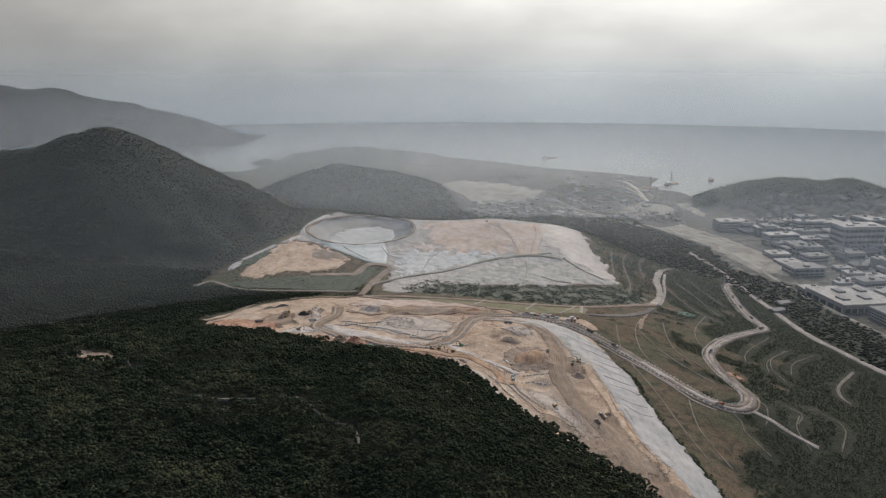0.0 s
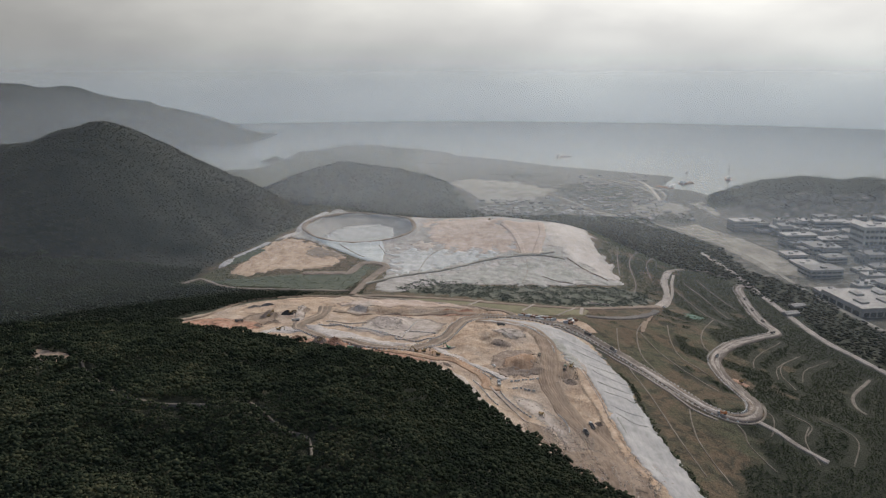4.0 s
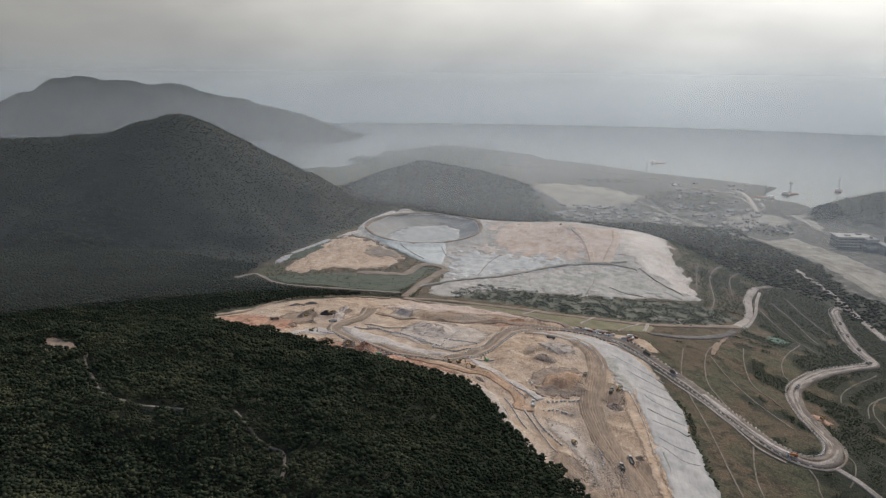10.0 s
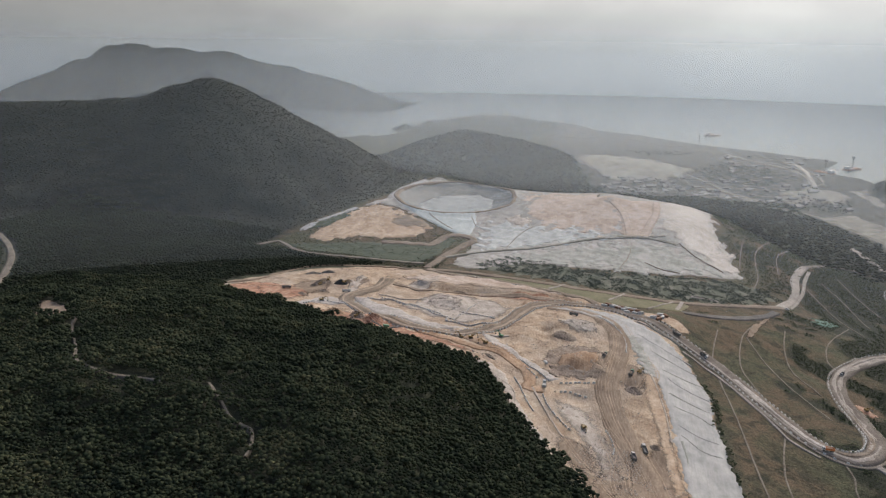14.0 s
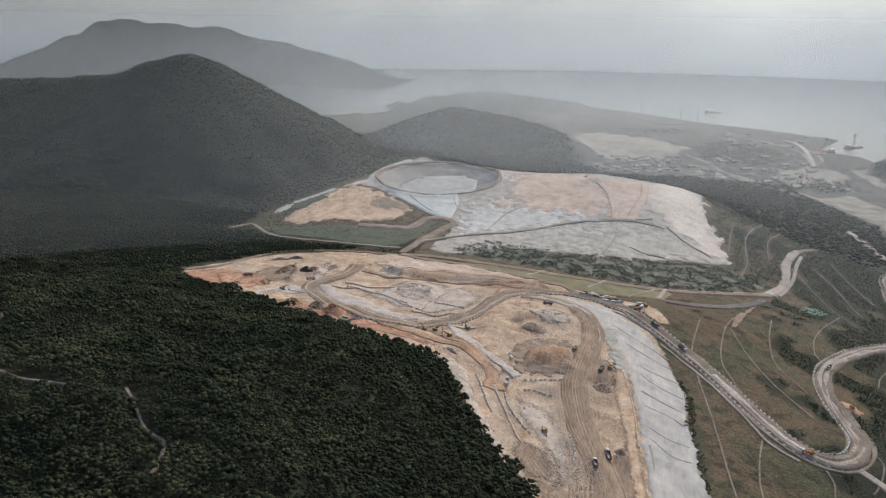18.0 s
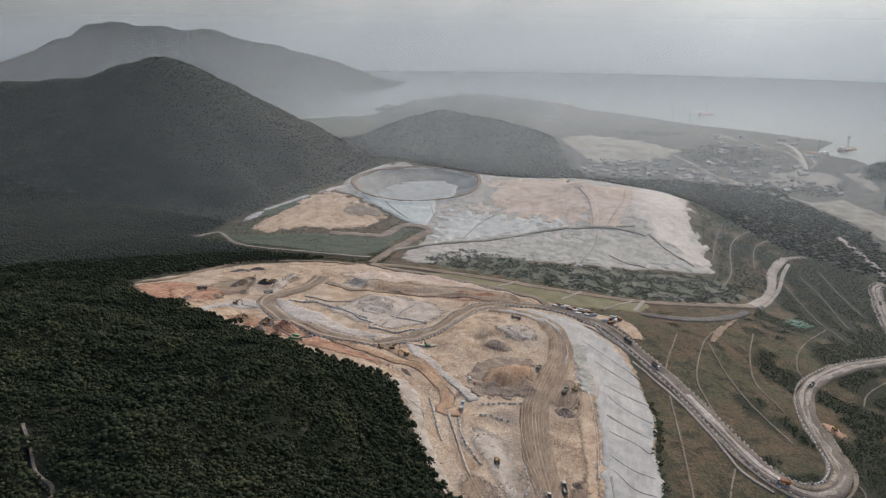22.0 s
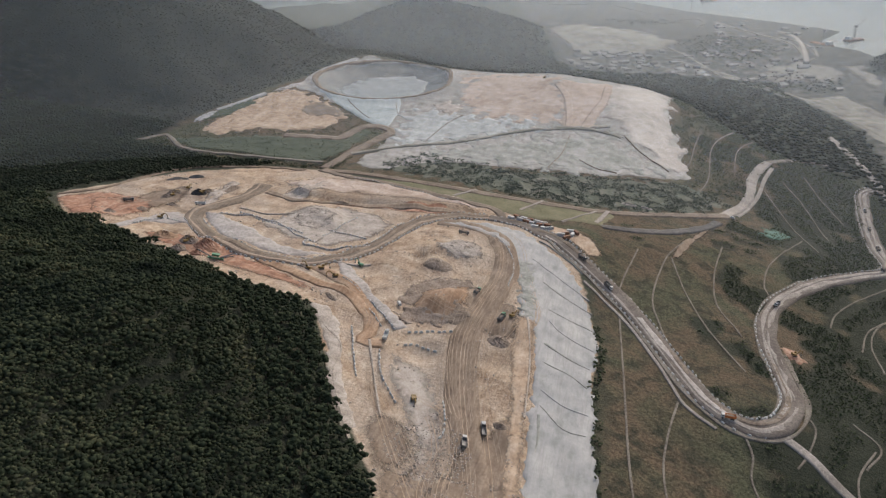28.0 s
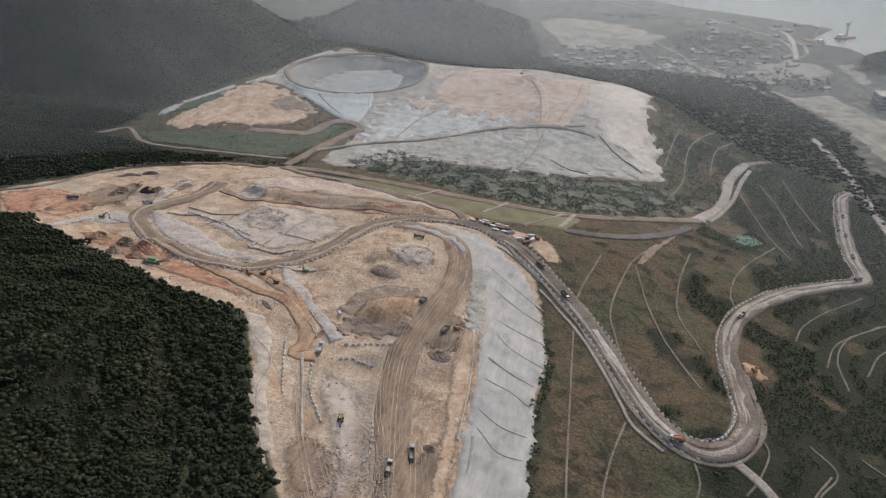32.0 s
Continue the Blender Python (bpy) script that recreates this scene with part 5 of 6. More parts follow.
dkx, dky = spots(90, 620, 1690, 2500, 13.0, lambda x, y: np.maximum.reduce([edge_distance(x, y, d) + 12 * _wave(x, y, 60, 91) for d in DARK]) > 0)
rx, ry = np.r_[rx, dkx], np.r_[ry, dky]
lx, ly = spots(-700, 0, 2120, 3100, 14.0, lambda x, y: (edge_distance(x, y, COAST) > 15) & (edge_distance(x, y, TOWN) < 0) & (land(x, y) > 12))
fx_, fy_ = np.r_[rx, lx], np.r_[ry, ly]
v, fc = sprays(fx_, fy_, rng.uniform(2, 4.5, len(fx_)), rng.uniform(6, 10, len(fx_)), 4, 0.4)
tagged(new("headland_woods", mesh_of("headland_woods", v, fc, M["wood_far"], True)), "dim scrub on the headlands by the sea", "woods", kind="stuff")

# scrub on the strip at the landfill's foot and over the eastern slopes
bx, by = spots(-70, 315, 970, 1090, 3.1, lambda x, y: (edge_distance(x, y, SCRUB) + 6 * _wave(x, y, 16, 41) > 0) & (_wave(x, y, 26, 42) + 0.6 * _wave(x, y, 9, 43) > -0.3))
v, fc = sprays(bx, by, rng.uniform(0.9, 3.0, len(bx)), rng.uniform(1.2, 2.6, len(bx)), 5)
tagged(new("scrub_strip", mesh_of("scrub_strip", v, fc, M["bush"], False)), "dark green bushes along the foot of the landfill", "bushes", kind="stuff")

ROAD_LINES = np.vstack([curve_through(l, 5.0) for _, l, *_ in ROADS] + [curve_through(l, 6.0) for l in CHANNELS])


def clear_of_roads(x, y, wide=8.5):
    keep = np.ones(len(x), bool)
    for j in range(0, len(x), 4000):
        d = (x[j : j + 4000, None] - ROAD_LINES[:, 0]) ** 2 + (y[j : j + 4000, None] - ROAD_LINES[:, 1]) ** 2
        keep[j : j + 4000] = d.min(1) > np.broadcast_to(wide, len(x))[j : j + 4000] ** 2
    return keep


def shrubby(x, y):
    out = (edge_distance(x, y, SLOPES) > -6) & (edge_distance(x, y, PIT) < -14) & (edge_distance(x, y, MOUND) < -5) & (edge_distance(x, y, WEST_FIELD) < -3) & (edge_distance(x, y, TURF) < -1)
    return out & ((thicket_vignette(x, y) > 0.15) | ((y > 1080) & (x > 262) & (_wave(x, y, 22, 53) > -0.5))) & (x > 200) & clear_of_roads(x, y, np.where(y > 1080, 4.0, 8.5))


sx, sy = spots(200, 545, 430, 1420, 3.9, shrubby)
wx, wy = spots(-365, -100, 975, 1060, 3.4, lambda x, y: (edge_distance(x, y, SLOPES) > -4) & (edge_distance(x, y, PIT) < -5) & (edge_distance(x, y, TURF) < 1) & (edge_distance(x, y, WEST_FIELD) < -3) & clear_of_roads(x, y, 5.0))
sx, sy = np.r_[sx, wx], np.r_[sy, wy]
v, fc = sprays(sx, sy, rng.uniform(0.7, 2.2, len(sx)), rng.uniform(1.2, 2.8, len(sx)), 4)
tagged(new("slope_shrubs", mesh_of("slope_shrubs", v, fc, M["shrub"], False)), "olive shrubs scattered over the eastern slopes", "shrubs", kind="stuff")
gx_, gy_ = spots(-330, -95, 1020, 1215, 4.2, lambda x, y: (((edge_distance(x, y, TURF) > 2) & (_wave(x, y, 24, 65) + 0.7 * _wave(x, y, 9, 66) > 0.1)) | ((edge_distance(x, y, WEST_FIELD) < -3) & (edge_distance(x, y, SLOPES) > 4) & (edge_distance(x, y, MOUND) < -4) & (_wave(x, y, 18, 67) > -0.2))) & clear_of_roads(x, y, 5.0))
v, fc = sprays(gx_, gy_, rng.uniform(0.5, 1.6, len(gx_)), rng.uniform(1.2, 2.6, len(gx_)), 4)
tagged(new("bank_shrubs", mesh_of("bank_shrubs", v, fc, M["shrub"], False)), "dark low shrubs growing over the turfed bank", "shrubs", kind="stuff")
wx, wy = spots(188, 222, 480, 740, 2.2, lambda x, y: (np.abs(edge_distance(x, y, WHITE_SLOPE) + 1.5) < 3.0) & (x > 186) & (_wave(x, y, 14, 61) > -0.3))
c, s = crowns(wx, wy, rng.uniform(0.8, 2.2, len(wx)), rng.uniform(0.9, 1.8, len(wx)), 2)
v, fc = clumps(c, s)
tagged(new("edge_bushes", mesh_of("edge_bushes", v, fc, M["shrub"], False)), "dark bushes along the edge of the pale slope", "bushes", kind="stuff")


# ---- vehicles and machines ----
def wheel(parent, x, y, r, w):
    t = part("wheel", bm_rod((x, y - w / 2, r), (x, y + w / 2, r), r, sides=12), M["rubber"], parent)
    part("rim", bm_rod((x, y - w / 2 - 0.02, r), (x, y + w / 2 + 0.02, r), r * 0.55, sides=10), M["steel"], t)


def dump_truck(label, cab_paint, bed_paint, load=None):
    """A tipper facing +x, 8.6 m long."""
    root = new("dump_truck")
    part("chassis", bm_box((-4.2, -0.5, 0.75), (4.0, 0.5, 1.1), 0.03), M["steel"], root)
    cab = part("cab", bm_box((2.2, -1.2, 0.9), (4.3, 1.2, 3.0), 0.18, 0.94), cab_paint, root)
    part("windscreen", bm_box((4.16, -1.0, 1.95), (4.3, 1.0, 2.75), 0.03), M["glass"], cab)
    for side in (-1, 1):
        part("side_window", bm_box((2.9, side * 1.19 - 0.03, 1.95), (3.9, side * 1.19 + 0.03, 2.65)), M["glass"], cab)
        part("headlight", bm_box((4.27, side * 0.85 - 0.16, 1.1), (4.36, side * 0.85 + 0.16, 1.32), 0.02), M["white"], cab)
    bed = bmesh.new()
    box(bed, (-4.2, -1.25, 1.15), (2.0, 1.25, 1.35))
    for side in (-1, 1):
        box(bed, (-4.2, side * 1.2 - 0.06, 1.3), (2.0, side * 1.2 + 0.06, 2.7))
        for k in range(5):
            box(bed, (-3.9 + 1.4 * k, side * 1.29 - 0.05, 1.3), (-3.75 + 1.4 * k, side * 1.29 + 0.05, 2.65))
    box(bed, (1.9, -1.25, 1.3), (2.05, 1.25, 3.0))
    box(bed, (-4.25, -1.25, 1.3), (-4.12, 1.25, 2.6))
    body = part("bed", bed, bed_paint, root)
    if load:
        heap = bmesh.new()
        bmesh.ops.create_icosphere(heap, subdivisions=2, radius=1)
        for v in heap.verts:
            v.co = Vector((-1.1 + v.co.x * 2.9, v.co.y * 1.1, 1.9 + v.co.z * 0.95 + 0.12 * math.sin(9 * v.co.x + 5 * v.co.y)))
        part("load", heap, load, body)
    for x in (3.1, -1.9, -3.2):
        for y in (-1.05, 1.05):
            wheel(root, x, y, 0.52, 0.36)
    return tagged(root, label, "truck", "dump trucks")


def excavator(label, paint):
    """A tracked digger facing +x, the arm bent down in front."""
    root = new("excavator")
    for y in (-1.2, 1.2):
        tr = bmesh.new()
        box(tr, (-1.9, y - 0.3, 0.05), (1.9, y + 0.3, 0.85), 0.25)
        t = part("track", tr, M["rubber"], root)
        for x in (-1.5, -0.5, 0.5, 1.5):
            part("roller", bm_rod((x, y - 0.34, 0.42), (x, y + 0.34, 0.42), 0.26, sides=8), M["steel"], t)
    part("turntable", bm_rod((0, 0, 0.75), (0, 0, 1.1), 0.75, sides=14), M["steel"], root)
    house = bmesh.new()
    box(house, (-2.4, -1.3, 1.1), (1.1, 1.3, 2.1), 0.12)
    box(house, (-2.45, -1.2, 1.2), (-1.4, 1.2, 2.35), 0.2)
    part("engine_house", house, paint, root)
    cab = part("cab", bm_box((0.0, 0.35, 2.0), (1.5, 1.3, 3.2), 0.1, 0.92), paint, root)
    part("cab_window", bm_box((0.15, 0.45, 2.3), (1.53, 1.33, 3.0), 0.05, 0.92), M["glass"], cab)
    part("boom", rod(rod(bmesh.new(), (0.9, -0.2, 1.7), (3.3, -0.2, 4.6), 0.34, 0.3, 6), (3.2, -0.2, 4.55), (5.4, -0.2, 4.2), 0.3, 0.22, 6), paint, root)
    part("stick", bm_rod((5.4, -0.2, 4.4), (5.9, -0.2, 1.7), 0.24, 0.17, 6), paint, root)
    bucket = bmesh.new()
    box(bucket, (5.2, -0.8, 0.5), (6.3, 0.4, 1.5), 0.2, 0.75)
    part("bucket", bucket, M["steel"], root)
    part("ram", bm_rod((1.6, -0.2, 1.6), (3.0, -0.2, 4.0), 0.1, sides=6), M["steel"], root)
    return tagged(root, label, "excavator", "excavators")


def van(label):
    root = new("van")
    b = bmesh.new()
    box(b, (-2.4, -0.95, 0.45), (2.4, 0.95, 1.25), 0.12)
    box(b, (-2.35, -0.9, 1.2), (1.5, 0.9, 2.1), 0.18, 0.93)
    body = part("body", b, M["white"], root)
    part("windscreen", bm_box((1.36, -0.75, 1.35), (1.55, 0.75, 1.95), 0.04), M["glass"], body)
    for x in (-1.5, 1.5):
        for y in (-0.85, 0.85):
            wheel(root, x, y, 0.36, 0.25)
    return tagged(root, label, "van", "vans")


def stand(thing, x, y, heading, lift=0.0):
    """Puts a thing on the ground, leaning with it; heading in degrees from +x."""
    c, s, d = math.cos(radians(heading)), math.sin(radians(heading)), 2.5
    z = lz(x, y)
    pitch = math.degrees(math.atan2(lz(x + d * c, y + d * s) - lz(x - d * c, y - d * s), 2 * d))
    roll = math.degrees(math.atan2(lz(x - d * s, y + d * c) - lz(x + d * s, y - d * c), 2 * d))
    thing.matrix_basis = pose(x, y, z + lift, 0, 0, heading) @ pose(0, 0, 0, roll, -pitch, 0)
    return thing


grey_tipper = dump_truck("white-cabbed dump truck with a grey bed on the haul road", M["white"], M["steel"])
dark_tipper = dump_truck("dark dump truck loaded with brown earth", M["steel"], M["steel"], M["dirt"])
green_tipper = dump_truck("green dump truck on the churned pit track", M["greenpaint"], M["steel"], M["dirt"])
orange_tipper = dump_truck("dump truck with a white cab and an orange bed", M["white"], M["orange"], M["tan"])
pale_tipper = dump_truck("white dump truck parked at the turning place", M["white"], M["white"])
stand(grey_tipper, 138, 601, 105, 0.75)
stand(dark_tipper, 172, 832, -48, 1.15)
stand(green_tipper, 108, 731, 80, 0.8)
stand(orange_tipper, 269, 675, -175, 1.2)
stand(pale_tipper, 66, 662, 95, 0.7)
for src, x, y, h, lift in ((grey_tipper, 131, 586, 100, 0.75), (grey_tipper, 194, 800, -52, 1.15), (grey_tipper, 324, 855, -118, 1.15), (dark_tipper, 432, 966, 40, 1.15), (dark_tipper, 446, 1075, 82, 1.15),
                           (dark_tipper, 441, 1022, 86, 1.15), (grey_tipper, 455, 1130, 80, 1.15), (dark_tipper, 76, 836, 10, 0.6), (pale_tipper, -150, 821, 200, 0.4), (dark_tipper, -208, 806, 30, 0.9), (green_tipper, 130, 704, 75, 0.5)):
    stand(copy_thing(src, pose(0, 0, 0)), x, y, h, lift)
digger = excavator("yellow tracked excavator working on the bare earth", M["yellow"])
green_digger = excavator("green tracked machine standing in the pit", M["greenpaint"])
stand(digger, -157, 774, 10, 0.9)
stand(green_digger, 19, 749, 150, 0.7)
for x, y, h in ((-106, 729, 40), (98, 610, -70), (10, 723, 200), (-12, 727, 170), (-4, 733, 20), (-185, 860, 100), (-183, 833, 60), (136, 708, 60), (324, 778, 30), (-160, 842, 0), (80, 1340, 20)):
    stand(copy_thing(digger, pose(0, 0, 0)), x, y, h, 0.7 if y < 1000 else 1.8)
site_van = van("white van parked on the earth platform")
stand(site_van, -137, 750, 20, 0.3)
for x, y, h in ((305, 1016, 150), (156, 872, 40), (63, 700, 120), (120, 908, 30)):
    stand(copy_thing(site_van, pose(0, 0, 0)), x, y, h, 0.9)


def screening_plant():
    root = new("screening_plant")
    part("hopper", bm_box((-2.2, -1.6, 2.4), (2.2, 1.6, 4.0), 0.1, 1.3), M["greenpaint"], root)
    part("frame", bm_box((-5.5, -1.2, 0.6), (5.5, 1.2, 1.4), 0.08), M["greenpaint"], root)
    for a, b in (((-3, 0, 1.6), (-13, 0, 5.5)), ((3, 0, 1.6), (12, 4, 5.0)), ((3, 0, 1.6), (12, -4, 5.0))):
        part("conveyor", bm_rod(a, b, 0.45, 0.45, 4), M["steel"], root)
    for x in (-4, 4):
        for y in (-1.1, 1.1):
            part("leg", bm_box((x - 0.15, y - 0.15, -0.3), (x + 0.15, y + 0.15, 2.5)), M["steel"], root)
    return tagged(root, "green screening plant with conveyors on red earth", "screening plant")


stand(screening_plant(), -74, 712, 20, 0.5)


def container(label, paint, name="container"):
    root = new(name)
    b = bm_box((-3.03, -1.22, 0.05), (3.03, 1.22, 2.6), 0.04)
    body = part("body", b, paint, root)
    for k in range(9):
        for side in (-1, 1):
            part("rib", bm_box((-2.7 + 0.66 * k, side * 1.23 - 0.03, 0.2), (-2.5 + 0.66 * k, side * 1.23 + 0.03, 2.45)), paint, body)
    part("door", bm_box((3.02, -1.1, 0.15), (3.08, 1.1, 2.5)), M["steel"], root)
    return tagged(root, label, "container", "site cabins and containers")


white_box = container("white site cabin in the roadside yard", M["white"])
grey_box = container("rusty storage container in the roadside yard", M["rust"])
stand(white_box, 104, 908, -20, 0.6)
stand(grey_box, 118, 903, -20, 0.6)
for k, (x, y) in enumerate(((108, 914), (112, 906), (115, 911), (121, 909), (124, 900), (128, 904), (131, 896), (127, 892), (135, 889), (138, 895), (141, 886), (134, 901))):
    stand(copy_thing(white_box if k % 3 else grey_box, pose(0, 0, 0)), x, y, -38 + 9 * (k % 4), 0.6)
for k, (x, y) in enumerate(((152, 866), (157, 861), (161, 868), (164, 873), (159, 876), (155, 870))):
    stand(copy_thing(grey_box if k % 2 else white_box, pose(0, 0, 0)), x, y, 40 * k, 0.6)


# ---- rows of concrete blocks ----
def barrier(label):
    b = bmesh.new()
    box(b, (-1.1, -0.45, -0.3), (1.1, 0.45, 0.45), 0.06)
    box(b, (-1.05, -0.3, 0.4), (1.05, 0.3, 1.0), 0.08, 0.85)
    me = bpy.data.meshes.new("barrier_block")
    b.to_mesh(me)
    b.free()
    me.materials.append(M["white"])
    return me


block_mesh = barrier("")
_rb = np.random.RandomState(3)


BLOCKS = []


def block_row(points, gap, shift, lift):
    """Places of barrier blocks along a line of the plan."""
    line = curve_through(points, 1.0)
    n = sides_of(line)
    step = np.r_[0, np.cumsum(np.hypot(*np.diff(line, axis=0).T))]
    for s in np.arange(gap, step[-1], gap):
        i = min(int(np.searchsorted(step, s)), len(line) - 1)
        x, y = line[i] + n[i] * (shift + _rb.uniform(-0.3, 0.3))
        BLOCKS.append(pose(x, y, lz(x, y) + lift, 0, 0, math.degrees(math.atan2(n[i][0], -n[i][1])) + _rb.uniform(-16, 16)))


PIT_ROWS = [[(42, 668), (54, 638), (64, 615)], [(66, 651), (74, 627), (89, 606)], [(74, 671), (102, 681)], [(112, 619), (119, 595), (118, 585)], [(14, 725), (39, 703), (69, 671)],
            [(76, 657), (84, 662), (98, 661)], [(45, 690), (60, 672)], [(98, 850), (116, 818), (125, 786), (126, 752)]]
BANK_ROWS = [[(-125, 804), (-109, 813), (-80, 812), (-35, 782), (-29, 792), (-19, 846)], [(-35, 782), (-34, 772), (-9, 776), (12, 791)], [(-31, 812), (5, 802)],
             [(-166, 748), (-160, 768), (-150, 778), (-138, 772)], [(-115, 820), (-78, 807), (-44, 795)], [(-70, 975), (-20, 958), (40, 936)]]
for row in PIT_ROWS:
    block_row(row, 3.6, 0, 0.5)
block_row(MAIN[:14], 5.0, -7.4, 0.5)
block_row(MAIN[:11], 6.0, 7.4, 0.5)
block_row(HAUL[3:], 4.5, 7.2, 0.5)
block_row(HAUL[3:], 4.5, -7.2, 0.5)
for row in BANK_ROWS:
    block_row(row, 3.6, 0, 0.5)
block_row(MAIN[9:], 6.0, -8.0, 0.5)
for m in BLOCKS[:296]:
    ob = new("barrier_block", block_mesh)
    ob.matrix_basis = m
    tagged(ob, "grey concrete barrier block at the roadside", "barrier", "roadside barrier blocks")
bv = np.array([v.co[:] for v in block_mesh.vertices])
block_mesh.calc_loop_triangles()
bf = np.array([t.vertices[:] for t in block_mesh.loop_triangles])
rest_v = np.vstack([bv @ np.array(m.to_3x3()).T + np.array(m.translation) for m in BLOCKS[296:]])
rest_f = np.vstack([bf + len(bv) * k for k in range(len(BLOCKS) - 296)])
tagged(new("far_barrier_blocks", mesh_of("far_barrier_blocks", rest_v, rest_f, M["white"], False)), "small grey concrete barrier blocks lining the farther road banks", "barriers", kind="stuff")
print("blocks", len(BLOCKS))

# ---- tipped piles ----
def tip_mound(label, x, y, rx, ry, h, turn, material):
    """A tipped pile of earth or rock with a lumpy crest, run out into the ground at its foot."""
    r, verts, faces = np.random.RandomState(int(abs(x * 7 + y * 13))), [], []
    rings, spokes = 8, 22
    bumps, c, s_ = r.uniform(0.72, 1.28, (rings + 1, spokes)), math.cos(radians(turn)), math.sin(radians(turn))
    for i in range(rings + 1):
        q = i / rings
        for k in range(spokes):
            a = 2 * math.pi * k / spokes
            w = q * (0.8 + 0.2 * bumps[rings, k])
            u, v = rx * w * math.cos(a), ry * w * math.sin(a)
            px, py = x + u * c - v * s_, y + u * s_ + v * c
            verts.append((px, py, h * (1 - q**1.3) * (bumps[i, k] if i else 1.0) - 0.4 * (i == rings)))
    pts = np.array(verts)
    pts[:, 2] += land(pts[:, 0], pts[:, 1]) + 0.4
    for i in range(rings):
        for k in range(spokes):
            faces.append((i * spokes + k, (i + 1) * spokes + k, (i + 1) * spokes + (k + 1) % spokes, i * spokes + (k + 1) % spokes))
    tagged(new("earth_mound", mesh_of("earth_mound", pts, faces, material, False)), label, "heap", "tipped piles")


for x, y, rx, ry, h, turn, m in ((-186, 838, 9, 4, 3.0, 40, "dirt"), (-189, 860, 8, 4, 2.5, 60, "dirt"), (-164, 843, 7, 5, 3.0, 10, "rubber"), (-158, 850, 5, 4, 2.2, 0, "dirt"), (-188, 829, 5, 4, 2.2, 0, "dirt"),
                                 (-200, 771, 6, 4, 2.4, 0, "dirt"), (-184, 790, 5, 4, 2.4, 30, "dirt"), (-169, 811, 6, 4, 2.0, 0, "dirt"), (-214, 889, 11, 4, 1.8, 50, "asphalt"), (-202, 902, 8, 3, 1.5, 20, "asphalt"),
                                 (-130, 737, 11, 8, 4.5, 20, "ochre"), (-106, 732, 8, 6, 4.0, 0, "dirt"), (-106, 718, 6, 5, 3.0, 0, "dirt"), (-90, 730, 11, 8, 5.0, 10, "red"), (-90, 718, 7, 6, 3.0, 0, "red"),
                                 (73, 762, 11, 8, 1.2, 0, "dirt"), (-150, 875, 14, 3.5, 2.4, 80, "dirt"), (-158, 892, 8, 3, 2.0, 70, "rock"), (-45, 880, 12, 3, 1.8, 5, "dirt"), (-92, 893, 10, 6, 2.5, 0, "rock"),
                                 (132, 682, 7, 6, 2.6, 0, "dirt"), (146, 608, 4, 3, 1.6, 0, "dirt"), (20, 690, 5, 2, 1.0, -30, "dirt"), (-17, 731, 4, 2, 1.2, 10, "dirt"), (206, 998, 9, 3, 1.8, -10, "rock"), (222, 995, 7, 3, 1.8, -10, "rock")):
    tip_mound({"dirt": "brown pile of tipped earth on the pit floor", "red": "red-brown pile of freshly tipped earth", "rock": "grey pile of broken rock", "ochre": "ochre pile of tipped earth"}.get(m, "dark pile of tipped spoil"), x, y, rx, ry, h, turn, M[m])

# ---- tyre tracks, berms and stones of the pit ----
_rt = np.random.RandomState(5)
PIT_LINE = [(60, 868), (97, 852), (114, 820), (121, 782), (120, 744), (116, 709), (114, 679), (118, 648), (126, 614), (139, 572), (150, 530)]
paths = [(PIT_LINE, s) for s in (-6.1, -1.8, 3.4, 6.3, 13)]
paths += [([(128, 640), (140, 680), (150, 720), (140, 760), (128, 800)], s) for s in (-5, 2)] + [([(118, 600), (132, 640), (138, 690), (128, 720)], s) for s in (-5, 3)]
paths += [([(62, 655), (70, 620), (88, 585), (110, 550), (128, 520)], s) for s in (-6, 2)] + [([(-20, 740), (8, 722), (34, 700), (50, 678), (52, 658)], s) for s in (-2.2, 1.7)]
paths += [([(-230, 800), (-190, 810), (-150, 800), (-140, 780)], s) for s in (-4, -1, 2, 5)] + [([(-100, 900), (-40, 905), (20, 912), (70, 915)], s) for s in (-3, 0, 3, 6)]


def tracks(name, paths, half, material, label, lift=0.75):
    """Pairs of narrow wheel marks along lines of the plan."""
    verts, faces, base = [], [], 0
    for line, shift in paths:
        p = curve_through(line, 3.0)
        n = sides_of(p)
        w = np.arange(len(p)) * 3.0
        p = p + n * (shift + 1.8 * np.sin(w * 0.021 + 1.7 * shift) + _rt.normal(0, 0.08, len(p)))[:, None]
        cut = _rt.randint(0, max(1, len(p) // 4)), len(p) - _rt.randint(0, max(1, len(p) // 4))
        p, n = p[cut[0] : cut[1]], n[cut[0] : cut[1]]
        if len(p) < 3:
            continue
        for q in (-1.1, 1.1):
            a, b = p + n * (q - half), p + n * (q + half)
            strip = np.stack([np.c_[a, land(a[:, 0], a[:, 1]) + lift], np.c_[b, land(b[:, 0], b[:, 1]) + lift]], 1).reshape(-1, 3)
            verts.append(strip)
            faces.append(grid_faces(len(p), 2) + base)
            base += len(strip)
    tagged(new(name, mesh_of(name, np.vstack(verts), np.vstack(faces), material)), label, "tracks", kind="stuff")


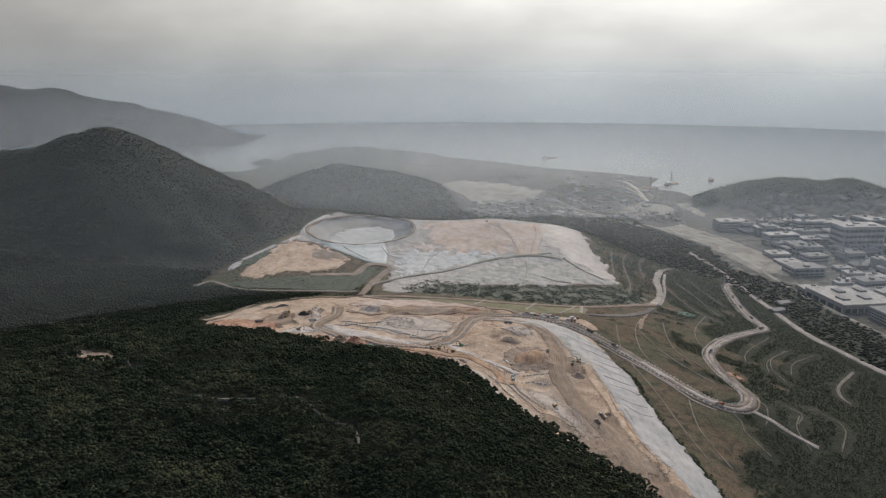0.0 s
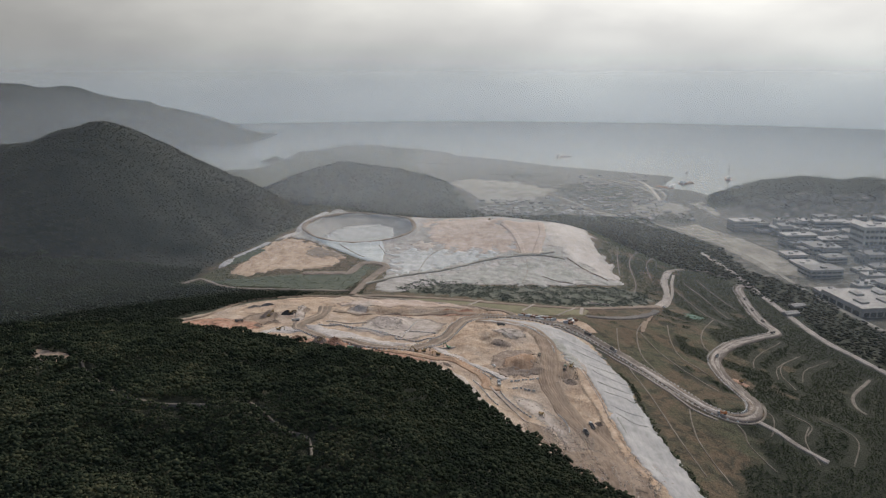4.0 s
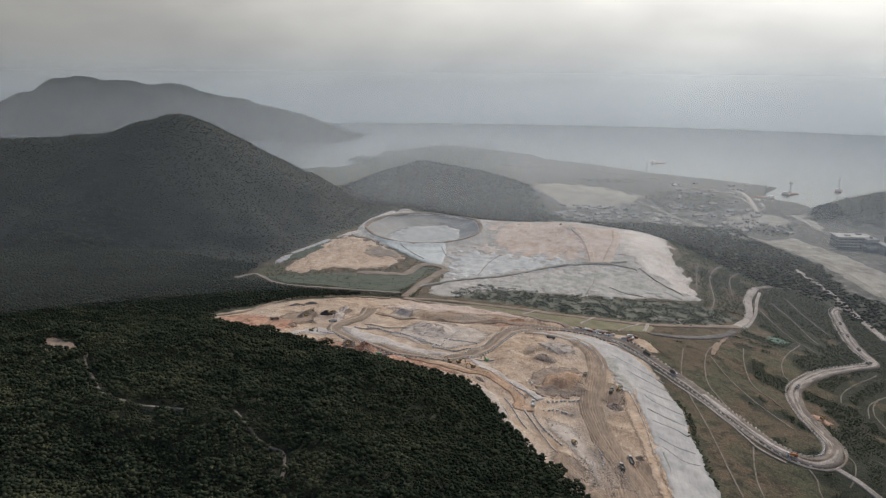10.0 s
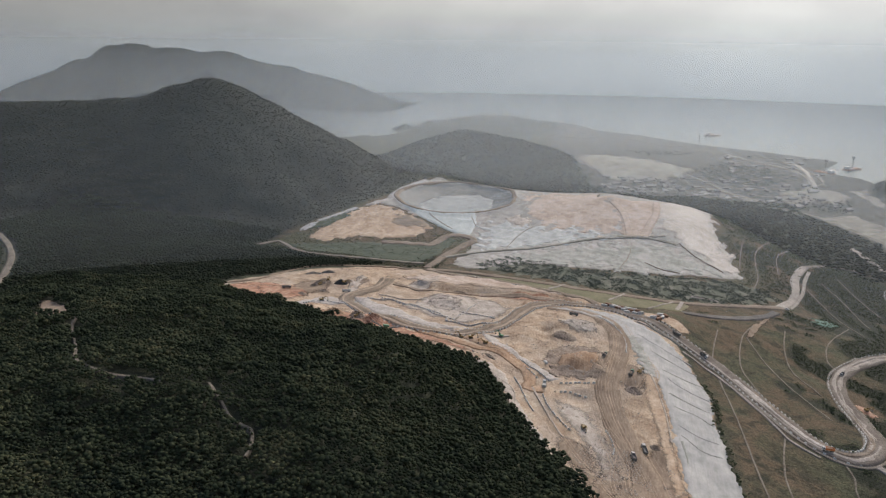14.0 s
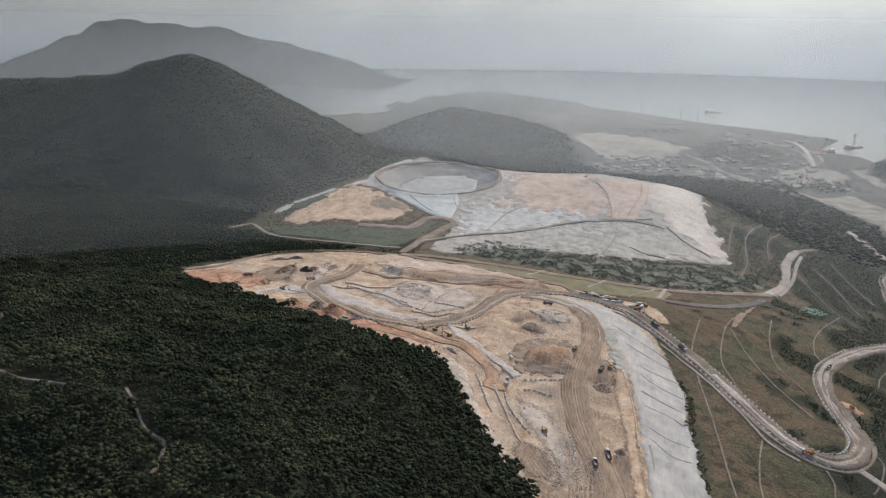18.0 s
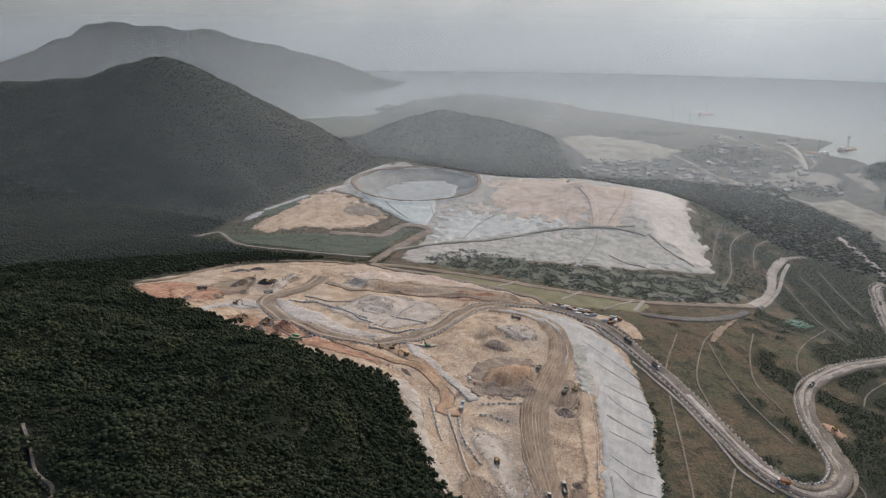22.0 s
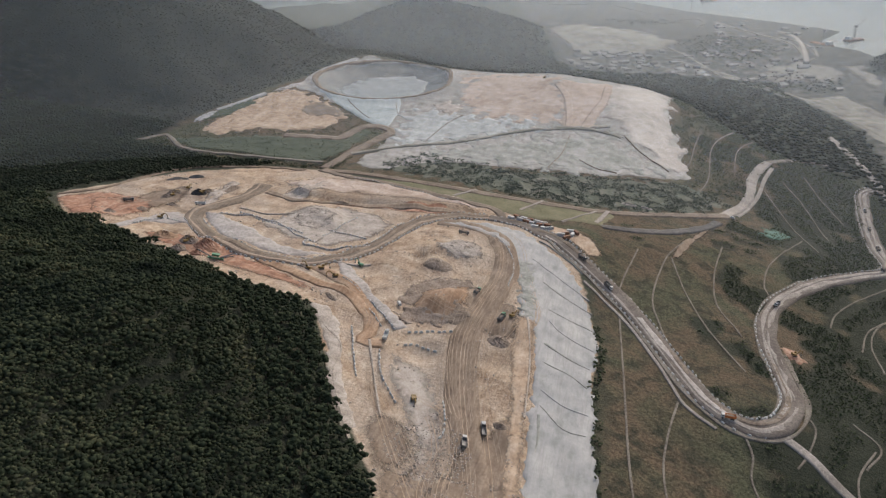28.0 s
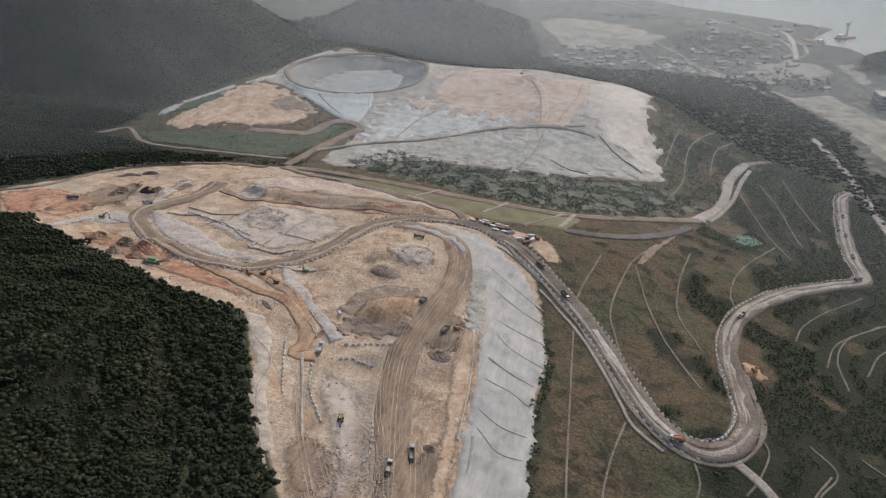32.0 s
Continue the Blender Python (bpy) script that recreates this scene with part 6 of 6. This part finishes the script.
FAMILIES = [(PIT_LINE, 9, 26), ([(128, 640), (140, 680), (150, 720), (140, 760), (128, 800)], 6, 12), ([(62, 655), (70, 620), (88, 585), (110, 550), (128, 520)], 5, 16), ([(96, 610), (112, 600), (122, 575), (124, 545), (140, 505)], 7, 14),
            ([(-20, 740), (8, 722), (34, 700), (50, 678), (52, 658)], 4, 7), ([(-230, 800), (-190, 812), (-150, 800), (-140, 780)], 6, 18), ([(-110, 900), (-40, 895), (20, 912), (70, 915)], 6, 20), ([(64, 742), (70, 722), (86, 704), (106, 704), (112, 730)], 5, 12),
            ([(40, 700), (62, 730), (66, 760), (60, 800), (70, 830)], 5, 22), ([(-130, 745), (-90, 722), (-40, 706), (10, 700)], 5, 10), ([(-200, 905), (-150, 930), (-90, 950), (-20, 945)], 5, 22), ([(100, 680), (104, 650), (114, 620), (130, 590)], 5, 10)]
fan = [(line, (k + _rt.uniform(0, 1)) / n * wide - wide / 2) for line, n, wide in FAMILIES for k in range(n)]
tracks("tyre_tracks", paths + fan[::4], 0.15, M["rut"], "dark tyre tracks pressed into the pit floor")
tracks("dust_tracks", fan[1::4], 0.16, M["tan"], "pale dusty wheel marks across the pit floor", 0.8)
BERMS = [[(-125, 804), (-109, 813), (-80, 812), (-35, 782), (-29, 792), (-19, 846)], [(-31, 812), (5, 802)], [(-35, 782), (-34, 772), (-9, 776), (12, 791)], [(-118, 830), (-95, 824), (-69, 833)],
         [(26, 752), (5, 747), (-26, 748)], [(30, 655), (46, 640), (52, 612), (66, 585), (84, 556)], [(58, 655), (72, 622), (86, 590)], [(145, 716), (150, 690), (154, 660), (157, 620)]]
for k, line in enumerate(BERMS):
    me = ribbon("earth_berm", line, 1.1, M["rock"], 0.9, ob=False, wobble=0.3)
    tagged(new("earth_berm", me), "low dark earth berm across the pit floor", "berm", "earth berms", "structure")

qx, qy = spots(-260, 190, 500, 990, 3.2, lambda x, y: (edge_distance(x, y, PIT) > 3) & (edge_distance(x, y, WHITE_SLOPE) < -2) & (_wave(x, y, 34, 71) + 0.8 * _wave(x, y, 12, 72) > 0.95) & clear_of_roads(x, y, 7.0))
dx, dy = spots(-70, 185, 490, 850, 1.8, lambda x, y: ((x - 82) ** 2 + (y - 795) ** 2 < 18**2) | ((x + 50) ** 2 + (y - 828) ** 2 < 18**2) | ((x - 115) ** 2 + (y - 575) ** 2 < 22**2) | (((x - 150) ** 2 + (y - 530) ** 2 < 34**2) & (_wave(x, y, 14, 74) > 0.1)))
qx, qy = np.r_[qx, dx], np.r_[qy, dy]
v, fc = clumps(np.c_[qx, qy, land(qx, qy) + 0.55], _rt.uniform(0.2, 0.75, len(qx)), 0.7)
tagged(new("loose_stones", mesh_of("loose_stones", v, fc, M["rock"], False)), "grey stones and spoil lumps strewn over the pit floor", "stones", kind="stuff")
print("stones", len(qx))
net = sheet("debris_net", [(330, 995), (350, 1000), (362, 1020), (350, 1035), (338, 1022), (334, 1008)], M["net"], 3.0, 0.9, "green netting spread over a slope", "net", ragged=4, grain=8, seed=33)
sheet("orange_scar", [(316, 785), (326, 788), (333, 776), (326, 770), (318, 776)], M["red"], 2.0, 0.6, "small orange patch of cut earth", "soil", ragged=1.5, grain=6, seed=34)


# ---- buildings of the estate and the port ----
def building(name, label, w, d, h, floors=0, bays=0, paint="wall", roof="roof", plant=2):
    """A block at the origin: walls, flat roof with a parapet, window bands with panes, plant on the roof."""
    root = new(name)
    wall = part("wall", bm_box((-w / 2, -d / 2, -2), (w / 2, d / 2, h)), M[paint], root)
    r = bmesh.new()
    box(r, (-w / 2 - 0.3, -d / 2 - 0.3, h), (w / 2 + 0.3, d / 2 + 0.3, h + 0.5), 0.1)
    top = part("roof", r, M[roof], root)
    for k in range(plant):
        x, y = (k + 0.5) / plant * w * 0.8 - w * 0.4, d * (0.18 if k % 2 else -0.2)
        part("roof_plant", bm_box((x - w * 0.07, y - d * 0.1, h + 0.5), (x + w * 0.07, y + d * 0.1, h + 3.2), 0.1), M[paint], top)
    for f in range(floors):
        z = 1.2 + f * (h - 1) / floors
        for side, (ax, ay) in (("front", (0, -d / 2)), ("side", (-w / 2, 0))):
            span = w if side == "front" else d
            n = bays if side == "front" else max(1, bays * 2 // 3)
            for b in range(n):
                u = (b + 0.5) / n * span * 0.94 - span * 0.47
                hw = span * 0.36 / n
                lo, hi = ((u - hw, ay - 0.12, z), (u + hw, ay + 0.1, z + (h - 1) / floors * 0.5)) if side == "front" else ((ax - 0.12, u - hw, z), (ax + 0.1, u + hw, z + (h - 1) / floors * 0.5))
                part("window", bm_box(lo, hi), M["glass"], wall)
    return tagged(root, label, "building", "buildings of the estate")


def put(thing, x, y, heading, sink=0.0):
    thing.matrix_basis = pose(x, y, lz(x, y) - sink, 0, 0, heading)
    return thing


put(building("factory", "wide low factory with a pale flat roof in panels", 90, 96, 14, 1, 8, "wall", "roof", 4), 634, 1120, 8)
put(building("glazed_hall", "glazed hall with dark window walls beside the factory", 80, 46, 19, 4, 12, "wall", "wall", 2), 665, 1030, 8)
put(building("office_tower", "tall white block with dark window bands", 84, 46, 56, 5, 9, "roof", "roof", 3), 812, 1440, 4)
slab = put(building("slab_block", "grey slab building with rows of windows", 64, 30, 24, 4, 9, "wall", "roof", 2), 690, 1500, 6)
low = put(building("workshop", "low workshop with a pale flat roof", 46, 34, 10, 1, 5, "wall", "roof", 2), 735, 1240, 6)
box_hall = put(building("storehouse", "grey storehouse with a flat roof", 58, 40, 14, 2, 6, "wall", "wall", 1), 640, 1290, 6)
_rn = np.random.RandomState(9)
for k, (x, y) in enumerate(((760, 1500), (700, 1590), (790, 1600), (880, 1560), (920, 1470), (640, 1640), (860, 1660), (960, 1620))):
    c = copy_thing(slab, pose(x, y, lz(x, y), 0, 0, 6 + _rn.uniform(-6, 6)))
    c.scale = (_rn.uniform(0.7, 1.2), _rn.uniform(0.8, 1.3), _rn.uniform(0.6, 1.4))
for k, (x, y) in enumerate(((700, 1190), (760, 1180), (820, 1200), (790, 1280), (850, 1290), (720, 1310), (700, 1375), (780, 1350), (880, 1380), (640, 1400), (740, 1110), (800, 1120), (860, 1140), (740, 1040), (920, 1290), (640, 1350), (700, 1440), (930, 1220))):
    c = copy_thing(low if k % 2 else box_hall, pose(x, y, lz(x, y), 0, 0, 6 + _rn.uniform(-5, 5)))
    c.scale = (_rn.uniform(0.6, 1.2), _rn.uniform(0.6, 1.3), _rn.uniform(0.6, 1.5))

for k in range(150):
    x, y = _rn.uniform(600, 1120), _rn.uniform(1130, 1720)
    if y < 1150 + 0.25 * (x - 600) - 60 or edge_distance(np.array([x]), np.array([y]), [(470, 1690), (560, 1720), (640, 1540), (700, 1330), (660, 1240), (540, 1280)])[0] > -14 or lz(x, y) > 14:
        continue
    c = copy_thing((low, box_hall, low)[k % 3], pose(x, y, lz(x, y), 0, 0, 6 + _rn.choice([0, 90]) + _rn.uniform(-4, 4)))
    c.scale = (_rn.uniform(0.3, 0.8), _rn.uniform(0.4, 0.9), _rn.uniform(0.6, 2.0))


def shed(label):
    root = new("shed")
    part("wall", bm_box((-11, -6, -1), (11, 6, 4.2)), M["wall"], root)
    b = bmesh.new()
    p = [b.verts.new(q) for q in ((-11.6, -6.6, 4.2), (11.6, -6.6, 4.2), (11.6, 6.6, 4.2), (-11.6, 6.6, 4.2), (-11.6, 0, 6.2), (11.6, 0, 6.2))]
    for fc in ((0, 1, 5, 4), (2, 3, 4, 5), (0, 4, 3), (1, 2, 5), (0, 3, 2, 1)):
        b.faces.new([p[i] for i in fc])
    part("roof", b, M["roof"], root)
    part("door", bm_box((-2, -6.08, -0.2), (2, -5.95, 3.4)), M["steel"], root)
    return tagged(root, label, "shed", "sheds")


road_shed = shed("pale-roofed shed beside the shore road")
put(road_shed, 498, 1068, 20)
put(copy_thing(road_shed, pose(0, 0, 0)), 525, 1110, 20)
port_shed = tagged(copy_thing(road_shed, pose(0, 0, 0)), "pale-roofed shed on the far works site")
put(port_shed, 180, 1880, 15)
for k in range(110):
    x, y = _rn.uniform(70, 560), _rn.uniform(1740, 2020)
    if edge_distance(np.array([x]), np.array([y]), TOWN)[0] < 8:
        continue
    c = copy_thing(port_shed, pose(x, y, lz(x, y), 0, 0, _rn.choice([10, 25, 100])))
    c.scale = (_rn.uniform(0.3, 1.0), _rn.uniform(0.4, 1.0), _rn.uniform(0.5, 1.1))
for k in range(24):
    x, y = _rn.uniform(380, 660), _rn.uniform(2060, 2430)
    c = copy_thing(port_shed, pose(x, y, lz(x, y), 0, 0, _rn.uniform(0, 180)))
    c.scale = [_rn.uniform(0.5, 1.1)] * 3


def quay_crane(label, barge):
    """A lattice crane with a raised jib, on a barge or on the quay."""
    root = new("crane_barge" if barge else "crane")
    z0 = 0.0
    if barge:
        part("hull", bm_box((-26, -9, -1.5), (26, 9, 3.2), 0.8, 1.04), M["rust"], root)
        part("deckhouse", bm_box((-24, -6, 3.2), (-13, 6, 9.5), 0.2), M["white"], root)
        z0 = 3.2
    tower = bmesh.new()
    for sx in (-2.2, 2.2):
        for sy in (-2.2, 2.2):
            rod(tower, (sx, sy, z0), (sx * 0.6, sy * 0.6, z0 + 30), 0.5, 0.4, 5)
    for k in range(5):
        box(tower, (-2.3, -2.3, z0 + 4 + 6 * k), (2.3, 2.3, z0 + 4.5 + 6 * k))
    part("tower", tower, M["steel"], root)
    part("machine_house", bm_box((-6, -2.6, z0 + 27), (2.4, 2.6, z0 + 32), 0.2), M["steel"], root)
    jib = bmesh.new()
    for sy in (-0.9, 0.9):
        rod(jib, (1, sy, z0 + 29), (30, sy * 0.3, z0 + 46), 0.35, 0.25, 5)
    rod(jib, (0, 0, z0 + 38), (30, 0, z0 + 46.6), 0.2, 0.2, 4)
    rod(jib, (-4, 0, z0 + 31), (0, 0, z0 + 38.4), 0.35, 0.3, 5)
    part("jib", jib, M["steel"], root)
    return tagged(root, label, "crane", "harbour cranes")


quay = quay_crane("dark lattice crane on the far quay", False)
float_crane = quay_crane("crane barge moored near the port", True)
put(quay, 180, 2850, 30)
for x, y, h in ((300, 2720, 200), (350, 2680, 60), (30, 2960, 120)):
    put(copy_thing(quay, pose(0, 0, 0)), x, y, h)
float_crane.matrix_basis = pose(705, 2310, 0, 0, 0, 40)
for x, y, h in ((860, 2400, 70), (420, 2960, 20), (620, 2230, 130)):
    copy_thing(float_crane, pose(x, y, 0, 0, 0, h))

islet_v = []
for k in range(20):
    for j in range(7):
        a, q = k / 20 * 2 * math.pi, j / 6
        islet_v.append((-662 + 58 * q * math.cos(a), 2800 + 26 * q * math.sin(a), -2 + 17 * (1 - q**1.6) * (1 + 0.3 * math.sin(3 * a + 4 * q))))
islet_f = [(k * 7 + j, k * 7 + j + 1, ((k + 1) % 20) * 7 + j + 1, ((k + 1) % 20) * 7 + j) for k in range(20) for j in range(6)]
tagged(new("islet", mesh_of("islet", islet_v, islet_f, M["wood_far"])), "small dark rocky islet in the bay", "island", kind="structure")

ISLAND = [(-4200, 60), (-3400, 50), (-3080, 67), (-2877, 122), (-2694, 193), (-2607, 210), (-2517, 261), (-2383, 281), (-2226, 264), (-2069, 260), (-1948, 240), (-1840, 246), (-1708, 216), (-1620, 191), (-1475, 173), (-1303, 137), (-1150, 105), (-900, 0)]
iv, ifc = [], []
ix = np.linspace(-4200, -900, 90)
ih = np.interp(ix, *zip(*ISLAND)) + 7 * _wave(ix, 0 * ix, 160, 81)
for k, q in enumerate(((-260, 0.0), (-150, 0.45), (-60, 0.85), (0, 1.0), (160, 0.5), (300, 0.0))):
    iv += [(a, 3640 + q[0], max(-3, h * q[1] - 2)) for a, h in zip(ix, ih)]
inside = [(np.hypot(a - 110, b - 160) < 4680) for a, b, _ in iv]
for j in range(5):
    for k in range(89):
        q = (j * 90 + k, j * 90 + k + 1, (j + 1) * 90 + k + 1, (j + 1) * 90 + k)
        if all(inside[i] for i in q):
            ifc.append(q)
tagged(new("backdrop_island", mesh_of("backdrop_island", iv, ifc, M["wood_far"])), "long mountainous island dim in the haze", "island", kind="structure")

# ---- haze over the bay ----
# added upright sheets; their bluish tone paints the paling of distant air
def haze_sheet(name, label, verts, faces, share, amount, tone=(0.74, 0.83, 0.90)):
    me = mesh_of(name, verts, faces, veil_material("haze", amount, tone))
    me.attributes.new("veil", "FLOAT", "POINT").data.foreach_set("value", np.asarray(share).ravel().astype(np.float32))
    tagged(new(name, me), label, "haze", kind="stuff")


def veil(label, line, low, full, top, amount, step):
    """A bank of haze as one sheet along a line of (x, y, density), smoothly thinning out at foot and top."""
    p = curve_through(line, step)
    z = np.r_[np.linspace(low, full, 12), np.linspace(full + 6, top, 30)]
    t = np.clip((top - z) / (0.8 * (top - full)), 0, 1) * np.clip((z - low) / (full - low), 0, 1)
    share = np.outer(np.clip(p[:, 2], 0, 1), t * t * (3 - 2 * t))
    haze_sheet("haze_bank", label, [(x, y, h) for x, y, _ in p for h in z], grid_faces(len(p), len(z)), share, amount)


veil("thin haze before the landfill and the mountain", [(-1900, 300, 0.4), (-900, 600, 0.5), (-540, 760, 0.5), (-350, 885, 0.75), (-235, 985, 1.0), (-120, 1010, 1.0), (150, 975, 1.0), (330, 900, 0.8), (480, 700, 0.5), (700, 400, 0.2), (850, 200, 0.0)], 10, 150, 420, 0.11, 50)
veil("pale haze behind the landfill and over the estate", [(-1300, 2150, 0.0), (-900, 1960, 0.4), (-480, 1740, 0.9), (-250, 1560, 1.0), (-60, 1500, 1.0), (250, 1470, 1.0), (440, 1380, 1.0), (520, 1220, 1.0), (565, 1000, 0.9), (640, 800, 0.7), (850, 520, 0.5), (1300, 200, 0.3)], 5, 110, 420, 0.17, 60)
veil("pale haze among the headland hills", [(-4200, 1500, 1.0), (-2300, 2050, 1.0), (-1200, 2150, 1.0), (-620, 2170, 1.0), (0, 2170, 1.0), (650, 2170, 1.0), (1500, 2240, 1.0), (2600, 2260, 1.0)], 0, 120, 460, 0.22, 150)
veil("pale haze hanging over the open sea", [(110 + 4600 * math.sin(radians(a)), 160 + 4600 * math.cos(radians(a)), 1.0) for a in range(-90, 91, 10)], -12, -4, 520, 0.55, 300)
